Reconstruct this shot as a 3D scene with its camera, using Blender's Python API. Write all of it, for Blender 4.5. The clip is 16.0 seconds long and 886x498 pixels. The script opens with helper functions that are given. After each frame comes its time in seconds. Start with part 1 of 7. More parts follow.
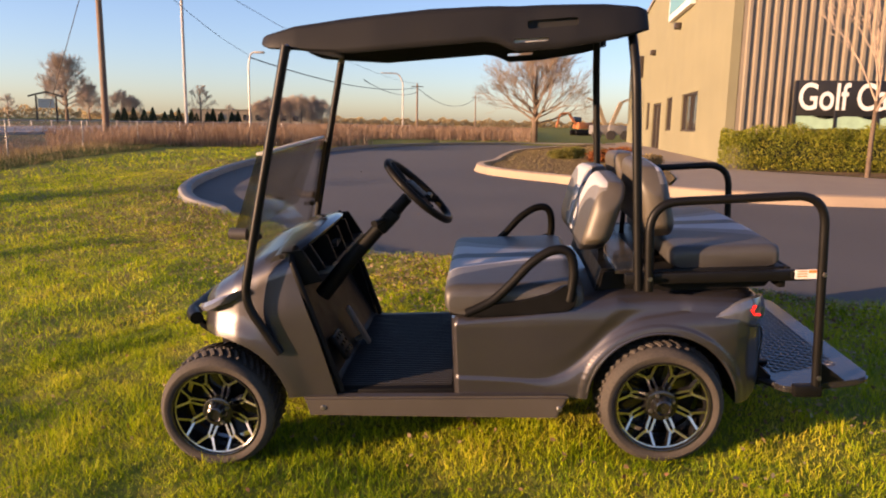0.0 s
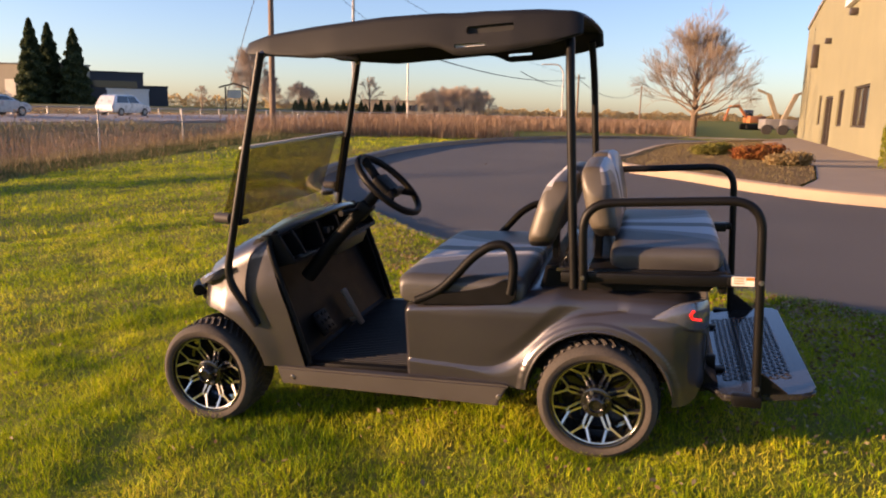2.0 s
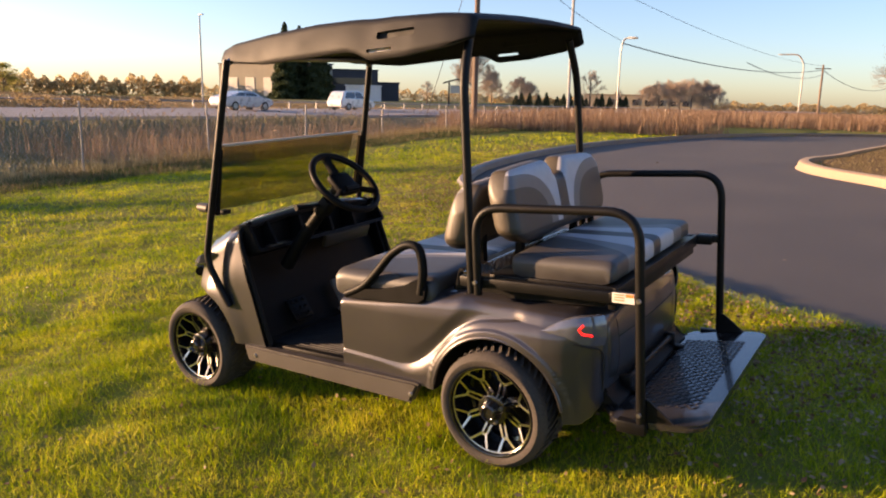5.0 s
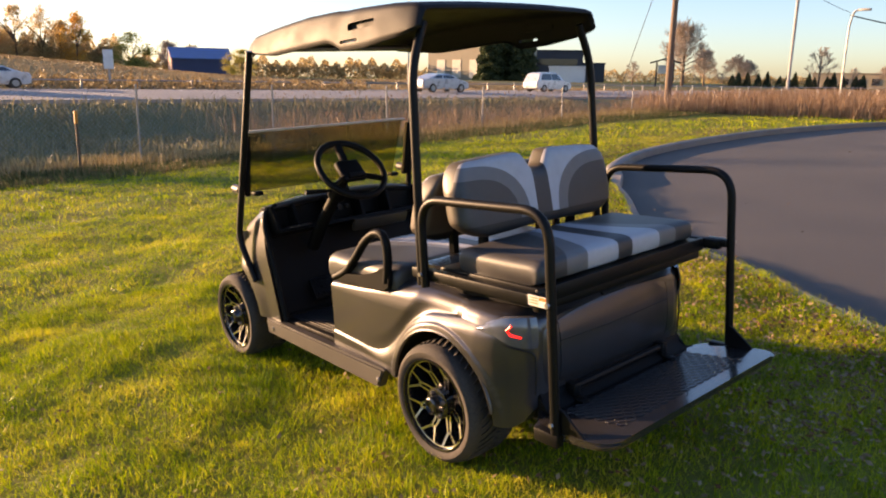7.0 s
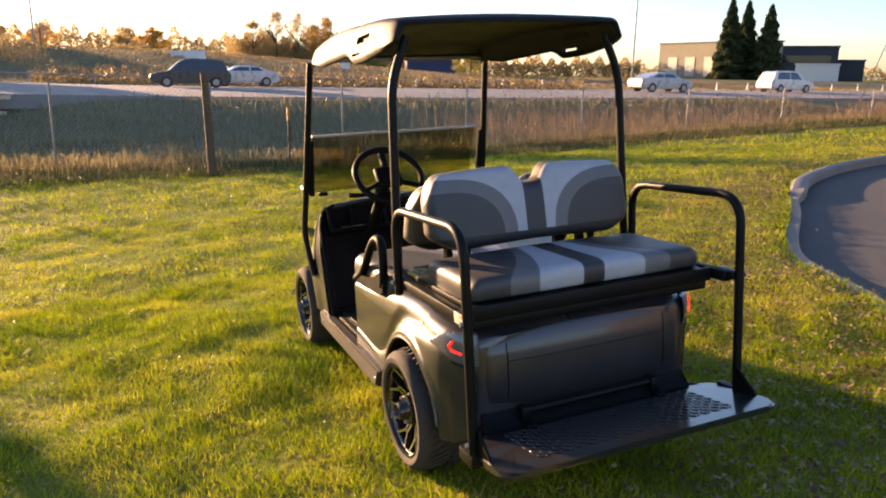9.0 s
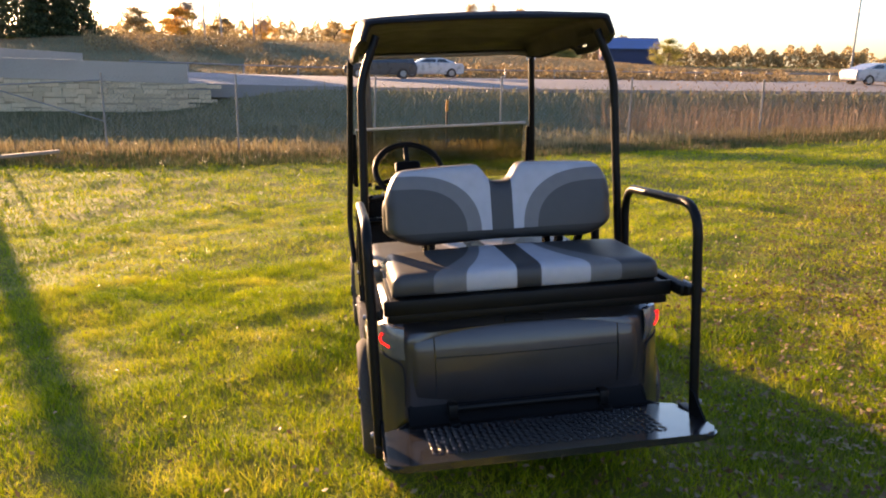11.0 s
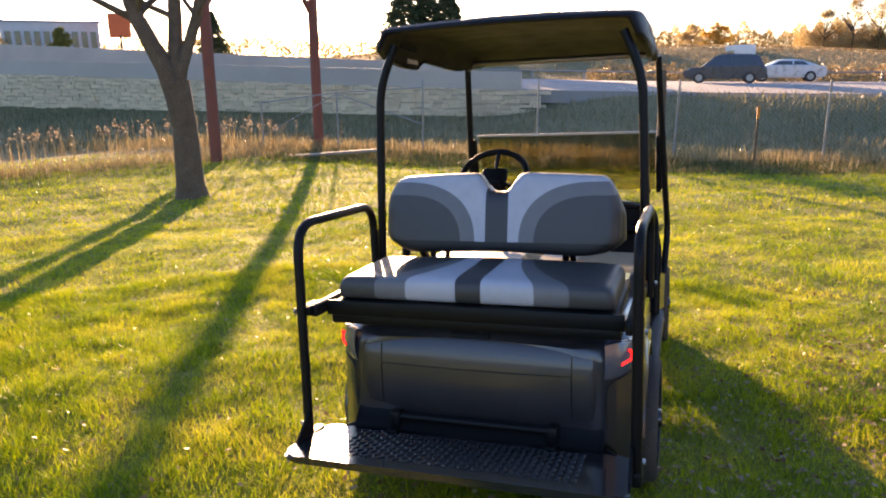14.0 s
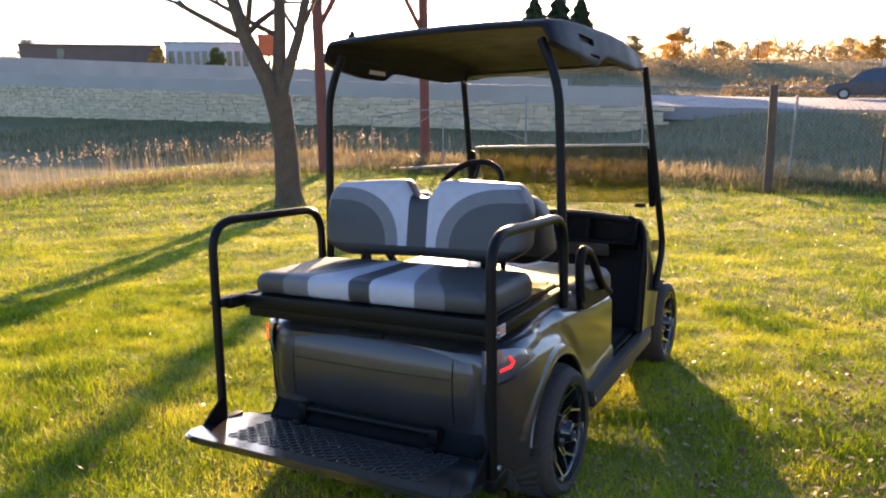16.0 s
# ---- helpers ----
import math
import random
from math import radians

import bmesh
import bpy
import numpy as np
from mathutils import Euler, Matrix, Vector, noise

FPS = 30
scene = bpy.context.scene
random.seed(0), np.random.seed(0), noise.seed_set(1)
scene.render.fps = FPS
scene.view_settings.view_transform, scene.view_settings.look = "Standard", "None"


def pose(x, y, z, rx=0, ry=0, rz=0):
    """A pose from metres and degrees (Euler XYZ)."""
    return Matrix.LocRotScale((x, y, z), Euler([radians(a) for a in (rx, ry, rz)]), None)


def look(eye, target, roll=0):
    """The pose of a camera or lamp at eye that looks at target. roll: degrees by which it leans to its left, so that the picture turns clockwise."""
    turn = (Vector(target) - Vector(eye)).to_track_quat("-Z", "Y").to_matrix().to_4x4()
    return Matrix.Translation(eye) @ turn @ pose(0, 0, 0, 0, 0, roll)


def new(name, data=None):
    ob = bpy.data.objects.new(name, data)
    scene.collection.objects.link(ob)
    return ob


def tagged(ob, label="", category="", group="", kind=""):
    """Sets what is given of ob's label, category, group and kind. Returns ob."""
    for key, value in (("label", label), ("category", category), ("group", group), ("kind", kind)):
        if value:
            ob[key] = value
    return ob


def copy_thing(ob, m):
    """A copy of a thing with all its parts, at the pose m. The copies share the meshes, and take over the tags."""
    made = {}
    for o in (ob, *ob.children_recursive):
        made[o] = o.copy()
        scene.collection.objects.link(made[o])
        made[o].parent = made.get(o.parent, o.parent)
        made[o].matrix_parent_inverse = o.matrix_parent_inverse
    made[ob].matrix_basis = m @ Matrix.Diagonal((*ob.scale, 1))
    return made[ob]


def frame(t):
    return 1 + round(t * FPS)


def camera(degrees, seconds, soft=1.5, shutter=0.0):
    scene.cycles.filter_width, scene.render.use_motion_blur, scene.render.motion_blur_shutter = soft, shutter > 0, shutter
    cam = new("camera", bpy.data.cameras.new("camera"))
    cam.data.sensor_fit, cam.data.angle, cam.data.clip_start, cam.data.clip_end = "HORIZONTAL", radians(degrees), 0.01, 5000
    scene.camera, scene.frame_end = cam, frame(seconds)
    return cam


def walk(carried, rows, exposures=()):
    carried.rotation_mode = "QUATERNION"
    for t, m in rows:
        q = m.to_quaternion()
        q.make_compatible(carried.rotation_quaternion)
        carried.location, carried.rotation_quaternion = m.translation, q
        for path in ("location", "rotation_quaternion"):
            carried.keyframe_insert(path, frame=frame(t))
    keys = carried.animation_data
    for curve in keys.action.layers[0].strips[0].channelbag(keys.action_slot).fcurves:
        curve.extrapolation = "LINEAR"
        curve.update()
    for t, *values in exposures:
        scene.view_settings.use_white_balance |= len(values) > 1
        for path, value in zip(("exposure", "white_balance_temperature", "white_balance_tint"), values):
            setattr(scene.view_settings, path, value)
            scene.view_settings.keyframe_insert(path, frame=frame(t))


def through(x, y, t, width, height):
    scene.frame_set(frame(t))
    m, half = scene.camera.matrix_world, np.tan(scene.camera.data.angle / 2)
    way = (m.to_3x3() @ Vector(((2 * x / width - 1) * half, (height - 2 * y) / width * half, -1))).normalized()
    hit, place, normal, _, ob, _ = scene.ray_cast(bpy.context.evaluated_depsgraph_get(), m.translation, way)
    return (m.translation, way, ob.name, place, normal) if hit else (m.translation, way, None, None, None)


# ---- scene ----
cam = camera(62.6, 16.0, soft=2.0)
METRES, EYE, TILT, LEAN, TURN = 6.8, 1.38, 2.36, -3.38, 4.2
ROWS = [
    (0.0, 0.0, 0.0, 0.0, -0.52, -12.14, 2.43),
    (0.5, 0.0351, -0.0133, -0.0, 1.89, -12.1, 2.4),
    (1.0, 0.0647, -0.0224, 0.0001, 4.46, -12.08, 2.31),
    (1.5, 0.0944, -0.0164, -0.0005, 8.18, -12.07, 2.37),
    (2.0, 0.1199, -0.0156, 0.0007, 12.17, -12.26, 2.42),
    (2.5, 0.1526, -0.0163, -0.0009, 14.94, -12.46, 2.36),
    (3.0, 0.1786, -0.0114, -0.0021, 16.82, -12.15, 2.51),
    (5.5, 0.3148, 0.0518, -0.0032, 33.58, -11.97, 2.75),
    (6.0, 0.3462, 0.0672, -0.0047, 37.87, -12.08, 2.68),
    (6.5, 0.3714, 0.0881, -0.0056, 41.57, -12.36, 2.79),
    (7.0, 0.3891, 0.1191, -0.0046, 45.15, -12.48, 3.11),
    (7.5, 0.4112, 0.1457, -0.0064, 49.36, -12.38, 3.27),
    (8.0, 0.4416, 0.1723, -0.0041, 53.63, -12.13, 3.09),
    (8.5, 0.4574, 0.1985, -0.0054, 57.94, -11.85, 2.94),
    (9.0, 0.4689, 0.2222, -0.0036, 62.53, -11.7, 2.75),
    (11.5, 0.5237, 0.3652, -0.0069, 80.6, -11.53, 1.78),
    (12.0, 0.5266, 0.3932, -0.0088, 84.16, -11.23, 1.15),
    (12.5, 0.529, 0.4209, -0.0093, 89.0, -11.0, 1.1),
    (13.0, 0.5339, 0.4574, -0.0116, 94.2, -11.0, 1.21),
    (13.5, 0.5262, 0.4903, -0.0132, 99.11, -10.81, 1.63),
    (14.0, 0.5108, 0.5222, -0.0115, 104.21, -10.29, 1.91),
    (14.5, 0.5078, 0.5571, -0.0146, 108.67, -9.9, 1.87),
    (15.0, 0.5039, 0.585, -0.0162, 111.38, -9.7, 1.51),
    (15.5, 0.4912, 0.6058, -0.0207, 112.86, -9.29, 1.31),
    (16.0, 0.4847, 0.6315, -0.0191, 114.49, -8.77, 1.33),
]
walk(cam, [(t, pose(0, 0, EYE, TILT, LEAN, TURN) @ pose(METRES * x, METRES * y, METRES * z, 90 + pitch, roll, yaw)) for t, x, y, z, yaw, pitch, roll in ROWS],
     [(0.0, 1.67, 7300, 26), (5.5, 1.92, 7600, 22), (9.0, 2.12, 7750, 20), (12.5, 2.36, 7600, 22), (16.0, 2.58, 6950, 20)])

# ---- light ----
SUN_AZ, SUN_EL = 115.5, 7.5          # degrees left of +y, degrees above the horizon
world = bpy.data.worlds.new("sky")
scene.world = world
world.use_nodes = True
wn = world.node_tree.nodes
sky = wn.new("ShaderNodeTexSky")
sky.sky_type, sky.sun_disc = "NISHITA", False
sky.sun_elevation, sky.sun_rotation = radians(SUN_EL), radians(-SUN_AZ)
sky.air_density, sky.dust_density, sky.ozone_density = 0.85, 0.65, 2.8
clear = wn.new("ShaderNodeMix")                # clear cold autumn air: a little bluer than the model's
clear.data_type, clear.blend_type = "RGBA", "MULTIPLY"
clear.inputs[0].default_value, clear.inputs[7].default_value = 1.0, (0.965, 0.95, 1.04, 1)
world.node_tree.links.new(sky.outputs[0], clear.inputs[6])
world.node_tree.links.new(clear.outputs[2], wn["Background"].inputs[0])
wn["Background"].inputs[1].default_value = 0.103
sun_data = bpy.data.lights.new("sun", "SUN")
sun_data.energy, sun_data.angle, sun_data.color = 4.2, radians(0.6), (1.0, 0.69, 0.41)
sun = new("sun", sun_data)
sa, se = radians(SUN_AZ), radians(SUN_EL)
SUN_DIR = Vector((-math.sin(sa) * math.cos(se), math.cos(sa) * math.cos(se), math.sin(se)))
sun.matrix_world = look(SUN_DIR * 50, (0, 0, 0))


# ---- small tools ----
def smooth(e0, e1, x):
    t = np.clip((np.asarray(x, float) - e0) / (e1 - e0), 0, 1)
    return t * t * (3 - 2 * t)


def finish(bm, name, mats, parent=None, label="", flat=False, sharp=38):
    me = bpy.data.meshes.new(name)
    bmesh.ops.recalc_face_normals(bm, faces=bm.faces[:])
    bm.to_mesh(me)
    bm.free()
    for m in (mats if isinstance(mats, (list, tuple)) else [mats]):
        me.materials.append(m)
    if not flat and len(me.polygons):
        me.polygons.foreach_set("use_smooth", [True] * len(me.polygons))
        me.set_sharp_from_angle(angle=radians(sharp))
    ob = new(name, me)
    if parent is not None:
        ob.parent = parent
    if label:
        ob["label"] = label
    return ob


def part(name, bm, material, parent, label="", **k):
    return finish(bm, name, material, parent, label, **k)


def mesh_from(name, verts, faces, mats, parent=None, label="", smooth_on=False):
    """A mesh object from numpy arrays of vertices and of equal-sided faces."""
    me = bpy.data.meshes.new(name)
    v, f = np.asarray(verts, np.float32), np.asarray(faces, np.int32)
    n = f.shape[1]
    me.vertices.add(len(v))
    me.vertices.foreach_set("co", v.ravel())
    me.loops.add(f.size)
    me.loops.foreach_set("vertex_index", f.ravel())
    me.polygons.add(len(f))
    me.polygons.foreach_set("loop_start", np.arange(0, f.size, n, dtype=np.int32))
    me.polygons.foreach_set("loop_total", np.full(len(f), n, np.int32))
    me.polygons.foreach_set("use_smooth", np.full(len(f), smooth_on))
    for m in (mats if isinstance(mats, (list, tuple)) else [mats]):
        me.materials.append(m)
    me.update(calc_edges=True)
    me.validate()
    ob = new(name, me)
    if parent is not None:
        ob.parent = parent
    if label:
        ob["label"] = label
    return ob


def thing(name, m, label, category, group="", kind=""):
    ob = new(name)
    ob.matrix_world = m
    ob.empty_display_size = 0.1
    return tagged(ob, label, category, group, kind)


def box(bm, c, s, rot=None, bev=0.0, seg=2, mi=0):
    m = Matrix.Translation(c) @ (rot if rot is not None else Matrix()) @ Matrix.Diagonal((*s, 1))
    r = bmesh.ops.create_cube(bm, size=1, matrix=m)
    vs = r["verts"]
    fs = {f for v in vs for f in v.link_faces}
    for f in fs:
        f.material_index = mi
    if bev:
        es = list({e for v in vs for e in v.link_edges})
        q = bmesh.ops.bevel(bm, geom=es, offset=bev, segments=seg, affect="EDGES", profile=0.5)
        for f in q["faces"]:
            f.material_index = mi
    return vs


def fillet(pts, r, n=5, closed=False):
    """A path with its corners rounded to the radius r."""
    pts = [Vector(p) for p in pts]
    out = []
    for i, p in enumerate(pts):
        if not closed and i in (0, len(pts) - 1):
            out.append(p)
            continue
        a, b = pts[i - 1] - p, pts[(i + 1) % len(pts)] - p
        k = min(r, 0.45 * a.length, 0.45 * b.length)
        a, b = p + a.normalized() * k, p + b.normalized() * k
        for j in range(n + 1):
            t = j / n
            out.append(a * (1 - t) ** 2 + p * 2 * t * (1 - t) + b * t * t)
    return out


def tube(bm, pts, r, n=10, closed=False, ry=None, up=None, mi=0):
    """A round bar along a path; r may be a list; ry: second radius."""
    pts = [Vector(p) for p in pts]
    rings = []
    ref = Vector(up) if up is not None else None
    side = None
    for i, p in enumerate(pts):
        a = pts[i - 1] if (i or closed) else p
        b = pts[(i + 1) % len(pts)] if (i < len(pts) - 1 or closed) else p
        d = (b - a).normalized()
        if ref is not None:
            side = d.cross(ref).normalized()
        elif side is None:
            side = d.orthogonal().normalized()
        else:
            side = (side - d * side.dot(d)).normalized()
        upv = side.cross(d)
        ra = r[i] if isinstance(r, (list, tuple)) else r
        rb = ra if ry is None else ry
        rings.append([bm.verts.new(p + side * math.cos(2 * math.pi * k / n) * ra + upv * math.sin(2 * math.pi * k / n) * rb) for k in range(n)])
    m = len(rings)
    for i in range(m if closed else m - 1):
        a, b = rings[i], rings[(i + 1) % m]
        for k in range(n):
            f = bm.faces.new((a[k], a[(k + 1) % n], b[(k + 1) % n], b[k]))
            f.material_index = mi
    if not closed:
        for q in (rings[0], rings[-1]):
            bm.faces.new(q).material_index = mi
    return rings


def loft(bm, secs, caps=True, ring=True):
    rows = [[bm.verts.new(p) for p in s] for s in secs]
    n = len(rows[0])
    for a, b in zip(rows, rows[1:]):
        for k in range(n if ring else n - 1):
            bm.faces.new((a[k], a[(k + 1) % n], b[(k + 1) % n], b[k]))
    if caps:
        bm.faces.new(rows[0])
        bm.faces.new(rows[-1])
    return rows


def lathe(bm, prof, n, m=Matrix(), mi=0):
    """Turns (radius, height) about the local z axis."""
    rows = [[bm.verts.new(m @ Vector((r * math.cos(2 * math.pi * k / n), r * math.sin(2 * math.pi * k / n), h))) for k in range(n)] for r, h in prof]
    for a, b in zip(rows, rows[1:]):
        for k in range(n):
            bm.faces.new((a[k], a[(k + 1) % n], b[(k + 1) % n], b[k])).material_index = mi
    return rows


def slab(bm, outline, h0, h1, axis="z", bev=0.0, mi=0):
    """An outline drawn in a plane, thickened from h0 to h1 along the axis."""
    put = {"z": lambda a, b, h: (a, b, h), "y": lambda a, b, h: (a, h, b), "x": lambda a, b, h: (h, a, b)}[axis]
    lo = [bm.verts.new(put(a, b, h0)) for a, b in outline]
    hi = [bm.verts.new(put(a, b, h1)) for a, b in outline]
    n = len(lo)
    fs = [bm.faces.new(lo), bm.faces.new(hi)]
    fs += [bm.faces.new((lo[k], lo[(k + 1) % n], hi[(k + 1) % n], hi[k])) for k in range(n)]
    for f in fs:
        f.material_index = mi
    if bev:
        es = list(set(fs[0].edges) | set(fs[1].edges))
        bmesh.ops.bevel(bm, geom=es, offset=bev, segments=2, affect="EDGES")


def carve(ob, cutters):
    """Takes the cutters' bodies out of ob for good."""
    for c in cutters:
        md = ob.modifiers.new("cut", "BOOLEAN")
        md.operation, md.object, md.solver = "DIFFERENCE", c, "EXACT"
    dg = bpy.context.evaluated_depsgraph_get()
    me = bpy.data.meshes.new_from_object(ob.evaluated_get(dg))
    ob.modifiers.clear()
    ob.data = me
    me.polygons.foreach_set("use_smooth", [True] * len(me.polygons))
    me.set_sharp_from_angle(angle=radians(38))
    for c in cutters:
        bpy.data.objects.remove(c)


def catmull(pts, n, closed=False):
    pts = [np.array(p, float) for p in pts]
    out, m = [], len(pts)
    for i in range(m if closed else m - 1):
        g = lambda k: pts[k % m] if closed else pts[min(max(k, 0), m - 1)]
        a, b, c, d = g(i - 1), g(i), g(i + 1), g(i + 2)
        for j in range(n):
            t = j / n
            out.append(0.5 * (2 * b + (c - a) * t + (2 * a - 5 * b + 4 * c - d) * t * t + (3 * b - a - 3 * c + d) * t ** 3))
    if not closed:
        out.append(pts[-1])
    return np.array(out)


def inside(poly, x, y):
    c = np.zeros(np.shape(x), bool)
    px, py = poly[:, 0], poly[:, 1]
    j = len(poly) - 1
    for i in range(len(poly)):
        hit = ((py[i] > y) != (py[j] > y)) & (x < (px[j] - px[i]) * (y - py[i]) / (py[j] - py[i] + 1e-12) + px[i])
        c ^= hit
        j = i
    return c


# ---- materials ----
def mat(name, col, rough=0.5, metal=0.0, col2=None, scale=6.0, fine=90.0, mixfine=0.4, bump=0.15, dist=0.004, coat=0.0, rvar=0.15, spec=0.5, random_v=0.0, island=False):
    m = bpy.data.materials.new(name)
    m.use_nodes = True
    t = m.node_tree
    n, l = t.nodes, t.links
    b = n["Principled BSDF"]
    co = n.new("ShaderNodeTexCoord")
    a, f = n.new("ShaderNodeTexNoise"), n.new("ShaderNodeTexNoise")
    a.inputs["Scale"].default_value, f.inputs["Scale"].default_value = scale, fine
    a.inputs["Detail"].default_value, f.inputs["Detail"].default_value = 5, 3
    l.new(co.outputs["Object"], a.inputs["Vector"])
    l.new(co.outputs["Object"], f.inputs["Vector"])
    mx = n.new("ShaderNodeMix")
    mx.inputs[0].default_value = mixfine
    l.new(a.outputs[0], mx.inputs[2])
    l.new(f.outputs[0], mx.inputs[3])
    rp = n.new("ShaderNodeValToRGB")
    rp.color_ramp.elements[0].position, rp.color_ramp.elements[1].position = 0.33, 0.67
    c2 = col2 or tuple(c * 0.72 for c in col)
    rp.color_ramp.elements[0].color, rp.color_ramp.elements[1].color = (*c2, 1), (*col, 1)
    l.new(mx.outputs[0], rp.inputs[0])
    out = rp.outputs[0]
    if random_v:
        hv = n.new("ShaderNodeHueSaturation")
        src = n.new("ShaderNodeNewGeometry" if island else "ShaderNodeObjectInfo")
        mr = n.new("ShaderNodeMapRange")
        mr.inputs[3].default_value, mr.inputs[4].default_value = 1 - random_v, 1 + random_v
        l.new(src.outputs["Random Per Island" if island else "Random"], mr.inputs[0])
        l.new(mr.outputs[0], hv.inputs["Value"])
        l.new(out, hv.inputs["Color"])
        out = hv.outputs[0]
    l.new(out, b.inputs["Base Color"])
    rr = n.new("ShaderNodeMapRange")
    rr.inputs[3].default_value, rr.inputs[4].default_value = max(0.02, rough - rvar), min(1, rough + rvar)
    l.new(a.outputs[0], rr.inputs[0])
    l.new(rr.outputs[0], b.inputs["Roughness"])
    b.inputs["Metallic"].default_value = metal
    b.inputs["Specular IOR Level"].default_value = spec
    b.inputs["Coat Weight"].default_value = coat
    b.inputs["Coat Roughness"].default_value = 0.08
    if bump:
        bp = n.new("ShaderNodeBump")
        bp.inputs["Strength"].default_value, bp.inputs["Distance"].default_value = bump, dist
        l.new(f.outputs[0], bp.inputs["Height"])
        l.new(bp.outputs[0], b.inputs["Normal"])
    return m


def leafy(name, cols, through=0.35, scale=0.5, spread=0.35, gain=1.0):
    """Blades and leaves: colour differs from blade to blade and from patch to patch, and light shines through."""
    m = bpy.data.materials.new(name)
    m.use_nodes = True
    t = m.node_tree
    n, l = t.nodes, t.links
    co, no, ge = n.new("ShaderNodeTexCoord"), n.new("ShaderNodeTexNoise"), n.new("ShaderNodeNewGeometry")
    no.inputs["Scale"].default_value, no.inputs["Detail"].default_value = scale, 4
    l.new(co.outputs["Object"], no.inputs["Vector"])
    mr = n.new("ShaderNodeMapRange")
    mr.inputs[3].default_value, mr.inputs[4].default_value = -spread, spread
    l.new(ge.outputs["Random Per Island"], mr.inputs[0])
    gn = n.new("ShaderNodeMath")
    gn.operation = "MULTIPLY_ADD"
    gn.inputs[1].default_value, gn.inputs[2].default_value = gain, 0.5 - 0.5 * gain
    l.new(no.outputs[0], gn.inputs[0])
    ad = n.new("ShaderNodeMath")
    l.new(gn.outputs[0], ad.inputs[0])
    l.new(mr.outputs[0], ad.inputs[1])
    rp = n.new("ShaderNodeValToRGB")
    el = rp.color_ramp.elements
    el[0].position, el[0].color = 0.2, (*cols[0], 1)
    el[1].position, el[1].color = 0.8, (*cols[-1], 1)
    for i, c in enumerate(cols[1:-1]):
        e = el.new(0.2 + 0.6 * (i + 1) / (len(cols) - 1))
        e.color = (*c, 1)
    l.new(ad.outputs[0], rp.inputs[0])
    d, tr, mx = n.new("ShaderNodeBsdfPrincipled"), n.new("ShaderNodeBsdfTranslucent"), n.new("ShaderNodeMixShader")
    n.remove(n["Principled BSDF"])
    d.inputs["Roughness"].default_value = 0.5
    d.inputs["Specular IOR Level"].default_value = 0.12
    l.new(rp.outputs[0], d.inputs["Base Color"])
    l.new(rp.outputs[0], tr.inputs["Color"])
    mx.inputs[0].default_value = through
    l.new(d.outputs[0], mx.inputs[1])
    l.new(tr.outputs[0], mx.inputs[2])
    l.new(mx.outputs[0], n["Material Output"].inputs[0])
    return m


def pane(name, tint, gloss=0.06):
    """Thin clear or tinted plastic sheet."""
    m = bpy.data.materials.new(name)
    m.use_nodes = True
    n, l = m.node_tree.nodes, m.node_tree.links
    n.remove(n["Principled BSDF"])
    tr, gl, mx, fr, pw, ad = n.new("ShaderNodeBsdfTransparent"), n.new("ShaderNodeBsdfGlossy"), n.new("ShaderNodeMixShader"), n.new("ShaderNodeLayerWeight"), n.new("ShaderNodeMath"), n.new("ShaderNodeMath")
    tr.inputs[0].default_value = (*tint, 1)
    gl.inputs["Roughness"].default_value = gloss
    fr.inputs["Blend"].default_value = 0.5
    pw.operation, pw.inputs[1].default_value = "POWER", 4.5
    ad.operation, ad.inputs[1].default_value, ad.inputs[2].default_value = "MULTIPLY_ADD", 0.8, 0.03
    l.new(fr.outputs["Facing"], pw.inputs[0])
    l.new(pw.outputs[0], ad.inputs[0])
    l.new(ad.outputs[0], mx.inputs[0])
    l.new(tr.outputs[0], mx.inputs[1])
    l.new(gl.outputs[0], mx.inputs[2])
    l.new(mx.outputs[0], n["Material Output"].inputs[0])
    return m


PAINT = mat("charcoal_metallic_paint", (0.058, 0.0545, 0.060), 0.37, 0.6, (0.046, 0.043, 0.048), 3, 1400, 0.4, 0.03, 0.001, coat=0.8, rvar=0.04)
BLACK_PL = mat("black_plastic", (0.007, 0.0066, 0.0068), 0.5, 0, (0.005, 0.005, 0.005), 14, 700, 0.5, 0.25, 0.001, spec=0.12)
BLACK_ST = mat("black_powder_coated_steel", (0.007, 0.0065, 0.0065), 0.42, 0, (0.005, 0.005, 0.005), 10, 500, 0.4, 0.15, 0.0008, rvar=0.08, spec=0.18)
ROOF_PL = mat("black_roof_plastic", (0.011, 0.0108, 0.0118), 0.58, 0, (0.008, 0.0078, 0.0085), 9, 1200, 0.5, 0.25, 0.0012, spec=0.24)
RUBBER = mat("dusty_tyre_rubber", (0.060, 0.049, 0.040), 0.85, 0, (0.024, 0.021, 0.019), 7, 130, 0.5, 0.3, 0.002)
MAT_RUB = mat("ribbed_floor_mat_rubber", (0.013, 0.013, 0.015), 0.6, 0, (0.008, 0.008, 0.009), 20, 260, 0.5, 0.5, 0.002, spec=0.3)
SILVER = mat("machined_aluminium", (0.62, 0.61, 0.60), 0.24, 1.0, (0.46, 0.45, 0.44), 30, 900, 0.5, 0.04, 0.0005, rvar=0.06)
GLOSSBLK = mat("gloss_black_alloy", (0.012, 0.012, 0.012), 0.18, 0.0, None, 20, 300, 0.4, 0.02, 0.0005, coat=0.6, rvar=0.05)
STEEL = mat("dull_steel", (0.35, 0.34, 0.33), 0.4, 1.0, None, 30, 300, 0.5, 0.1)
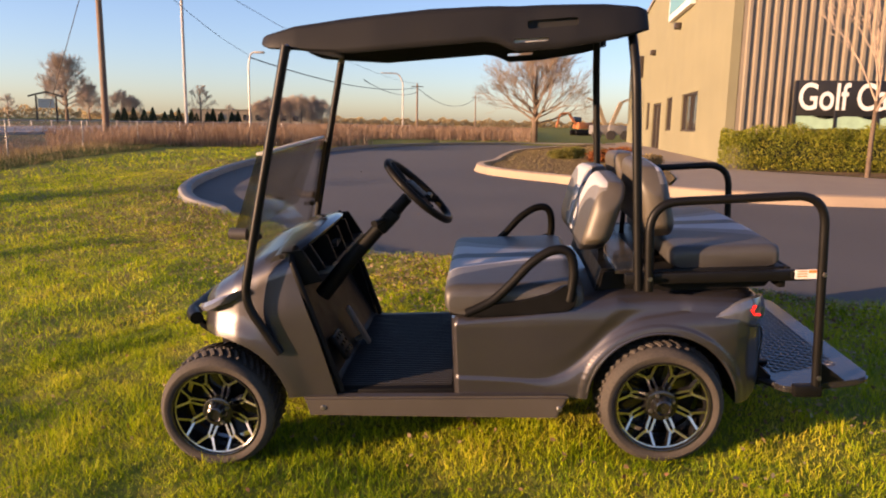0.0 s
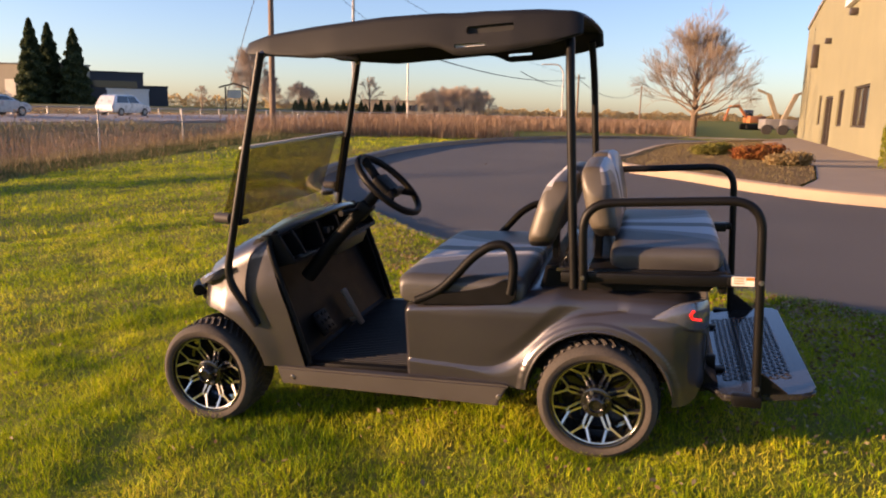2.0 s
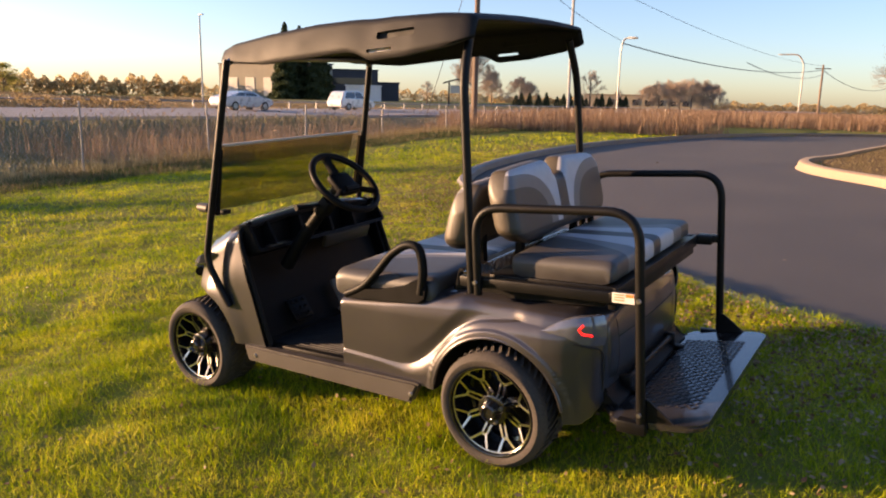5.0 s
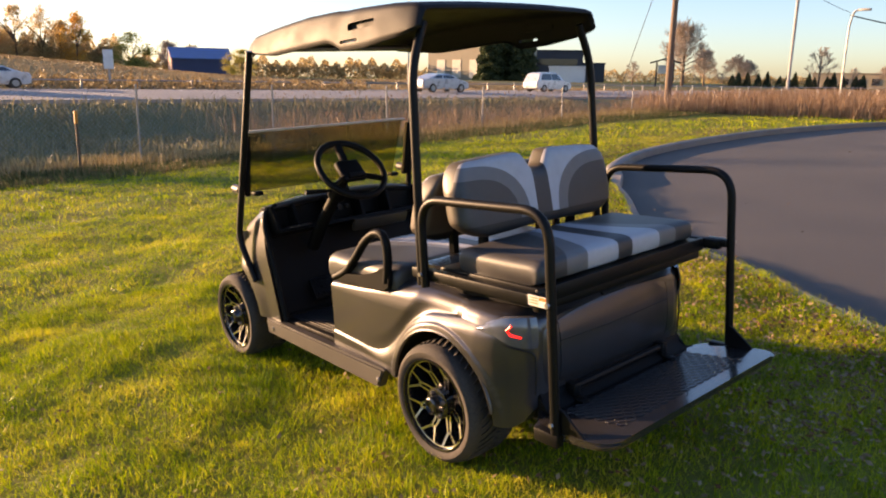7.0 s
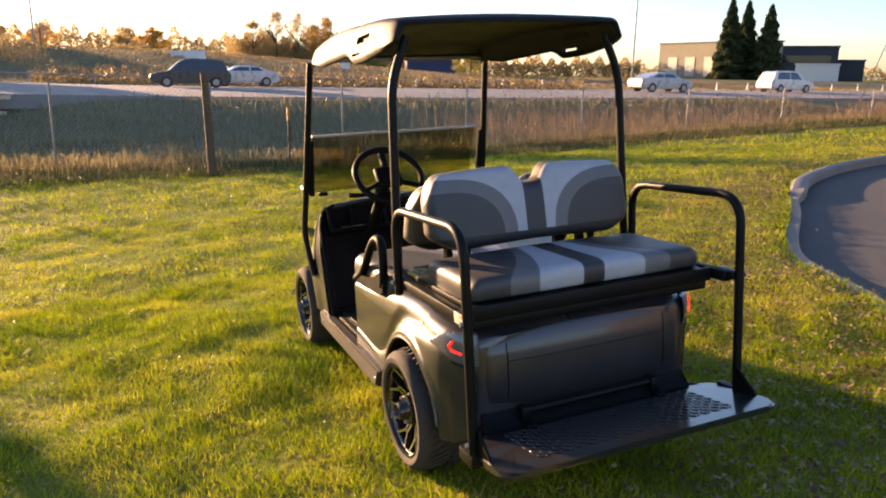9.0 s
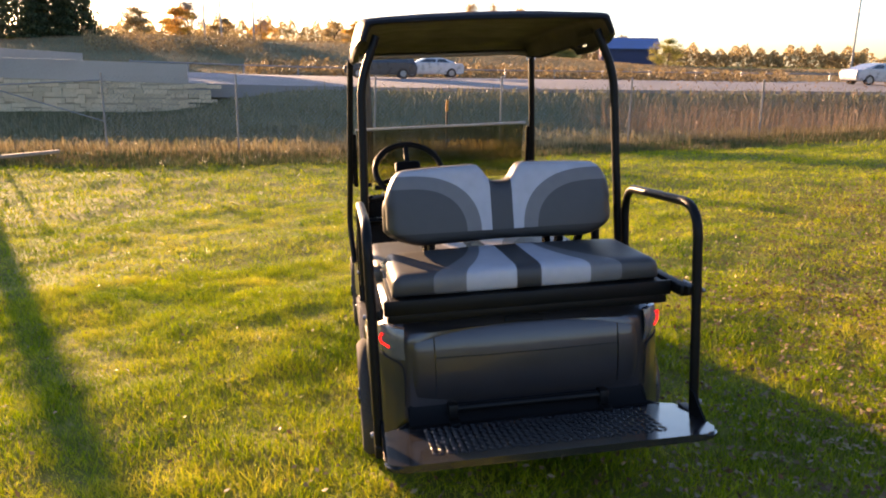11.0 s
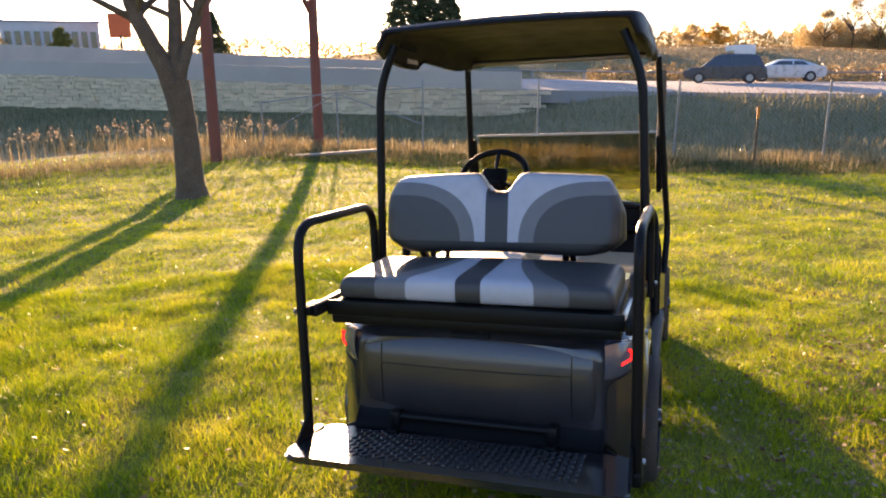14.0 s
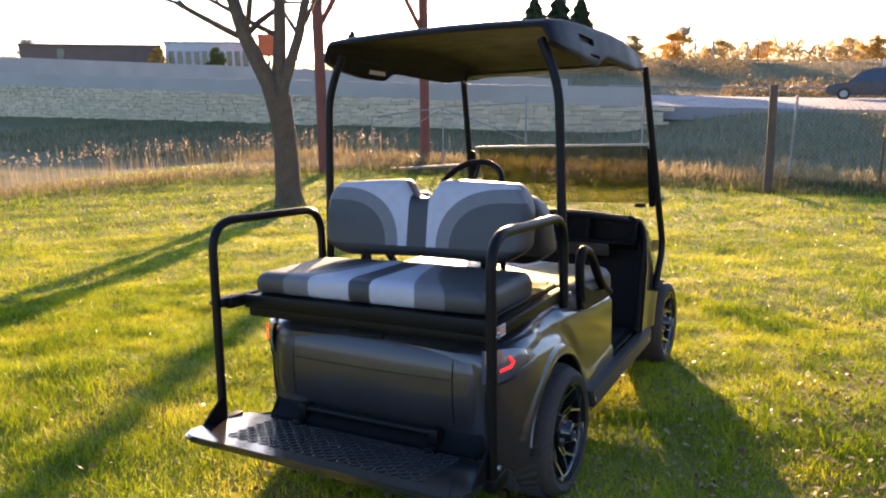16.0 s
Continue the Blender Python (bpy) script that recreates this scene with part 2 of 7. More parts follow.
GREY_ZN = mat("galvanised_steel", (0.34, 0.33, 0.32), 0.55, 0.5, (0.24, 0.235, 0.23), 5, 60, 0.4, 0.1)
WHITE_P = mat("white_paint", (0.75, 0.74, 0.72), 0.5, 0, (0.6, 0.59, 0.57), 3, 40, 0.4, 0.05)
def upholstery(name, kind):
    """Vinyl in four greys, sewn in curved bands either side of a dark centre strip."""
    m = mat(name, (0.1, 0.1, 0.1), 0.5, 0, None, 25, 420, 0.5, 0.2, 0.0008, rvar=0.05, spec=0.55, coat=0.12)
    m.node_tree.nodes["Principled BSDF"].inputs["Coat Roughness"].default_value = 0.4
    t = m.node_tree
    n, l = t.nodes, t.links

    def ma(op, a, b=None, c=None):
        q = n.new("ShaderNodeMath")
        q.operation = op
        for i, v in enumerate((a, b, c)):
            if v is None:
                continue
            if isinstance(v, (int, float)):
                q.inputs[i].default_value = v
            else:
                l.new(v, q.inputs[i])
        return q.outputs[0]

    co, sp = n.new("ShaderNodeTexCoord"), n.new("ShaderNodeSeparateXYZ")
    l.new(co.outputs["Object"], sp.inputs[0])
    u, w = sp.outputs[0], sp.outputs[2]
    v = ma("ABSOLUTE", sp.outputs[1])
    if kind in ("back", "fore"):
        low = 0.84 if kind == "back" else 0.785

        def oval(a, b):
            p = ma("DIVIDE", ma("MAXIMUM", ma("SUBTRACT", 0.36, v), 0.0), a)
            q = ma("DIVIDE", ma("MAXIMUM", ma("SUBTRACT", w, low), 0.0), b)
            return ma("LESS_THAN", ma("ADD", ma("POWER", p, 2.4), ma("POWER", q, 2.4)), 1.0)
        inner, middle = ma("MAXIMUM", oval(0.223, 0.175), ma("GREATER_THAN", v, 0.428)), oval(0.278, 0.222)
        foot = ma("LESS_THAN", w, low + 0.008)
        if kind == "back":
            rear = ma("LESS_THAN", u, ma("MULTIPLY_ADD", ma("SUBTRACT", w, 0.78), -0.18, 0.632 + 0.022))
        else:
            rear = ma("MAXIMUM", ma("GREATER_THAN", v, 0.405), ma("GREATER_THAN", u, ma("MULTIPLY_ADD", ma("SUBTRACT", w, 0.725), 0.33, 0.352 - 0.022)))
    else:
        s = ma("MULTIPLY", ma("SUBTRACT", u, 0.58), 2.0) if kind == "rear" else ma("MULTIPLY", ma("SUBTRACT", 0.32, u), 2.0)
        s = ma("MULTIPLY", s, s)
        lim = ma("MULTIPLY_ADD", s, 0.135, 0.095)
        lim2 = ma("MULTIPLY_ADD", s, 0.22, 0.13)
        middle = ma("GREATER_THAN", v, lim)
        inner = ma("GREATER_THAN", v, lim2)
    strip = ma("LESS_THAN", v, 0.042)

    def blend(f, a, b):
        q = n.new("ShaderNodeMix")
        q.data_type = "RGBA"
        l.new(f, q.inputs[0])
        for i, c in ((6, a), (7, b)):
            if isinstance(c, tuple):
                q.inputs[i].default_value = (*c, 1)
            else:
                l.new(c, q.inputs[i])
        return q.outputs[2]

    c = blend(middle, (0.50, 0.50, 0.53), (0.17, 0.165, 0.165))
    c = blend(inner, c, (0.055, 0.052, 0.050))
    c = blend(strip, c, (0.04, 0.038, 0.038))
    if kind in ("back", "fore"):
        c = blend(rear, c, (0.085, 0.072, 0.056))
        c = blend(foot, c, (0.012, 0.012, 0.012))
    g = n.new("ShaderNodeMix")
    g.data_type, g.blend_type = "RGBA", "MULTIPLY"
    g.inputs[0].default_value = 0.25
    l.new(c, g.inputs[6])
    l.new(n["Noise Texture"].outputs[0], g.inputs[7])
    l.new(g.outputs[2], n["Principled BSDF"].inputs["Base Color"])
    return m


VINYL_BACK = upholstery("grey_banded_vinyl_backrest", "back")
VINYL_FORE = upholstery("grey_banded_vinyl_front_backrest", "fore")
VINYL_REAR = upholstery("grey_banded_vinyl_rear_cushion", "rear")
VINYL_FRONT = upholstery("grey_banded_vinyl_front_cushion", "front")
VINYL_SIDE = mat("charcoal_vinyl", (0.062, 0.056, 0.052), 0.42, 0, (0.05, 0.045, 0.042), 20, 420, 0.5, 0.3, 0.0012)
TINT = pane("smoked_acrylic", (0.68, 0.65, 0.50))
CLEAR = pane("clear_acrylic", (0.95, 0.95, 0.93))
LENS = mat("headlamp_lens", (0.16, 0.17, 0.22), 0.10, 0.2, None, 30, 200, 0.4, 0.0, coat=0.5, rvar=0.04)
TAILC = mat("smoked_tail_lens", (0.15, 0.16, 0.20), 0.10, 0.3, (0.11, 0.12, 0.15), 30, 200, 0.4, 0.0, coat=0.7, rvar=0.04)
RED = mat("red_lamp", (0.7, 0.02, 0.015), 0.2, 0, None, 30, 200, 0.3, 0.0)
rb = RED.node_tree.nodes["Principled BSDF"]
rb.inputs["Emission Color"].default_value, rb.inputs["Emission Strength"].default_value = (1.0, 0.02, 0.015, 1), 0.55
STICK_W = mat("white_sticker", (0.75, 0.74, 0.7), 0.4, 0, None, 40, 300, 0.4, 0.0)
STICK_O = mat("orange_sticker", (0.75, 0.22, 0.05), 0.4, 0, None, 40, 300, 0.4, 0.0)
SEAM = mat("dark_seam", (0.008, 0.008, 0.008), 0.7, 0, None, 30, 200, 0.4, 0.0)
CHECKER = mat("black_checker_plate", (0.032, 0.030, 0.030), 0.2, 0.2, (0.018, 0.017, 0.017), 12, 300, 0.4, 0.05, 0.001, rvar=0.07, coat=0.8)

# ---- ground ----
LAWN = pose(0, 0, EYE, TILT, LEAN, TURN) @ Matrix.Translation((0, 0, -EYE)) @ pose(0, 0, 0, 0, 0, -TURN)
CART = LAWN @ Matrix.Translation((0, 3.14, 0))
LN, L0 = LAWN.to_3x3() @ Vector((0, 0, 1)), LAWN.translation


def smin(a, b, k):
    h = np.clip(0.5 + 0.5 * (b - a) / k, 0, 1)
    return b * (1 - h) + a * h - k * h * (1 - h)


def road_z(y):
    return 0.35 + np.logaddexp(0, -np.asarray(y, float) / 4) * 4 * 0.028


LOT = catmull([(30, -4), (14, -1.2), (8, 1.3), (4.6, 3.4), (2.5, 4.65), (1.4, 5.2), (-0.04, 6.15), (-1.3, 6.85), (-2.78, 8.52), (-3.72, 9.55), (-4.78, 11.0), (-5.7, 13.4),
               (-6.3, 17.4), (-6.7, 22.5), (-6.5, 27.4), (-5.5, 33.6), (-2.5, 40), (2, 43.2), (6.5, 44)], 8)
ISLE = catmull([(34, 9.0), (12, 10.1), (5.5, 10.5), (3.6, 10.95), (2.45, 11.9), (1.35, 13.6), (0.4, 14.9), (-0.2, 16.3), (-0.35, 17.8), (0.0, 19.6), (0.3, 23), (1.0, 28), (2.8, 33), (4.6, 37.5), (6.5, 40)], 8)
LOT_POLY = np.vstack([LOT, ISLE[::-1]])
PAVE_POLY = np.array([(34, 9.2), (12, 10.3), (5.5, 10.7), (3.7, 11.15), (2.9, 12.0), (3.5, 14.0), (4.2, 18), (4.6, 26), (5.2, 36), (6.4, 42), (8.9, 48), (6.6, 20.8), (6.0, 17.4), (8, 15.2), (34, 13.2)])


def ground_z(x, y):
    x, y = np.asarray(x, float), np.asarray(y, float)
    l = L0.z - (LN.x * (x - L0.x) + LN.y * (y - L0.y)) / LN.z
    l = -smin(-smin(l, 0.36, 0.2), 0.5, 0.2)
    # ditch past the fence, then the bank of the highway
    ditch = np.maximum(smooth(-14.2, -19, x) * smooth(60, 30, y), smooth(-9, -16, y) * smooth(2, -6, x))
    l = l * (1 - ditch) - 0.95 * ditch
    bank = smooth(-25, -31.6, x) * smooth(-6, 2, y) + (1 - smooth(-6, 2, y)) * (x < -32.4)
    l = l * (1 - bank) + (road_z(y) - 0.12) * bank
    far = smooth(-56, -110, x)
    rise = smooth(-60, -20, y) * smooth(62, 4, y)
    return l + far * (0.8 + 3.0 * rise)


def lumps(x, y):
    return 0.022 * np.sin(x * 2.1 + 0.7 * y) * np.sin(1.7 * y - 0.4 * x) + 0.012 * np.sin(5.3 * x + 2.2 + np.sin(2 * y)) * np.sin(4.9 * y) + 0.008 * np.sin(11 * x + 3 * np.sin(1.3 * y)) * np.sin(9.1 * y + x)


def axis_steps(c, near, step, far):
    a = list(np.arange(c - near, c + near + step, step))
    d = step
    lo, hi = a[0], a[-1]
    while hi < far:
        d *= 1.25
        hi += d
        lo -= d
        a = [lo] + a + [hi]
    return np.array(a)


gx, gy = axis_steps(-3, 12, 0.15, 900), axis_steps(5, 13, 0.15, 900)
X, Y = np.meshgrid(gx, gy)
hard = inside(LOT_POLY, X, Y) | inside(PAVE_POLY, X, Y)
Z = ground_z(X, Y) + lumps(X, Y) * (np.hypot(X, Y) < 60) - 0.03
Z = np.where(hard, ground_z(X, Y) - 0.3, Z)
nx = len(gx)
idx = np.arange(X.size).reshape(X.shape)
quads = np.stack([idx[:-1, :-1], idx[:-1, 1:], idx[1:, 1:], idx[1:, :-1]], -1).reshape(-1, 4)
TURF = mat("turf_and_dry_thatch", (0.14, 0.18, 0.024), 0.95, 0, (0.20, 0.165, 0.045), 1.3, 22, 0.5, 0.6, 0.03, spec=0.1)
ground = mesh_from("ground", np.stack([X, Y, Z], -1).reshape(-1, 3), quads, TURF, None, "", True)
# dead unmown grass past the fence, in the ditch and on the bank
ground.data.materials.append(mat("dead_grass_thatch", (0.21, 0.19, 0.10), 0.95, 0, (0.12, 0.125, 0.055), 0.8, 14, 0.5, 0.6, 0.03, spec=0.1))
mid = [p.center for p in ground.data.polygons]
ground.data.polygons.foreach_set("material_index", [int(-110 < c.x < -14.7 or (c.x < -1 and c.y < -7.5 - 0.62 * (c.x + 14.5))) for c in mid])
tagged(ground, "grassy ground with yellowed autumn turf", "ground", kind="structure")


def flat_sheet(name, poly, lift, m, label, category, step=1.2):
    """A paved sheet over the outline, lying on the ground."""
    bm = bmesh.new()
    bm.faces.new([bm.verts.new((x, y, 0)) for x, y in poly])
    lo, hi = poly.min(0), poly.max(0)
    for k in range(1, int((hi[1] - lo[1]) / step)):
        bmesh.ops.bisect_plane(bm, geom=bm.verts[:] + bm.edges[:] + bm.faces[:], plane_co=(0, lo[1] + k * step, 0), plane_no=(0, 1, 0))
    for k in range(1, int((min(hi[0], 20) - lo[0]) / step)):
        bmesh.ops.bisect_plane(bm, geom=bm.verts[:] + bm.edges[:] + bm.faces[:], plane_co=(lo[0] + k * step, 0, 0), plane_no=(1, 0, 0))
    bmesh.ops.triangulate(bm, faces=bm.faces[:])
    for v in bm.verts:
        v.co.z = float(ground_z(v.co.x, v.co.y)) + (lift(v.co.x, v.co.y) if callable(lift) else lift)
    return tagged(finish(bm, name, m), label, category, kind="structure")


ASPHALT = mat("asphalt", (0.092, 0.086, 0.083), 0.85, 0, (0.054, 0.051, 0.049), 0.5, 120, 0.45, 0.5, 0.006)
CONCRETE = mat("tan_concrete", (0.34, 0.26, 0.18), 0.85, 0, (0.27, 0.205, 0.145), 1.5, 120, 0.4, 0.3, 0.004)
KERB_C = mat("grey_kerb_concrete", (0.27, 0.25, 0.23), 0.9, 0, (0.18, 0.165, 0.15), 2.2, 90, 0.5, 0.4, 0.004)
MULCH = mat("wood_mulch_and_dry_grass", (0.24, 0.16, 0.075), 0.95, 0, (0.13, 0.085, 0.045), 3, 60, 0.6, 0.8, 0.03, spec=0.1)
def lot_lift(x, y):
    d = float(np.min(np.hypot(LOT[:, 0] - x, LOT[:, 1] - y)))
    return -0.035 - 0.085 * float(smooth(7, 1.5, d))


flat_sheet("road", LOT_POLY, lot_lift, ASPHALT, "dark worn asphalt lot curving past the lawn", "asphalt lot")
flat_sheet("pavement", PAVE_POLY, 0.07, CONCRETE, "tan concrete walk beside the building", "pavement")


def kerb(name, path, profile, m, label, side=1, pan=None):
    """A kerb swept along a path on the ground; profile in (out, up); pan: the gutter's share of its width, step by step."""
    bm = bmesh.new()
    secs = []
    for i, (x, y) in enumerate(path):
        a, b = path[max(i - 1, 0)], path[min(i + 1, len(path) - 1)]
        d = (b - a) / np.linalg.norm(b - a)
        ox, oy = -d[1] * side, d[0] * side
        z = float(ground_z(x, y))
        k, up = (1.0, 1.0) if pan is None else (float(pan(i)), float(smooth(68, 73, i)))
        secs.append([(x + ox * q, y + oy * q, z + h - (0.075 * (1 - up) if o > -0.03 and h > -0.2 else 0)) for o, h, q in ((o, h, o * k if o < -0.02 else o * (0.55 + 0.45 * up)) for o, h in profile)])
    loft(bm, secs)
    return tagged(finish(bm, name, m), label, "kerb", kind="structure")


# the asphalt laps over the gutter before the bend, where the kerb sinks into the turf
kerb("lawn_kerb", LOT, [(-0.55, -0.114), (-0.06, -0.10), (-0.01, -0.02), (0.02, 0.010), (0.17, 0.020), (0.20, 0.0), (0.20, -0.25), (-0.55, -0.25)], KERB_C, "low grey concrete kerb and gutter along the lawn", -1,
     lambda i: np.interp(i, [40, 50, 60, 72], [0.08, 0.2, 0.6, 1.0]))
kerb("walk_kerb", ISLE, [(-0.06, -0.06), (-0.02, -0.02), (0.02, 0.09), (0.06, 0.115), (0.2, 0.115), (0.22, -0.1), (-0.06, -0.1)], CONCRETE, "tan concrete kerb round the planted island", -1)
bed = np.array([(0.0, 17.6), (0.15, 16.5), (0.7, 15.1), (1.6, 13.9), (2.86, 12.06), (3.47, 14.0), (4.17, 18), (4.57, 26), (5.15, 36), (3.1, 32.6), (1.3, 27.8), (0.6, 23), (0.3, 19.6)])
flat_sheet("planting_bed", bed, 0.08, MULCH, "planted island with dry grass and mulch", "planting bed", 2.5)
flat_sheet("hedge_bed", np.array([(6.1, 17.5), (8, 15.4), (34, 13.4), (34, 19), (6.7, 20.6)]), 0.075, MULCH, "mulched bed below the hedge", "planting bed", 3)

# ---- golf cart ----
cart = thing("golf_cart", CART, "charcoal metallic four-seat golf cart with black roof, parked on the lawn", "golf cart")


def hull(fn, us):
    bm = bmesh.new()
    loft(bm, [fn(u) for u in us])
    return bm


def lerp(tab, u):
    return float(np.interp(u, [a for a, _ in tab], [b for _, b in tab]))


def mirror(half):
    """Closes a left half section (bottom to top) with its right half."""
    return half + [(u, -v, w) for u, v, w in reversed(half)]


AXLE_F, AXLE_R, WHEEL_R = (-1.107, 0.190), (0.604, 0.200), 0.234


FENDER_LINE = catmull([(-0.175, 0.313), (0.0, 0.303), (0.16, 0.295), (0.24, 0.316), (0.30, 0.356), (0.36, 0.41), (0.43, 0.475), (0.52, 0.523), (0.62, 0.540), (0.75, 0.556), (0.90, 0.566), (1.0, 0.55)], 6)


def rear_section(u):
    uu = u
    top = lerp([(-0.175, 0.53), (-0.15, 0.545), (0.1, 0.565), (0.28, 0.60), (0.45, 0.625), (0.7, 0.615), (0.9, 0.604), (0.97, 0.592), (1.0, 0.57)], u)
    hw = lerp([(-0.175, 0.485), (-0.16, 0.508), (0.1, 0.512), (0.5, 0.513), (0.80, 0.511), (0.88, 0.504), (0.93, 0.490), (0.97, 0.462), (0.99, 0.435), (1.0, 0.405)], u)
    bot = lerp([(-0.175, 0.225), (0.7, 0.225), (0.82, 0.20), (0.93, 0.19), (0.965, 0.215), (1.0, 0.28)], u)
    rad = lerp([(-0.175, 0.03), (0.1, 0.035), (0.4, 0.07), (1.0, 0.06)], u)
    half = [(u, -hw + 0.05, bot)]
    for k in range(81):
        w = bot + (top - rad - bot) * k / 80
        d = math.hypot(uu - AXLE_R[0], w - AXLE_R[1])
        v = hw
        line = lerp(FENDER_LINE, u)
        grown = float(smooth(0.05, 0.50, u))
        slope = min(1.0, max(0.0, (line + 0.002 - w) / (0.014 + 0.10 * grown)))
        v -= 0.010 * grown * float(smooth(0.06, 0.0, abs(line + 0.02 - w)))
        v += (0.007 + 0.015 * grown) * (slope * (1.6 - 0.6 * slope)) * float(smooth(0.99, 0.84, u)) + 0.006 * grown * float(smooth(line + 0.004, line - 0.006, w)) * float(smooth(0.95, 0.8, u))
        v += 0.007 * float(smooth(0.309, 0.302, d))
        v -= 0.02 * float(smooth(0.50, 0.62, w))
        half.append((u, -v, w))
    v1 = -half[-1][1]
    for k in range(1, 7):
        a = math.pi / 2 * k / 6
        half.append((u, -(v1 - rad * 1.3 * (1 - math.cos(a))), top - rad + rad * math.sin(a)))
    for k in range(1, 4):
        half.append((u, -(v1 - rad * 1.3) * (1 - k / 4), top + 0.004 * k))
    return mirror(half)


def wheel_well(axle, r, v0, v1):
    bm = bmesh.new()
    bmesh.ops.create_cone(bm, cap_ends=True, segments=56, radius1=r, radius2=r, depth=abs(v1 - v0),
                          matrix=Matrix.Translation((axle[0], (v0 + v1) / 2, axle[1])) @ pose(0, 0, 0, 90))
    return finish(bm, "cutter", BLACK_PL, cart)


us = list(np.arange(-0.175, 0.9, 0.0095)) + list(np.linspace(0.9, 1.0, 12))
us[0] = -0.175
body = part("rear_body", hull(rear_section, us), [PAINT, BLACK_PL], cart, "charcoal metallic rear body shell with flared wheel arches")
carve(body, [wheel_well(AXLE_R, 0.275, -0.7, -0.30), wheel_well(AXLE_R, 0.275, 0.30, 0.7)])


def nose_section(u):
    top = lerp([(-1.215, 0.585), (-1.20, 0.615), (-1.17, 0.645), (-1.10, 0.70), (-0.95, 0.798), (-0.90, 0.820), (-0.85, 0.836), (-0.76, 0.850), (-0.60, 0.853)], u)
    sho = lerp([(-1.215, 0.57), (-1.20, 0.59), (-1.15, 0.62), (-1.0, 0.695), (-0.85, 0.765), (-0.79, 0.788), (-0.72, 0.795), (-0.60, 0.795)], u)
    hw = lerp([(-1.215, 0.27), (-1.19, 0.36), (-1.15, 0.435), (-1.10, 0.485), (-1.0, 0.52), (-0.85, 0.532), (-0.60, 0.532)], u)
    bot = lerp([(-1.215, 0.53), (-1.18, 0.50), (-1.12, 0.46), (-1.06, 0.25), (-0.60, 0.25)], u)
    half = [(u, -hw + 0.06, bot)]
    n = 18
    for k in range(n):
        w = bot + (sho - 0.06 - bot) * k / (n - 1)
        d = math.hypot(u - AXLE_F[0], w - AXLE_F[1])
        v = hw + 0.018 * float(smooth(0.40, 0.31, d)) - 0.03 * float(smooth(sho - 0.25, sho, w))
        half.append((u, -v, w))
    v1 = -half[-1][1]
    ins = 0.10 + 0.02 * (u > -1)
    for k in range(1, 7):
        a = math.pi / 2 * k / 6
        half.append((u, -(v1 - ins * (1 - math.cos(a))), sho - 0.06 + (0.06 + (top - sho) * 0.6) * math.sin(a)))
    for k in range(1, 5):
        half.append((u, -(v1 - ins) * (1 - k / 5), sho + (top - sho) * (0.6 + 0.1 * k)))
    return mirror(half)


us = [-1.215, -1.208, -1.20, -1.19, -1.18] + list(np.linspace(-1.165, -0.60, 36))
nose = part("front_cowl", hull(nose_section, us), [PAINT, BLACK_PL], cart, "charcoal metallic front cowl")
bm = bmesh.new()
slab(bm, [(p.x, p.y) for p in fillet([(-0.76, 0.815, 0), (-0.80, 0.76, 0), (-0.82, 0.62, 0), (-0.66, 0.28, 0), (-0.45, 0.20, 0), (-0.45, 1.0, 0), (-0.70, 1.0, 0)], 0.04, 4, True)], -0.478, 0.478, "y")
dash_cut = finish(bm, "cutter", BLACK_PL, cart)
bm = bmesh.new()
slab(bm, [(-0.74, 0.95), (-0.785, 0.80), (-0.762, 0.72), (-0.69, 0.50), (-0.625, 0.24), (-0.4, 0.2), (-0.4, 1.1), (-0.62, 1.1)], -0.7, 0.7, "y")
edge_cut = finish(bm, "cutter", BLACK_PL, cart)
carve(nose, [wheel_well(AXLE_F, 0.30, -0.7, -0.28), wheel_well(AXLE_F, 0.30, 0.28, 0.7), dash_cut, edge_cut])



def blacken(ob, test):
    for pl in ob.data.polygons:
        if test(pl.center, pl.normal):
            pl.material_index = 1


COWL_TOP = [(-1.215, 0.585), (-1.10, 0.70), (-0.95, 0.798), (-0.85, 0.836), (-0.76, 0.850), (-0.60, 0.853)]
blacken(nose, lambda c, n: (abs(c.y) < 0.4795 and c.x > -0.83 and c.z < lerp(COWL_TOP, c.x) - 0.05) or (n.x > 0.35 and c.x > -0.77) or (abs(math.hypot(c.x - AXLE_F[0], c.z - AXLE_F[1]) - 0.30) < 0.004 and abs(c.y) < 0.50) or n.z < -0.9)
blacken(body, lambda c, n: (abs(math.hypot(c.x - AXLE_R[0], c.z - AXLE_R[1]) - 0.275) < 0.004 and abs(c.y) < 0.515) or n.z < -0.9 or (abs(c.y) < 0.31 and c.z < 0.45 and 0.3 < c.x < 0.9))

mat("dull_grey_sill_plastic", (0.06, 0.052, 0.046), 0.5, 0, None, 4, 500, 0.4, 0.1)
# edge trim round the cowl opening
for s in (-1, 1):
    bm = bmesh.new()
    tube(bm, fillet([(-0.612, 0.510 * s, 0.255), (-0.678, 0.510 * s, 0.48), (-0.752, 0.506 * s, 0.72), (-0.778, 0.485 * s, 0.785), (-0.772, 0.42 * s, 0.815)], 0.05), 0.013, 10, ry=0.012, up=(0, 1, 0))
    part("cowl_edge_trim", bm, BLACK_PL, cart)

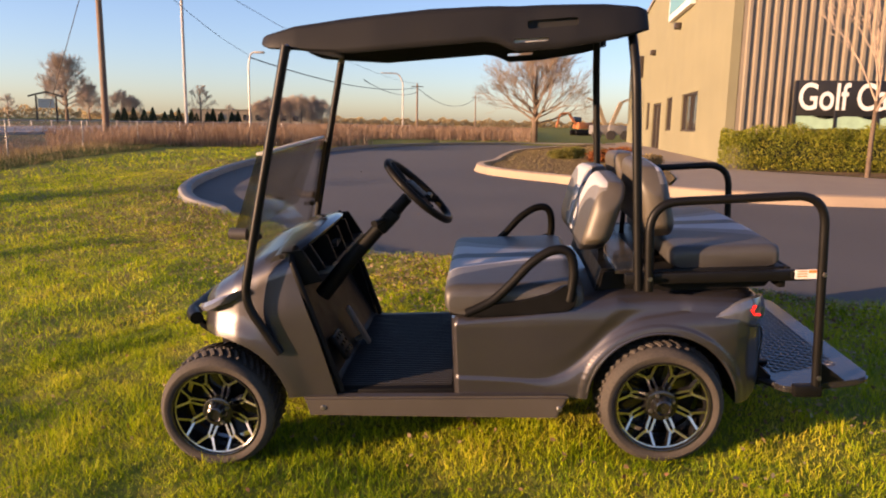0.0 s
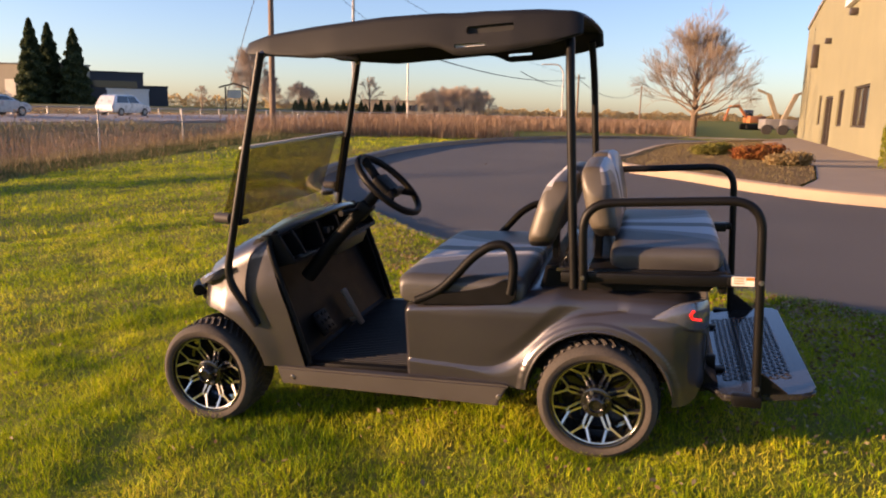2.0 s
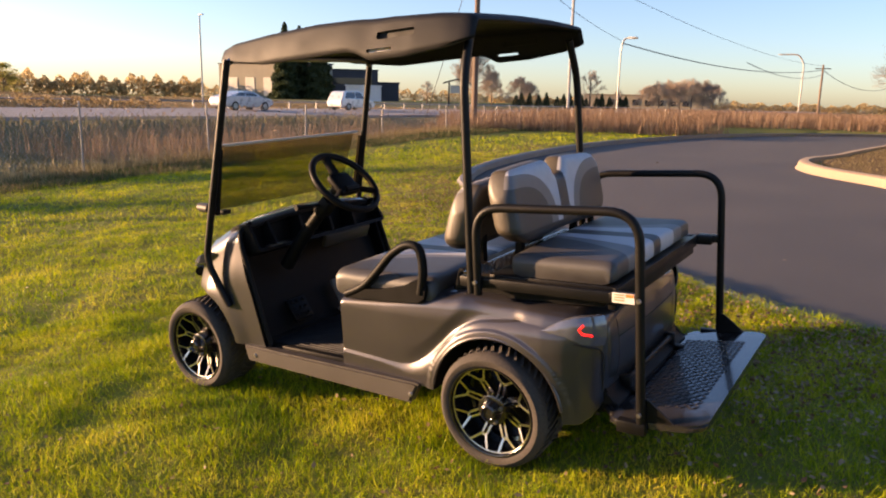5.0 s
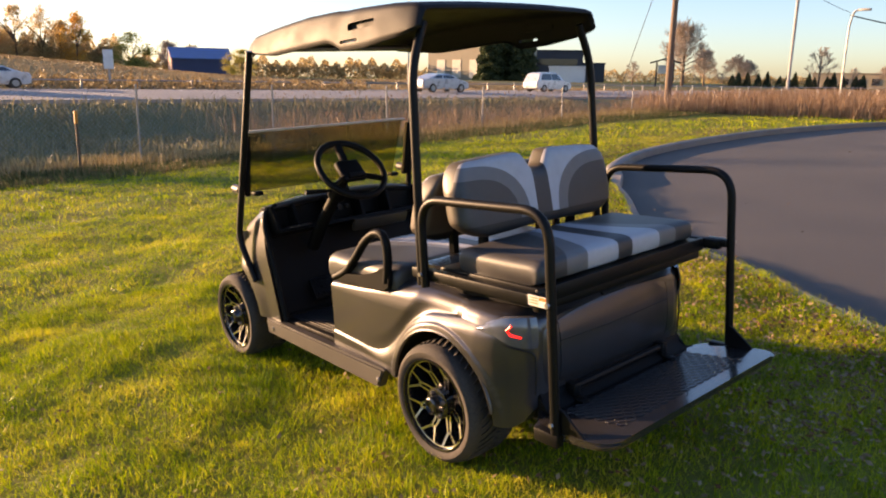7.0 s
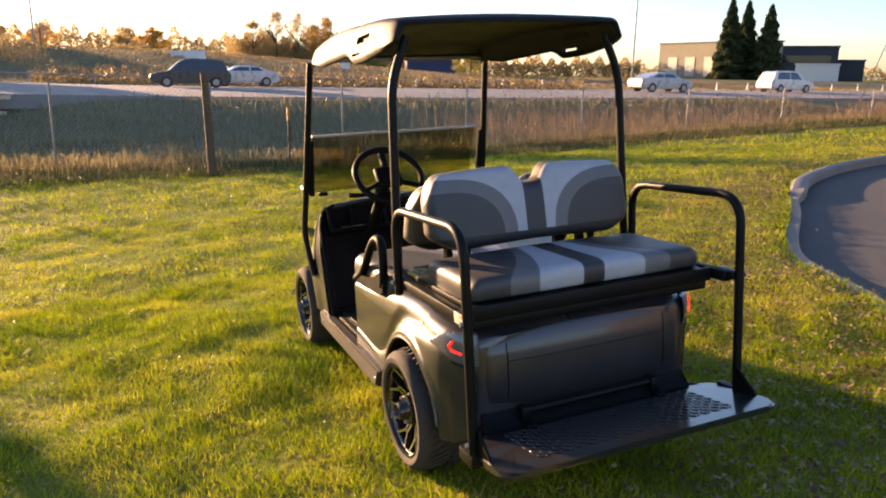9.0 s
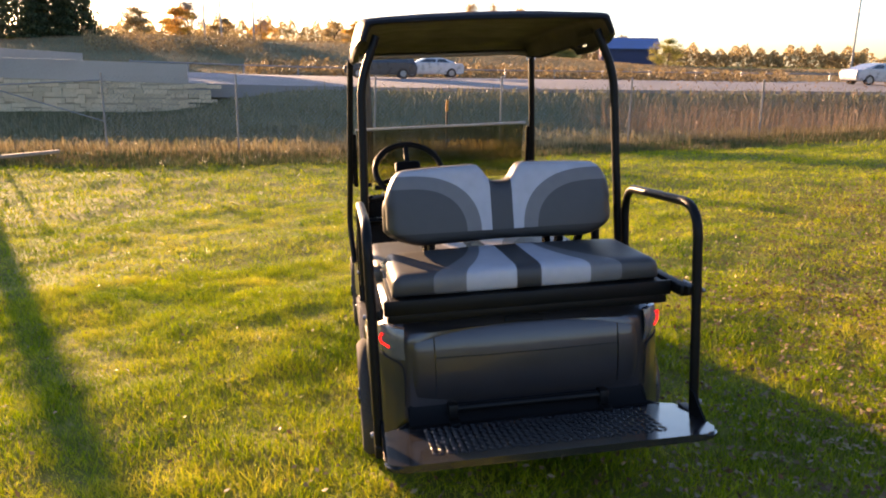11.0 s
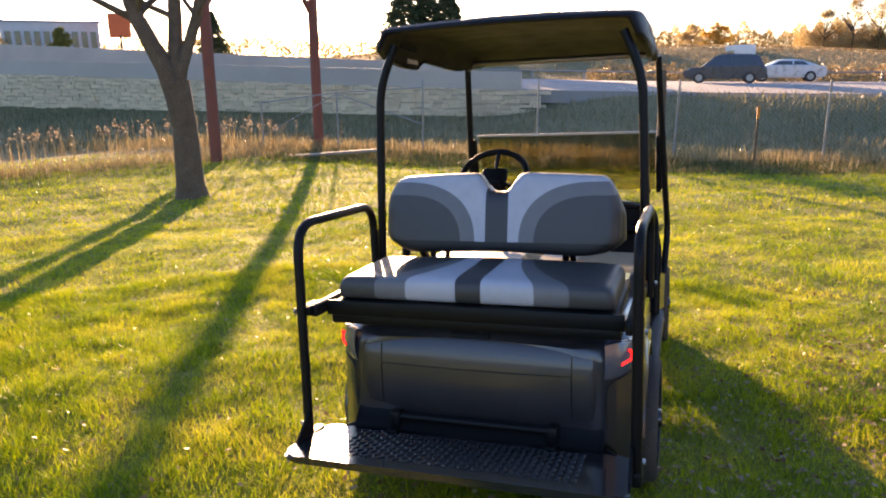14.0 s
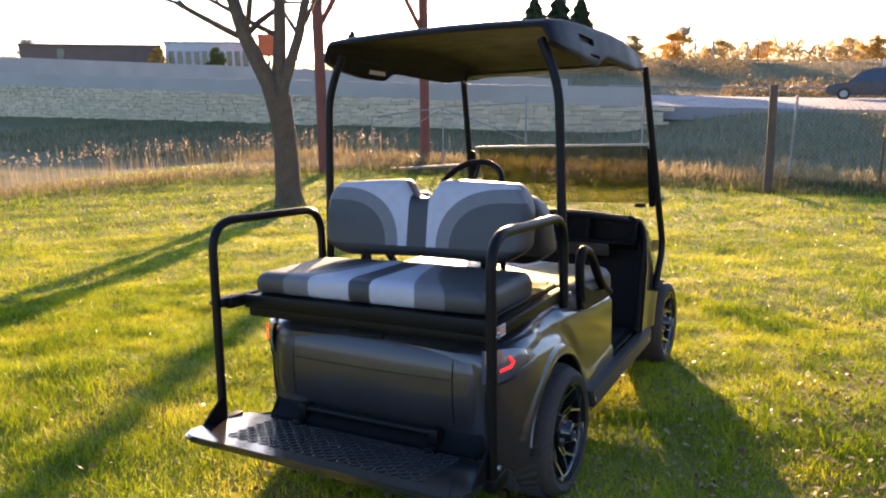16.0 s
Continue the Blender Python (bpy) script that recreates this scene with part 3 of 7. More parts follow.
# dash, footwell and floor
bm = bmesh.new()
secs = []
for k in range(33):
    v = -0.475 + 0.95 * k / 32
    c = 1 - (abs(v) / 0.475) ** 2.2
    ub, wb = -0.775 + 0.075 * c, 0.800 + 0.050 * c
    secs.append([(-0.86, v, wb - 0.030), (-0.84, v, wb - 0.004), (ub - 0.04, v, wb + 0.004), (ub - 0.012, v, wb + 0.003), (ub, v, wb - 0.006), (ub - 0.004, v, wb - 0.022), (ub - 0.03, v, wb - 0.034), (-0.86, v, wb - 0.05)])
loft(bm, secs)
part("dash_brow", bm, PAINT, cart, "charcoal brow above the dashboard", sharp=60)
bm = bmesh.new()
slab(bm, [(-0.80, 0.690), (-0.672, 0.705), (-0.664, 0.690), (-0.80, 0.660)], -0.465, 0.465, "y", 0.004)
slab(bm, [(-0.815, 0.81), (-0.78, 0.81), (-0.77, 0.66), (-0.815, 0.64)], -0.47, 0.47, "y")
for v in (-0.462, -0.345, -0.16, 0.045, 0.225, 0.462):
    slab(bm, [(-0.79, 0.81), (-0.735 + 0.03 * (abs(v) < 0.3), 0.815), (-0.668, 0.70), (-0.79, 0.69)], v - 0.009, v + 0.009, "y", 0.003)
dash = part("dashboard", bm, BLACK_PL, cart, "black plastic dashboard with open cubbies")
bm = bmesh.new()
for k in range(7):
    box(bm, (-0.676, -0.405 + 0.018 * k, 0.708), (0.05, 0.006, 0.006), pose(0, 0, 0, 0, -6, 0))
part("vent_slats", bm, STEEL, dash, "pale slats of the shelf vent")
for v, r in ((-0.10, 0.016), (-0.05, 0.011)):
    bm = bmesh.new()
    tube(bm, [(-0.70, v, 0.765), (-0.677, v, 0.765)], r, 10)
    part("dash_knob", bm, SEAM, dash)
bm = bmesh.new()
slab(bm, [(-0.822, 0.80), (-0.825, 0.62), (-0.655, 0.262), (-0.64, 0.262), (-0.81, 0.625), (-0.805, 0.80)], -0.475, 0.475, "y")
part("firewall", bm, BLACK_PL, cart, "black plastic toe board")
bm = bmesh.new()
box(bm, (-0.690, 0.16, 0.655), (0.028, 0.36, 0.075), pose(0, 0, 0, 0, 24, 0), 0.012)
part("glovebox_lid", bm, bpy.data.materials["dull_grey_sill_plastic"], cart, "dull grey glovebox lid")
bm = bmesh.new()
box(bm, (-0.40, 0, 0.236), (0.52, 0.99, 0.045), None, 0.01)
part("floor", bm, BLACK_PL, cart)
bm = bmesh.new()
comb = [(-0.465, 0.257), (-0.465, 0.2625)]
for k in range(44):
    q = -0.45 + 0.9 * k / 43
    comb += [(q - 0.0055, 0.2625), (q - 0.0042, 0.2665), (q + 0.0042, 0.2665), (q + 0.0055, 0.2625)]
slab(bm, comb + [(0.465, 0.2625), (0.465, 0.257)], -0.635, -0.185, "x")
part("floor_mat", bm, MAT_RUB, cart, "black ribbed rubber floor mat")
bm = bmesh.new()
box(bm, (-0.655, -0.265, 0.365), (0.115, 0.12, 0.022), pose(0, 0, 0, 0, 58, 0), 0.008)
for i in range(3):
    for j in range(3):
        box(bm, (-0.642 + 0.018 * (i - 1), -0.265 + 0.035 * (j - 1), 0.377 - 0.030 * (i - 1)), (0.014, 0.014, 0.006), pose(0, 0, 0, 0, 58, 0))
tube(bm, [(-0.67, -0.265, 0.36), (-0.74, -0.265, 0.33)], 0.015)
part("brake_pedal", bm, BLACK_PL, cart)
bm = bmesh.new()
box(bm, (-0.635, 0.02, 0.355), (0.20, 0.045, 0.018), pose(0, 0, 0, 0, 62, 0), 0.007)
tube(bm, [(-0.62, 0.02, 0.30), (-0.66, 0.02, 0.28)], 0.012)
part("accelerator_pedal", bm, mat("worn_grey_rubber", (0.17, 0.14, 0.11), 0.7, 0, None, 30, 200), cart, "worn grey accelerator pedal")

for s in (-1, 1):
    bm = bmesh.new()
    slab(bm, [(-0.755, 0.25), (-0.735, 0.175), (0.215, 0.150), (0.262, 0.235), (0.24, 0.24)], 0.50 * s, 0.552 * s, "y", 0.008)
    sill = part("sill_panel", bm, bpy.data.materials["dull_grey_sill_plastic"], cart, "dull grey sill panel below the floor")
    for u, w in ((-0.68, 0.208), (0.225, 0.19)):
        bm = bmesh.new()
        lathe(bm, [(0.0, 0.004), (0.008, 0.004), (0.011, 0.0)], 12, Matrix.Translation((u, 0.553 * s, w)) @ pose(0, 0, 0, 90 if s < 0 else -90))
        part("screw", bm, STEEL, sill)

# wheel-arch lips
for ax, r, s, a0, a1 in ((AXLE_R, 0.278, -1, 9, 170), (AXLE_R, 0.278, 1, 9, 170)):
    bm = bmesh.new()
    tube(bm, [(ax[0] + r * math.cos(radians(a)), 0.537 * s, ax[1] + r * math.sin(radians(a))) for a in np.linspace(a0, a1, 40)], 0.007, 8)
    part("wheel_arch_lip", bm, PAINT, cart)
bm = bmesh.new()
box(bm, (0.604, 0, 0.30), (0.52, 0.58, 0.2), None, 0.02)
box(bm, (-1.0, 0, 0.36), (0.36, 0.5, 0.2), None, 0.02)
box(bm, (-0.2, 0, 0.2), (1.0, 0.5, 0.06), None, 0.02)
tube(bm, [(0.604, -0.4, 0.2), (0.604, 0.4, 0.2)], 0.04)
tube(bm, [(-1.107, -0.4, 0.19), (-1.107, 0.4, 0.19)], 0.03)
part("chassis", bm, BLACK_PL, cart, "black under-body chassis and axles")

# front bumper and lamps
bm = bmesh.new()
tube(bm, fillet([(-1.205, -0.405, 0.535), (-1.25, -0.34, 0.54), (-1.27, 0, 0.54), (-1.25, 0.34, 0.54), (-1.205, 0.405, 0.535)], 0.06), 0.027, 12)
tube(bm, fillet([(-1.225, -0.36, 0.535), (-1.19, -0.355, 0.475), (-1.05, -0.34, 0.44)], 0.04), 0.015, 8)
tube(bm, fillet([(-1.225, 0.36, 0.535), (-1.19, 0.355, 0.475), (-1.05, 0.34, 0.44)], 0.04), 0.015, 8)
part("front_bumper", bm, BLACK_ST, cart, "black front bumper bar")
for s in (-1, 1):
    bm = bmesh.new()
    secs = []
    for u, v, w, h in ((-1.20, 0.375, 0.580, 0.008), (-1.165, 0.44, 0.592, 0.014), (-1.125, 0.487, 0.606, 0.018), (-1.075, 0.513, 0.630, 0.017), (-1.025, 0.527, 0.656, 0.008), (-0.99, 0.530, 0.674, 0.002)):
        secs.append([(u + 0.04, (v - 0.03) * s, w - h), (u + 0.002, (v + 0.002) * s, w - h), (u - 0.002, (v + 0.006) * s, w), (u + 0.006, v * s, w + h), (u + 0.05, (v - 0.03) * s, w + h)])
    loft(bm, secs, True, True)
    part("headlight", bm, LENS, cart, "clear headlight")

# struts and roof
for s in (-1, 1):
    bm = bmesh.new()
    tube(bm, fillet([(-0.832, 0.545 * s, 0.43), (-0.950, 0.556 * s, 0.645), (-0.884, 0.537 * s, 0.925), (-0.722, 0.500 * s, 1.565)], 0.07, 6), 0.017, 12)
    part("front_strut", bm, BLACK_ST, cart)
    bm = bmesh.new()
    tube(bm, fillet([(0.518, 0.522 * s, 0.64), (0.506, 0.498 * s, 1.42), (0.500, 0.43 * s, 1.580)], 0.11, 8), 0.0168, 12)
    part("rear_strut", bm, BLACK_ST, cart)
bm = bmesh.new()
tube(bm, fillet([(-0.726, -0.500, 1.545), (-0.715, -0.46, 1.575), (-0.715, 0.46, 1.575), (-0.726, 0.500, 1.545)], 0.04), 0.015, 10)
part("roof_cross_tube", bm, STEEL, cart, "bare steel tube under the roof")


def roof_section(u, inner=0.0):
    hw = lerp([(-0.845, 0.36), (-0.835, 0.42), (-0.80, 0.47), (-0.7, 0.495), (-0.4, 0.512), (0.3, 0.520), (0.45, 0.512), (0.52, 0.500), (0.545, 0.488), (0.55, 0.480)], u) - inner
    bot = lerp([(-0.845, 1.585), (-0.80, 1.56), (-0.5, 1.53), (-0.02, 1.547), (0.03, 1.538), (0.09, 1.508), (0.25, 1.512), (0.45, 1.535), (0.52, 1.552), (0.55, 1.560)], u)
    top = lerp([(-0.845, 1.60), (-0.82, 1.615), (-0.7, 1.645), (-0.5, 1.668), (-0.2, 1.685), (0.2, 1.682), (0.4, 1.672), (0.52, 1.655), (0.545, 1.642), (0.55, 1.630)], u) - inner
    half = []
    for v, f in ((0.988, 0.0), (1.0, 0.07), (0.998, 0.16), (0.978, 0.45), (0.957, 0.72), (0.948, 0.80), (0.932, 0.855), (0.90, 0.885), (0.75, 0.925), (0.45, 0.975), (0.15, 1.0)):
        half.append((u, -hw * v, bot + (top - bot) * f))
    return half + [(a, -b, c) for a, b, c in reversed(half)]


us = [-0.845, -0.84, -0.83, -0.815, -0.79, -0.75] + list(np.linspace(-0.7, 0.44, 58)) + [0.47, 0.495, 0.515, 0.532, 0.545, 0.55]
bm = bmesh.new()
loft(bm, [roof_section(u) for u in us], True, False)
ro = finish(bm, "roof", ROOF_PL)
ro.parent = cart
ro["label"] = "black moulded plastic roof with hand slots"
bmr = bmesh.new()
outer = [[bmr.verts.new(p) for p in roof_section(u)] for u in us]
inner = [[bmr.verts.new(p) for p in roof_section(max(-0.83, min(0.535, u)), 0.022)] for u in us]
n = len(outer[0])
for a, b in zip(outer, outer[1:]):
    for k in range(n - 1):
        bmr.faces.new((a[k], a[k + 1], b[k + 1], b[k]))
for a, b in zip(inner, inner[1:]):
    for k in range(n - 1):
        bmr.faces.new((b[k], b[k + 1], a[k + 1], a[k]))
for k in (0, n - 1):
    for i in range(len(us) - 1):
        bmr.faces.new((outer[i][k], outer[i + 1][k], inner[i + 1][k], inner[i][k]))
for q in (0, len(us) - 1):
    for k in range(n - 1):
        bmr.faces.new((outer[q][k], inner[q][k], inner[q][k + 1], outer[q][k + 1]))
bmesh.ops.recalc_face_normals(bmr, faces=bmr.faces[:])
bmr.to_mesh(ro.data)
bmr.free()
bm = bmesh.new()
slab(bm, [(p.x, p.y) for p in fillet([(0.085, 1.536, 0), (0.205, 1.539, 0), (0.205, 1.550, 0), (0.085, 1.549, 0)], 0.005, 3, True)], -0.7, 0.7, "y")
c1 = finish(bm, "cutter", ROOF_PL, cart)
bm = bmesh.new()
for s in (-1, 1):
    slab(bm, [(p.x, p.y) for p in fillet([(0.132, 1.581, 0), (0.308, 1.586, 0), (0.308, 1.614, 0), (0.132, 1.609, 0)], 0.012, 4, True)], 0.480 * s, 0.6 * s, "y")
c2 = finish(bm, "cutter", SEAM, cart)
carve(ro, [c1, c2])
for s in (-1, 1):
    bm = bmesh.new()
    slab(bm, [(p.x, p.y) for p in fillet([(0.128, 1.577, 0), (0.312, 1.582, 0), (0.312, 1.618, 0), (0.128, 1.613, 0)], 0.012, 4, True)], 0.486 * s, 0.478 * s, "y")
    part("hand_slot", bm, SEAM, ro, "dark recessed hand slot")
# added white plate behind the lower slot, in place of light reflected there
bm = bmesh.new()
slab(bm, [(0.082, 1.530), (0.208, 1.533), (0.208, 1.556), (0.082, 1.554)], -0.492, -0.497, "y")
part("slot_lip", bm, WHITE_P, ro, "white plate painting the reflected light in the lower slot")

# windscreen: clear lower sheet with the smoked upper sheet folded down before it
bm = bmesh.new()
slab(bm, [(-0.955, 0.70), (-0.950, 0.70), (-0.832, 1.175), (-0.837, 1.175)], -0.486, 0.486, "y")
ws = part("windscreen", bm, CLEAR, cart, "clear lower windscreen sheet")
bm = bmesh.new()
slab(bm, [(-0.995, 0.868), (-0.990, 0.868), (-0.862, 1.185), (-0.867, 1.185)], -0.486, 0.486, "y")
part("folded_windscreen", bm, TINT, cart, "smoked upper windscreen sheet folded down")
bm = bmesh.new()
box(bm, (-0.852, 0, 1.186), (0.036, 0.985, 0.012), None, 0.004)
part("windscreen_hinge", bm, mat("pale_grey_seal", (0.5, 0.48, 0.44), 0.6, 0, None, 20, 200), cart, "pale hinge strip of the windscreen")
for s in (-1, 1):
    bm = bmesh.new()
    box(bm, (-0.925, 0.44 * s, 0.865), (0.05, 0.05, 0.022), None, 0.006)
    part("windscreen_clip", bm, BLACK_PL, cart)
    bm = bmesh.new()
    tube(bm, [(-0.92, 0.53 * s, 0.895), (-0.985, 0.53 * s, 0.90)], 0.022, 12)
    part("windscreen_knob", bm, bpy.data.materials["dull_grey_sill_plastic"], cart, "dull grey clamp knob")
    bm = bmesh.new()
    slab(bm, [(-0.915, 0.86), (-0.890, 0.86), (-0.818, 1.165), (-0.843, 1.165)], 0.492 * s, 0.520 * s, "y", 0.004)
    part("windscreen_bracket", bm, BLACK_PL, cart)

# steering
bm = bmesh.new()
tube(bm, [(-0.72, -0.257, 0.58), (-0.60, -0.257, 0.72), (-0.345, -0.257, 0.975)], [0.035, 0.032, 0.024], 12)
box(bm, (-0.43, -0.257, 0.885), (0.10, 0.075, 0.06), pose(0, 0, 0, 0, -45, 0), 0.012)
tube(bm, [(-0.44, -0.29, 0.895), (-0.46, -0.42, 0.90)], [0.008, 0.013], 8)
part("steering_column", bm, BLACK_PL, cart)
sm = Matrix.Translation((-0.30, -0.257, 1.0)) @ pose(0, 0, 0, 0, 45, 0)
bm = bmesh.new()
tube(bm, [sm @ Vector((0.165 * math.cos(a), 0.165 * math.sin(a), 0)) for a in np.linspace(0, 2 * math.pi, 48, endpoint=False)], 0.0155, 10, True)
for a in (90, 210, 330):
    a = radians(a + 90)
    tube(bm, [sm @ Vector((0.03 * math.cos(a), 0.03 * math.sin(a), -0.02)), sm @ Vector((0.155 * math.cos(a), 0.155 * math.sin(a), 0))], 0.02, 8, ry=0.009)
box(bm, sm @ Vector((0.0, 0, -0.012)), (0.12, 0.13, 0.04), pose(0, 0, 0, 0, 45, 0), 0.018, 3)
tube(bm, [sm @ Vector((0.045, -0.04, 0.01)), sm @ Vector((0.045, 0.04, 0.01))], 0.015, 8)
part("steering_wheel", bm, BLACK_PL, cart, "black three-spoke steering wheel")


# ---- seats ----
def cushion(name, u0, u1, w0, w1, hw, m, label, dip=0.02, rnd=0.075):
    """A padded bench cushion with rounded edges, slightly crowned."""
    bm = bmesh.new()
    nu, nv = 26, 60
    secs = []
    for j in range(nv + 1):
        a = j / nv
        v = -hw * math.cos(math.pi * a)
        e = 1 - min(1, (hw - abs(v)) / rnd) if hw - abs(v) < rnd else 0
        k = math.sqrt(max(0, 1 - e * e))
        sec = []
        top = w0 + (w1 - w0) * (0.62 + 0.38 * k) + 0.008 * math.cos(math.pi * v / hw * 0.5)
        du = 0.022 * (1 - k)
        for i in range(nu):
            b = 2 * math.pi * i / nu
            cx, cz = math.cos(b), math.sin(b)
            sx = math.copysign(abs(cx) ** 0.28, cx)
            sz = math.copysign(abs(cz) ** 0.45, cz)
            uu = (u0 + u1) / 2 + sx * ((u1 - u0) / 2 - du)
            ww = (w0 + top) / 2 + sz * (top - w0) / 2
            if sz > 0:
                ww -= dip * math.exp(-((uu - (u0 + u1) / 2) / (0.3 * (u1 - u0))) ** 2) * sz
            sec.append((uu, v, ww))
        secs.append(sec)
    loft(bm, secs)
    return part(name, bm, m, cart, label, sharp=60)


def back_top(v):
    a = abs(v)
    notch = 0.068 * math.exp(-(a / 0.062) ** 4)
    return 1.0925 - notch - 0.018 * (a / 0.44) ** 2 - 0.10 * max(0, (a - 0.36) / 0.08) ** 2.4


def back_bot(v):
    a = abs(v)
    return 0.778 + 0.065 * max(0, (a - 0.30) / 0.14) ** 2.2 + 0.01 * math.exp(-(a / 0.2) ** 2)


def backrest(name, base, lean, face, m, label, dz=0.0, cut=0.0):
    """A padded backrest: outline in (v, w), rounded to both faces; face: +1 looks to the rear."""
    bm = bmesh.new()
    nv, nn = 88, 24
    secs = []
    for j in range(nv + 1):
        v = -0.44 * math.cos(math.pi * j / nv)
        v = v * 0.999
        t, b = back_top(v), back_bot(v) + cut
        mid, hh = (t + b) / 2, (t - b) / 2
        e = max(0, (abs(v) - 0.40) / 0.04)
        th = 0.055 * math.sqrt(max(0.02, 1 - e * e))
        sec = []
        for i in range(nn):
            q = 2 * math.pi * i / nn
            cx, cz = math.cos(q), math.sin(q)
            x = math.copysign(abs(cx) ** 0.45, cx) * th
            z = math.copysign(abs(cz) ** 0.4, cz) * hh
            w = mid + z
            sec.append((base + x + lean * (w - 0.78), v, w + dz))
        secs.append(sec)
    loft(bm, secs)
    return part(name, bm, m, cart, label, sharp=60)


cushion("front_seat_cushion", -0.20, 0.33, 0.552, 0.668, 0.495, VINYL_FRONT, "front bench cushion in banded grey vinyl", 0.015, 0.05)
cushion("rear_seat_cushion", 0.645, 1.048, 0.703, 0.786, 0.458, VINYL_REAR, "rear-facing bench cushion in banded grey vinyl", 0.008, 0.035)
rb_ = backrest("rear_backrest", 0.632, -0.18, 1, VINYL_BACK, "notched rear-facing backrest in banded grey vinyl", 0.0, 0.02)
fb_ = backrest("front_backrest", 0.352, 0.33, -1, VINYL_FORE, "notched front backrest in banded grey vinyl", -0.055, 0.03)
for nm_, us_ in (("front", (0.42, 0.42)), ("rear", (0.60, 0.58))):
    for v in (-0.27, 0.24):
        bm = bmesh.new()
        tube(bm, [(us_[0], v, 0.86), (us_[1], v, 0.62)], 0.02, 4, ry=0.012)
        part("backrest_bracket", bm, BLACK_ST, cart)
bm = bmesh.new()
box(bm, (0.05, 0, 0.56), (0.46, 0.96, 0.03), None, 0.008)
part("front_seat_base", bm, BLACK_PL, cart)
bm = bmesh.new()
slab(bm, [(0.36, 0.57), (0.60, 0.57), (0.66, 0.70), (0.40, 0.70)], -0.43, 0.43, "y", 0.01)
part("seat_riser", bm, BLACK_PL, cart, "black moulded riser below the rear seat")
bm = bmesh.new()
box(bm, (0.815, 0, 0.690), (0.50, 0.94, 0.03), None, 0.006)
part("rear_seat_tray", bm, BLACK_ST, cart, "black steel tray carrying the rear seat")
bm = bmesh.new()
box(bm, (1.062, 0, 0.682), (0.016, 0.98, 0.05), None, 0.004)
part("tray_lip", bm, BLACK_ST, cart)
bm = bmesh.new()
box(bm, (1.045, 0, 0.645), (0.03, 0.96, 0.04), None, 0.008)
part("tray_beam", bm, BLACK_ST, cart)
bm = bmesh.new()
slab(bm, [(0.62, 0.60), (1.0, 0.62), (1.05, 0.675), (0.58, 0.675)], -0.44, 0.44, "y", 0.008)
part("seat_pod", bm, BLACK_PL, cart, "black pod below the rear seat")
bm = bmesh.new()
rows_ = []
for i in range(12):
    for j in range(46):
        u, v = 0.46 + 0.011 * i, -0.44 + 0.0195 * j
        a = 45 if (i + j) % 2 else -45
        box(bm, (u, v, 0.7025), (0.013, 0.0035, 0.003), pose(0, 0, 0, 0, 0, a))
box(bm, (0.515, 0, 0.695), (0.14, 0.92, 0.012))
part("checker_plate_shelf", bm, CHECKER, cart, "black checker-plate shelf between the seats")

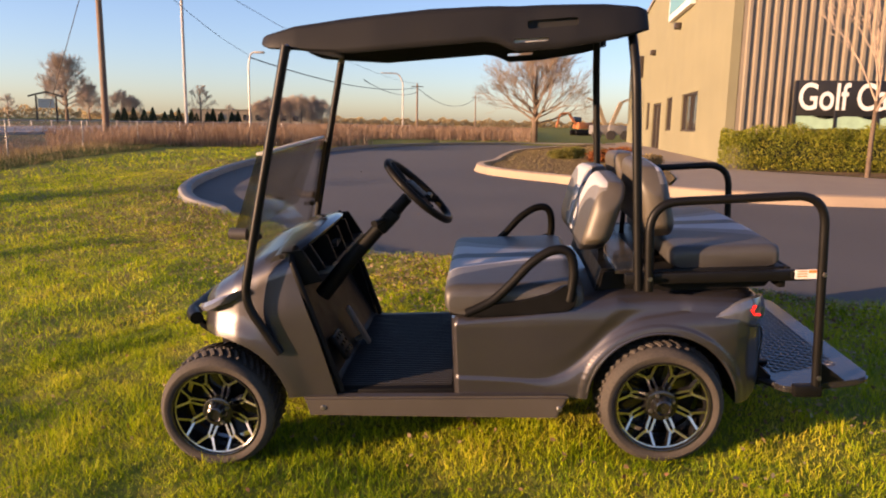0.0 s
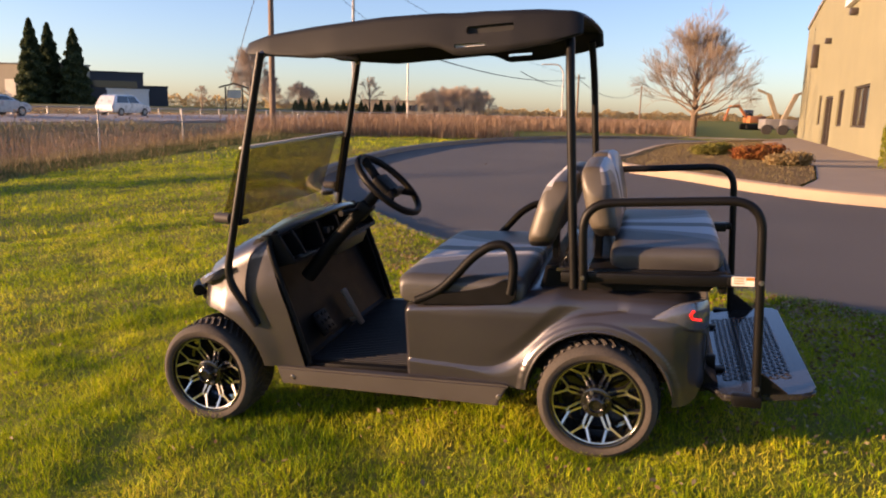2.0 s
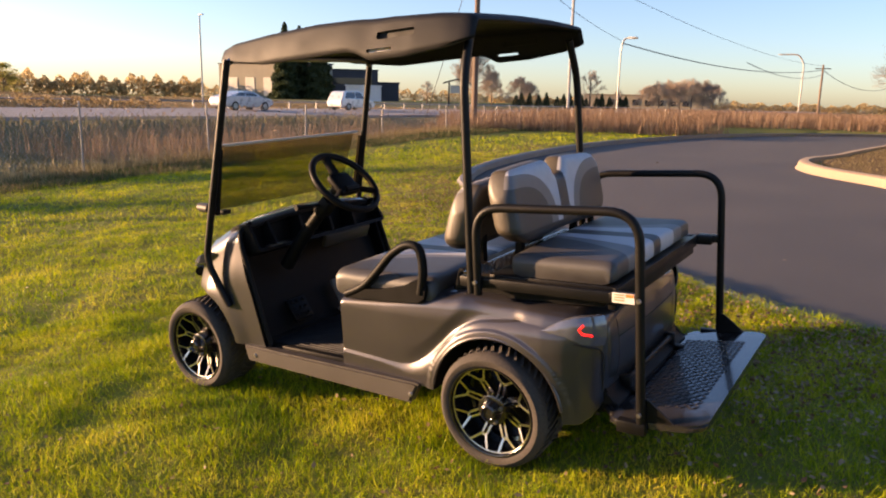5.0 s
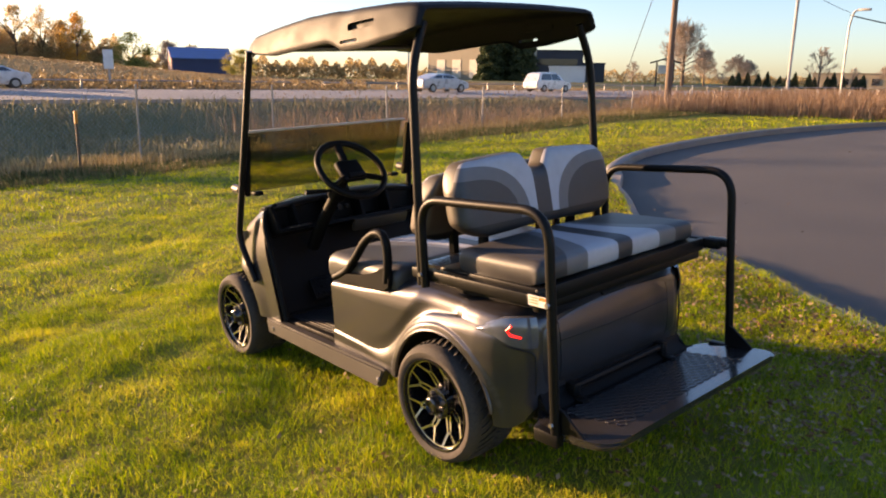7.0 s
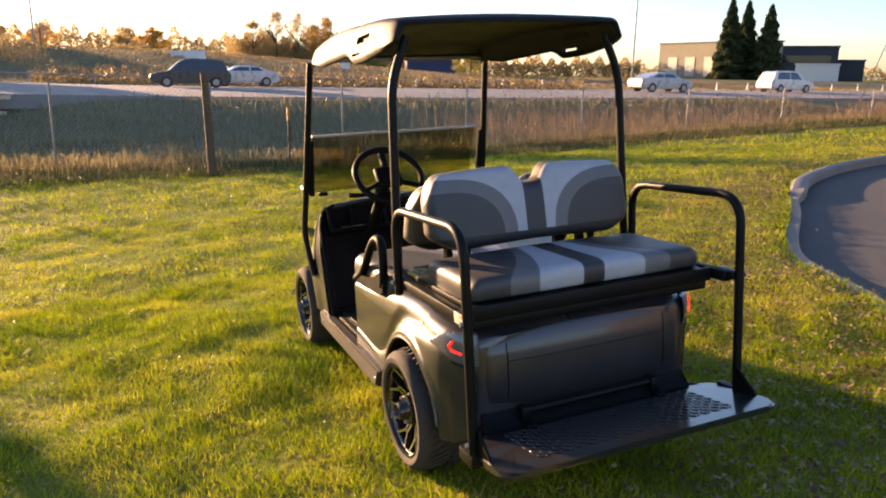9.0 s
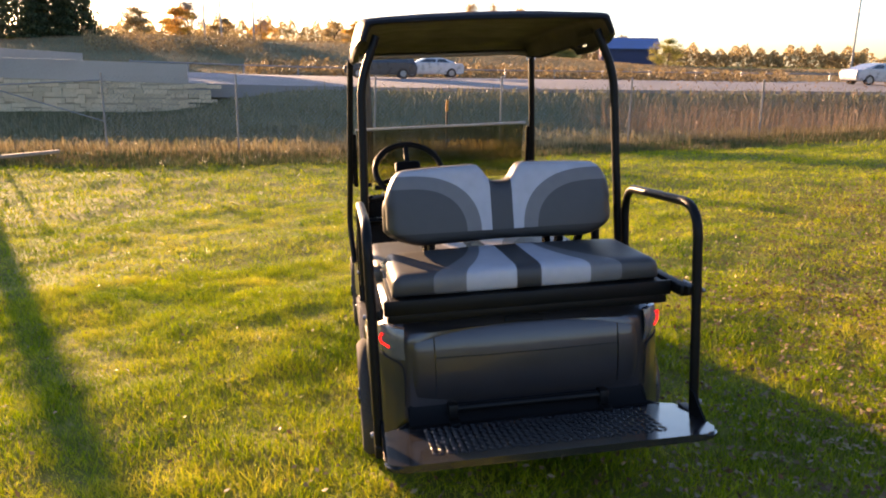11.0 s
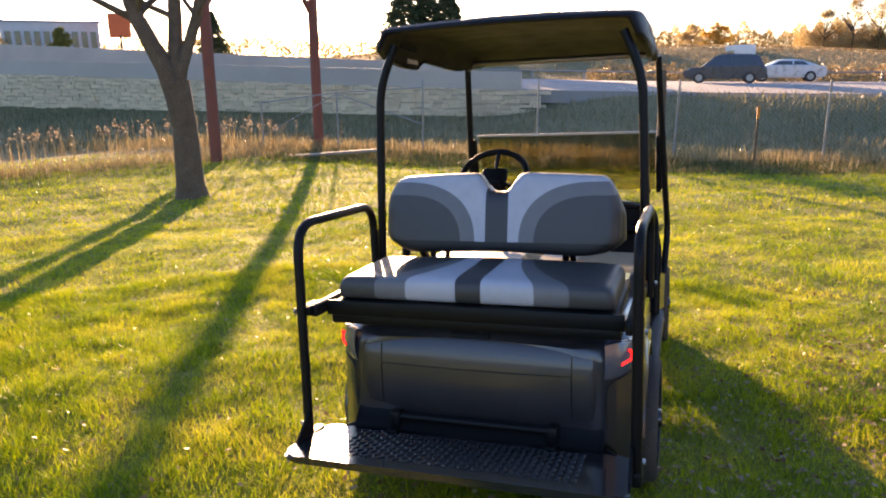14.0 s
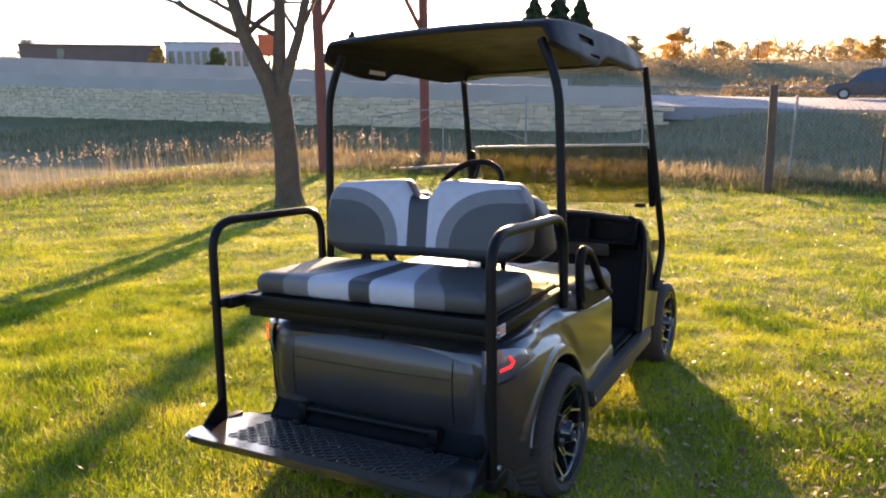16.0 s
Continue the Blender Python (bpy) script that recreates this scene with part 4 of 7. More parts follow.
# side rails of the rear seat
for s in (-1, 1):
    v = 0.534 * s
    bm = bmesh.new()
    tube(bm, fillet([(0.553, v, 0.64), (0.553, v, 0.965), (1.158, v, 0.975), (1.166, v, 0.250)], 0.11, 8), 0.016, 12)
    rail = part("grab_rail", bm, BLACK_ST, cart, "black steel grab rail")
    bm = bmesh.new()
    box(bm, (0.80, 0.512 * s, 0.683), (0.66, 0.034, 0.04), None, 0.006)
    part("seat_side_tube", bm, BLACK_ST, cart)
    bm = bmesh.new()
    box(bm, (1.105, 0.52 * s, 0.688), (0.10, 0.026, 0.030), None, 0.004)
    part("rail_link", bm, BLACK_ST, cart)
    bm = bmesh.new()
    box(bm, (1.105, 0.5345 * s, 0.689), (0.075, 0.003, 0.034))
    st = part("sticker", bm, STICK_W, cart, "white and orange warning sticker")
    bm = bmesh.new()
    box(bm, (1.128, 0.537 * s, 0.699), (0.026, 0.003, 0.010))
    for k in range(3):
        box(bm, (1.092, 0.537 * s, 0.70 - 0.009 * k), (0.034, 0.003, 0.003))
    part("sticker_print", bm, STICK_O, st)
    bm = bmesh.new()
    slab(bm, [(1.172, 0.262), (1.172, 0.352), (1.190, 0.345), (1.275, 0.275)], 0.518 * s, 0.526 * s, "y")
    part("step_gusset", bm, BLACK_ST, cart)
    bm = bmesh.new()
    box(bm, (1.135, 0.532 * s, 0.245), (0.10, 0.036, 0.045), None, 0.006)
    tube(bm, [(1.08, 0.50 * s, 0.235), (0.95, 0.36 * s, 0.25), (0.8, 0.28 * s, 0.26)], 0.014, 8)
    part("step_support", bm, BLACK_ST, cart)
    for w, u in ((0.30, 1.166), (0.69, 1.163), (0.69, 0.553)):
        bm = bmesh.new()
        lathe(bm, [(0.0, 0.008), (0.008, 0.008), (0.0095, 0.0)], 6, Matrix.Translation((u, 0.5525 * s, w)) @ pose(0, 0, 0, 90 if s < 0 else -90))
        part("bolt", bm, STEEL, rail)
    # hip restraint: a raked loop on a moulded foot
    bm = bmesh.new()
    arc = [(-0.115, 0.562), (-0.02, 0.606), (0.055, 0.672), (0.135, 0.752), (0.215, 0.796), (0.272, 0.782), (0.286, 0.70), (0.270, 0.602)]
    tube(bm, [(a, (0.506 - 0.012 * (b - 0.56)) * s, b) for a, b in (p[:2] for p in catmull(arc, 5))], 0.018, 10, ry=0.019, up=(0, 1, 0))
    foot = fillet([(-0.135, 0.548, 0), (-0.10, 0.576, 0), (0.01, 0.598, 0), (0.09, 0.606, 0), (0.20, 0.632, 0), (0.262, 0.668, 0), (0.302, 0.64, 0), (0.285, 0.566, 0), (0.10, 0.556, 0)], 0.022, 4, True)
    slab(bm, [(p.x, p.y) for p in foot], 0.488 * s, 0.517 * s, "y", 0.007)
    part("hip_restraint", bm, BLACK_PL, cart, "black moulded hip restraint")

# rear: trunk panel, tail lamps, step
TRUNK = mat("textured_charcoal_plastic", (0.060, 0.056, 0.060), 0.34, 0.55, (0.048, 0.045, 0.048), 6, 900, 0.4, 0.12, 0.0012, coat=0.5, rvar=0.05)
LID = [(0.90, 0.618), (0.945, 0.617), (0.972, 0.610), (0.993, 0.594), (1.008, 0.568), (1.018, 0.535), (1.0235, 0.500), (1.0255, 0.465), (1.0262, 0.43), (1.0250, 0.39), (1.019, 0.345), (1.008, 0.320), (0.985, 0.314), (0.90, 0.314)]


def rear_panel(v0, v1, n):
    """A strip of the rounded tail between two widths."""
    b = bmesh.new()
    rows = []
    for k in range(n + 1):
        v = v0 + (v1 - v0) * k / n
        back = 0.020 * (v / 0.42) ** 2 + 0.03 * float(smooth(0.385, 0.435, abs(v)))
        rows.append([(u - back, v, w - 0.012 * (v / 0.42) ** 2 * (w > 0.55)) for u, w in LID])
    loft(b, rows)
    return b


trunk = part("trunk_panel", rear_panel(-0.322, 0.322, 28), TRUNK, cart, "textured charcoal rear trunk lid", sharp=50)
bm = bmesh.new()
box(bm, (0.992, -0.01, 0.597), (0.035, 0.135, 0.012), pose(0, 0, 0, 0, 38, 0), 0.004)
part("trunk_handle", bm, SEAM, trunk, "dark recessed grip")
bm = bmesh.new()
tube(bm, [(1.0248 - 0.020 * (v / 0.42) ** 2, v, 0.4815) for v in np.linspace(-0.322, 0.322, 15)], 0.0022, 6)
part("panel_seam", bm, SEAM, trunk)
for s in (-1, 1):
    part("rear_corner_panel", rear_panel(0.3265 * s, 0.428 * s, 8), TRUNK, cart, sharp=50)
    bm = bmesh.new()
    secs = []
    for u, v, lo, hi in ((0.800, 0.512, 0.530, 0.534), (0.83, 0.514, 0.520, 0.550), (0.87, 0.510, 0.507, 0.572), (0.91, 0.501, 0.497, 0.584), (0.94, 0.489, 0.489, 0.588), (0.965, 0.470, 0.483, 0.589), (0.985, 0.446, 0.479, 0.588), (0.998, 0.424, 0.478, 0.586)):
        q = float(smooth(0.86, 1.0, u))
        nu, nv = math.sin(q * 1.3), math.cos(q * 1.3)
        mid = (lo + hi) / 2
        rim = [(-0.012, hi + 0.002), (0.000, hi), (0.008, (hi + mid) / 2), (0.011, mid), (0.009, (lo + mid) / 2), (0.001, lo), (-0.012, lo - 0.002)]
        secs.append([(u + nu * o, (v + nv * o) * s, w) for o, w in rim] + [(u + nu * (o - 0.005), (v + nv * (o - 0.005)) * s, w) for o, w in reversed(rim)])
    loft(bm, secs, True, True)
    tl = part("tail_light", bm, TAILC, cart, "smoked tail light with a lit red bracket")
    bm = bmesh.new()
    tube(bm, [(0.950, 0.497 * s, 0.564), (0.936, 0.504 * s, 0.547), (0.946, 0.499 * s, 0.532), (0.974, 0.474 * s, 0.522)], 0.0048, 6)
    part("red_light_bar", bm, RED, tl, "lit red light bar")
    bm = bmesh.new()
    tube(bm, fillet([(0.80, 0.517 * s, 0.528), (0.87, 0.516 * s, 0.502), (0.95, 0.490 * s, 0.482), (0.998, 0.432 * s, 0.462), (1.000, 0.431 * s, 0.40), (0.990, 0.431 * s, 0.31)], 0.03), 0.0035, 6)
    part("panel_seam", bm, SEAM, cart)
bm = bmesh.new()
slab(bm, [(0.93, 0.315), (0.998, 0.312), (1.012, 0.280), (1.046, 0.258), (1.044, 0.230), (0.93, 0.210)], -0.425, 0.425, "y", 0.006)
part("lower_bumper", bm, BLACK_PL, cart, "black lower rear valance")
bm = bmesh.new()
tube(bm, [(1.026, -0.275, 0.300), (1.026, 0.268, 0.300)], 0.013, 10)
for v in (-0.272, 0.265):
    box(bm, (1.022, v, 0.292), (0.045, 0.034, 0.052), None, 0.006)
    box(bm, (1.052, v, 0.262), (0.06, 0.034, 0.012), None, 0.003)
part("step_hinge", bm, BLACK_ST, cart, "black hinge bar of the rear step")
def tip_up(b):
    """The step rises slightly outward from its hinge."""
    for v in b.verts:
        v.co.z += 0.115 * (v.co.x - 1.05)


bm = bmesh.new()
slab(bm, [(p.x, p.y) for p in fillet([(1.040, -0.528, 0), (1.372, -0.528, 0), (1.372, 0.528, 0), (1.040, 0.528, 0)], 0.055, 6, True)], 0.228, 0.252, "z", 0.008)
tip_up(bm)
step = part("rear_step", bm, CHECKER, cart, "glossy black fold-out rear foot step")
bm = bmesh.new()
for i in range(12):
    for j in range(34):
        u, v = 1.075 + 0.0205 * i, -0.372 + 0.0225 * j
        a = 45 if (i + j) % 2 else -45
        box(bm, (u, v, 0.2538), (0.0225, 0.0062, 0.0042), pose(0, 0, 0, 0, 0, a), 0.0016, 1)
tip_up(bm)
tagged(part("step_tread", bm, CHECKER, step, "raised checker tread"), kind="stuff")


# ---- wheels ----
def wheel(hubv, axle, side):
    """Low-profile tyre on a black alloy with a machined honeycomb of spokes; side: -1 is the cart's left."""
    w = new("wheel")
    w.parent = cart
    w.matrix_local = Matrix.Translation((axle[0], hubv, axle[1])) @ pose(0, 0, 0, 90 if side < 0 else -90)
    bm = bmesh.new()
    R = WHEEL_R
    prof = [(0.168, 0.008), (0.174, 0.020), (0.186, 0.031), (0.203, 0.033), (0.217, 0.024), (0.226, 0.008), (R - 0.009, -0.005), (R - 0.008, -0.03), (R - 0.007, -0.09), (R - 0.008, -0.15), (R - 0.009, -0.175), (0.221, -0.19), (0.205, -0.207), (0.19, -0.20), (0.186, -0.19)]
    lathe(bm, prof, 72)
    tyre = part("tyre", bm, RUBBER, w, "dusty black low-profile tyre")
    bm = bmesh.new()
    for k in range(44):
        a = 2 * math.pi * k / 44
        for s2, off in ((1, 0), (-1, 0.5)):
            h0, h1 = (-0.012, -0.082) if s2 > 0 else (-0.168, -0.094)
            pts = []
            for q in range(5):
                t = q / 4
                aa = a + off * 2 * math.pi / 44 + 0.16 * t
                rr = R - 0.0045 - (0.004 if q == 0 else 0)
                pts.append(Vector((rr * math.cos(aa), rr * math.sin(aa), h0 + (h1 - h0) * t)))
            tube(bm, pts, 0.0105, 4, ry=0.0052)
    part("tread", bm, RUBBER, tyre)
    bm = bmesh.new()
    lathe(bm, [(0.186, 0.022), (0.183, 0.028), (0.178, 0.026), (0.172, 0.0), (0.168, -0.05), (0.165, -0.16), (0.18, -0.2), (0.186, -0.2)], 64)
    lathe(bm, [(0.0, -0.10), (0.16, -0.11)], 40)
    bmesh.ops.scale(bm, vec=(0.952, 0.952, 1), verts=bm.verts[:])
    rim = part("rim", bm, GLOSSBLK, w, "gloss black alloy rim")
    bm = bmesh.new()
    lathe(bm, [(0.1875, 0.021), (0.1855, 0.0295), (0.181, 0.029)], 64)
    bmesh.ops.scale(bm, vec=(0.952, 0.952, 1), verts=bm.verts[:])
    part("rim_lip", bm, GLOSSBLK, rim)

    def spoke(b, p, q, wd):
        (r0, a0, h0), (r1, a1, h1) = p, q
        A = Vector((r0 * math.cos(a0), r0 * math.sin(a0), h0))
        B = Vector((r1 * math.cos(a1), r1 * math.sin(a1), h1))
        d = (B - A).normalized()
        sd = d.cross(Vector((0, 0, 1))).normalized()
        up = sd.cross(d)
        A, B = A - d * wd * 0.4, B + d * wd * 0.4
        lo = [b.verts.new(P + sd * wd * e * 0.75 - up * 0.022) for P in (A, B) for e in (-1, 1)]
        hi = [b.verts.new(P + sd * wd * e * 0.5) for P in (A, B) for e in (-1, 1)]
        for f, mi in (((hi[0], hi[1], hi[3], hi[2]), 1), ((lo[0], lo[2], lo[3], lo[1]), 0), ((lo[0], lo[1], hi[1], hi[0]), 0), ((lo[2], hi[2], hi[3], lo[3]), 0), ((lo[0], hi[0], hi[2], lo[2]), 0), ((lo[1], lo[3], hi[3], hi[1]), 0)):
            b.faces.new(f).material_index = mi

    N = 8
    for k in range(N):
        a = 2 * math.pi * (k + 0.5) / N
        bm = bmesh.new()
        for e in (-1, 1):
            spoke(bm, (0.050, a + e * 0.24, -0.030), (0.116, a + e * 0.085, -0.010), 0.0095)
            spoke(bm, (0.116, a + e * 0.085, -0.010), (0.128, a + e * 0.02, -0.006), 0.008)
            spoke(bm, (0.122, a + e * 0.05, -0.008), (0.171, a + e * 0.235, 0.012), 0.0095)
        bmesh.ops.scale(bm, vec=(0.952, 0.952, 1), verts=bm.verts[:])
        part("spoke", bm, [GLOSSBLK, SILVER], rim, "machined spoke with black flanks", flat=True)
    bm = bmesh.new()
    lathe(bm, [(0.170, 0.004), (0.171, 0.013), (0.177, 0.015), (0.179, 0.008)], 64)
    bmesh.ops.scale(bm, vec=(0.952, 0.952, 1), verts=bm.verts[:])
    part("machined_ring", bm, SILVER, rim, "thin machined ring")
    bm = bmesh.new()
    lathe(bm, [(0.060, -0.03), (0.059, 0.004), (0.050, 0.008), (0.042, 0.008), (0.036, 0.02), (0.033, 0.038), (0.026, 0.042), (0.022, 0.034), (0.0, 0.034)], 32)
    hub = part("hub_cap", bm, GLOSSBLK, w, "black centre cap")
    for k in range(4):
        a = 2 * math.pi * (k + 0.25) / 4
        bm = bmesh.new()
        lathe(bm, [(0.0, 0.02), (0.006, 0.02), (0.008, 0.006)], 6, Matrix.Translation((0.045 * math.cos(a), 0.045 * math.sin(a), 0)))
        part("lug_nut", bm, STEEL, hub)
    return w


for ax, v in ((AXLE_F, 0.535), (AXLE_R, 0.548)):
    for s in (-1, 1):
        wheel(v * s, ax, s)


# ---- building with the golf sign ----
def polar(ex, ey, az, d):
    """A place d metres from (ex, ey), az degrees left of +y."""
    return ex - d * math.sin(radians(az)), ey + d * math.cos(radians(az))


CREAM = mat("cream_stucco", (0.208, 0.196, 0.118), 0.9, 0, (0.168, 0.158, 0.094), 0.7, 90, 0.35, 0.25, 0.004)
TANMETAL = mat("tan_corrugated_metal", (0.25, 0.21, 0.155), 0.5, 0.1, (0.21, 0.178, 0.13), 1.2, 70, 0.3, 0.05)
DARKGLASS = mat("dark_window_glass", (0.03, 0.03, 0.035), 0.08, 0.0, None, 3, 40, 0.3, 0.0, coat=0.5, rvar=0.03)
BRONZE = mat("bronze_frame", (0.06, 0.045, 0.035), 0.5, 0.3, None, 8, 120)
SIGN_BK = mat("black_sign_board", (0.015, 0.014, 0.013), 0.5, 0, None, 5, 80)
SIGN_GN = mat("pale_green_sign_band", (0.33, 0.5, 0.35), 0.6, 0, None, 5, 80)

BC = Vector((6.4, 20.8, 0.25))
BD = Vector((0.08, 1, 0)).normalized()          # along the cream wall, away from the corner
BN = Vector((-BD.y, BD.x, 0))                   # out of the cream wall
BM = Matrix(((BD.x, -BN.x, 0, BC.x), (BD.y, -BN.y, 0, BC.y), (0, 0, 1, BC.z), (0, 0, 0, 1)))   # x along the wall, y into the house
house = thing("commercial_building", BM, "cream stucco commercial building with tan ribbed metal front", "building")


def wall_with_holes(x0, x1, y0, y1, roof, holes, m, name, label):
    """An upright wall, holes as (x0, x1, z0, z1); roof(x) is its height."""
    bm = bmesh.new()
    xs = sorted({x0, x1, *[h[0] for h in holes], *[h[1] for h in holes]})
    for a, b in zip(xs, xs[1:]):
        cuts = sorted([(h[2], h[3]) for h in holes if h[0] <= a and h[1] >= b])
        z = 0.0
        for c0, c1 in cuts + [(None, None)]:
            t0, t1 = (roof(a), roof(b)) if c0 is None else (c0, c0)
            if t0 > z + 1e-4:
                slab(bm, [(a, z), (b, z), (b, t1), (a, t0)], y0, y1, "y")
            if c1 is not None:
                z = c1
    bmesh.ops.remove_doubles(bm, verts=bm.verts[:], dist=1e-4)
    return part(name, bm, m, house, label)


roofline = lambda x: 8.6 - 0.088 * x
WINS = [(4.2, 7.2, 1.0, 2.33), (9.4, 10.9, 1.0, 2.33), (16.2, 17.4, 1.0, 2.33)]
DOORS = [(12.4, 15.0, -0.0, 2.2)]
wall_with_holes(0, 26.5, 0, 0.25, roofline, WINS + DOORS, CREAM, "stucco_wall", "cream stucco side wall")
for a, b, c, d in WINS:
    bm = bmesh.new()
    box(bm, ((a + b) / 2, 0.14, (c + d) / 2), (b - a - 0.01, 0.03, d - c - 0.01))
    wn_ = part("window", bm, DARKGLASS, house, "dark framed window")
    bm = bmesh.new()
    for x in (a + 0.03, (a + b) / 2, b - 0.03):
        box(bm, (x, 0.09, (c + d) / 2), (0.06, 0.07, d - c - 0.02))
    for z in (c + 0.03, d - 0.03):
        box(bm, ((a + b) / 2, 0.085, z), (b - a - 0.02, 0.07, 0.06))
    part("window_frame", bm, BRONZE, wn_)
for a, b, c, d in DOORS:
    bm = bmesh.new()
    box(bm, ((a + b) / 2, 0.14, (c + d) / 2 + 0.01), (b - a - 0.01, 0.04, d - c - 0.04))
    dr = part("door", bm, DARKGLASS, house, "dark glazed entrance door")
    bm = bmesh.new()
    for x in (a + 0.04, (a + b) / 2, b - 0.04):
        box(bm, (x, 0.09, d / 2), (0.08, 0.08, d - 0.03))
    box(bm, ((a + b) / 2, 0.085, d - 0.05), (b - a - 0.02, 0.08, 0.08))
    part("door_frame", bm, BRONZE, dr)
for x, z in ((8.55, 4.95), (15.3, 4.6)):
    bm = bmesh.new()
    box(bm, (x, -0.12, z), (0.42, 0.24, 0.22), None, 0.03)
    part("wall_light", bm, BRONZE, house, "bronze wall light")
bm = bmesh.new()
box(bm, (8.1, -0.1, 6.25), (4.7, 0.2, 1.85), None, 0.02)
wsn = part("wall_sign", bm, WHITE_P, house, "pale framed sign high on the wall")
bm = bmesh.new()
box(bm, (8.1, -0.205, 6.25), (4.2, 0.01, 1.4))
part("sign_face", bm, mat("blue_green_sign_face", (0.12, 0.3, 0.36), 0.5, 0, None, 4, 60), wsn)
bm = bmesh.new()
box(bm, (19.9, -0.15, 4.3), (0.5, 0.3, 1.1), None, 0.05)
part("meter_box", bm, BRONZE, house)
# ribbed metal front: trapezoid ribs, runs into the house's own y
bm = bmesh.new()
pts = []
x = 0.26
while x < 17:
    pts += [(x, 0.0), (x + 0.10, 0.0), (x + 0.125, -0.06), (x + 0.20, -0.06)]
    x += 0.225
lo = [bm.verts.new((-0.02 - b * 1.0 - 0.07 + 0.07, a, 0)) for a, b in pts]
hi = [bm.verts.new((-0.02 - b * 1.0, a, 8.5)) for a, b in pts]
for k in range(len(pts) - 1):
    bm.faces.new((lo[k], lo[k + 1], hi[k + 1], hi[k]))
for v in bm.verts:
    v.co.x = -v.co.x - 0.04
part("ribbed_wall", bm, TANMETAL, house, "tan ribbed sheet-metal front wall", flat=True)
bm = bmesh.new()
box(bm, (13.2, 8.6, 4.0), (26.0, 16.6, 7.0))
part("house_core", bm, TANMETAL, house)
bm = bmesh.new()
slab(bm, [(0, 8.6), (26.5, roofline(26.5)), (26.5, roofline(26.5) + 0.15), (0, 8.75)], -0.08, 17.2, "y")
part("roof", bm, TANMETAL, house)

# golf sign on posts before the ribbed wall
SM = BM @ pose(-0.45, 1.6, 0)
gs = thing("golf_sign", SM, "black board sign with white hand-drawn lettering on dark posts", "sign")
bm = bmesh.new()
box(bm, (0, 1.55, 1.95), (0.06, 3.1, 0.92), None, 0.01)
brd = part("board", bm, SIGN_BK, gs, "black sign board")
bm = bmesh.new()
prof_ = [(0.02 + 3.06 * k / 24, 1.46 + 0.05 * math.sin(k * 0.72)) for k in range(25)]
slab(bm, prof_ + [(3.08, 1.16), (0.02, 1.16)], -0.02, 0.02, "x")
part("green_band", bm, SIGN_GN, gs, "pale green wavy band")
for y in (0.02, 1.05, 2.1, 3.08):
    bm = bmesh.new()
    box(bm, (0.0, y, 1.2), (0.08, 0.08, 2.4), None, 0.008)
    part("post", bm, SIGN_BK, gs)
fc = bpy.data.curves.new("lettering", "FONT")
fc.body, fc.size, fc.extrude, fc.space_character, fc.offset = "Golf Ca", 0.98, 0.006, 1.0, 0.012
tob = new("lettering_curve", fc)
dg = bpy.context.evaluated_depsgraph_get()
lm = bpy.data.meshes.new_from_object(tob.evaluated_get(dg))
bpy.data.objects.remove(tob)
lm.materials.append(WHITE_P)
lt = new("lettering", lm)
lt.parent = brd
lt.matrix_local = Matrix.Translation((-0.04, 0.08, 1.66)) @ Matrix(((0, 0, -1, 0), (1, 0, 0, 0), (0, 1, 0, 0), (0, 0, 0, 1))) @ Matrix.Diagonal((0.72, 1, 1, 1))
lt["label"] = "white painted lettering"

# ---- plants ----
BARK = mat("grey_brown_bark", (0.16, 0.115, 0.08), 0.9, 0, (0.08, 0.058, 0.042), 5, 40, 0.5, 0.9, 0.02, spec=0.2)
# twigs of far crowns, with distance haze put into the colour as a paler brown
FARTWIG = mat("hazed_far_twigs", (0.43, 0.34, 0.26), 0.9, 0, (0.31, 0.245, 0.19), 0.6, 8, 0.5, 0.2, spec=0.2)
TWIG = mat("brown_twigs", (0.23, 0.175, 0.13), 0.9, 0, (0.16, 0.122, 0.09), 2, 30, 0.5, 0.2, spec=0.2)
rnd = random.Random(7)


def grow(bm, p, d, length, r, depth, up=0.25, spread=0.6, kids=(2, 3), twig=0.004, segs=3):
    pts, rs = [p.copy()], [r]
    q, dd = p.copy(), d.normalized()
    for s in range(segs):
        dd = (dd + Vector((rnd.gauss(0, 0.09), rnd.gauss(0, 0.09), rnd.gauss(0, 0.06) + up * 0.12))).normalized()
        q = q + dd * length / segs
        pts.append(q.copy())
        rs.append(max(twig, r * (1 - 0.38 * (s + 1) / segs)))
    tube(bm, pts, rs, 8 if r > 0.06 else (5 if r > 0.02 else 3))
    if depth <= 0:
        return
    for k in range(rnd.randint(*kids)):
        ax = dd.orthogonal().normalized()
        ax.rotate(Matrix.Rotation(rnd.uniform(0, 2 * math.pi), 3, dd))
        nd = dd.copy()
        nd.rotate(Matrix.Rotation(rnd.uniform(0.5, 1.1) * spread, 3, ax))
        nd.z += up * 0.3
        at_ = rnd.uniform(0.55, 1.0) if k else 1.0
        i = min(segs - 1, int(at_ * segs))
        f = at_ * segs - i
        grow(bm, pts[i].lerp(pts[i + 1], min(1, f)), nd, length * rnd.uniform(0.62, 0.85), max(twig, rs[i + 1] * rnd.uniform(0.6, 0.8)), depth - 1, up, spread, kids, twig, segs)


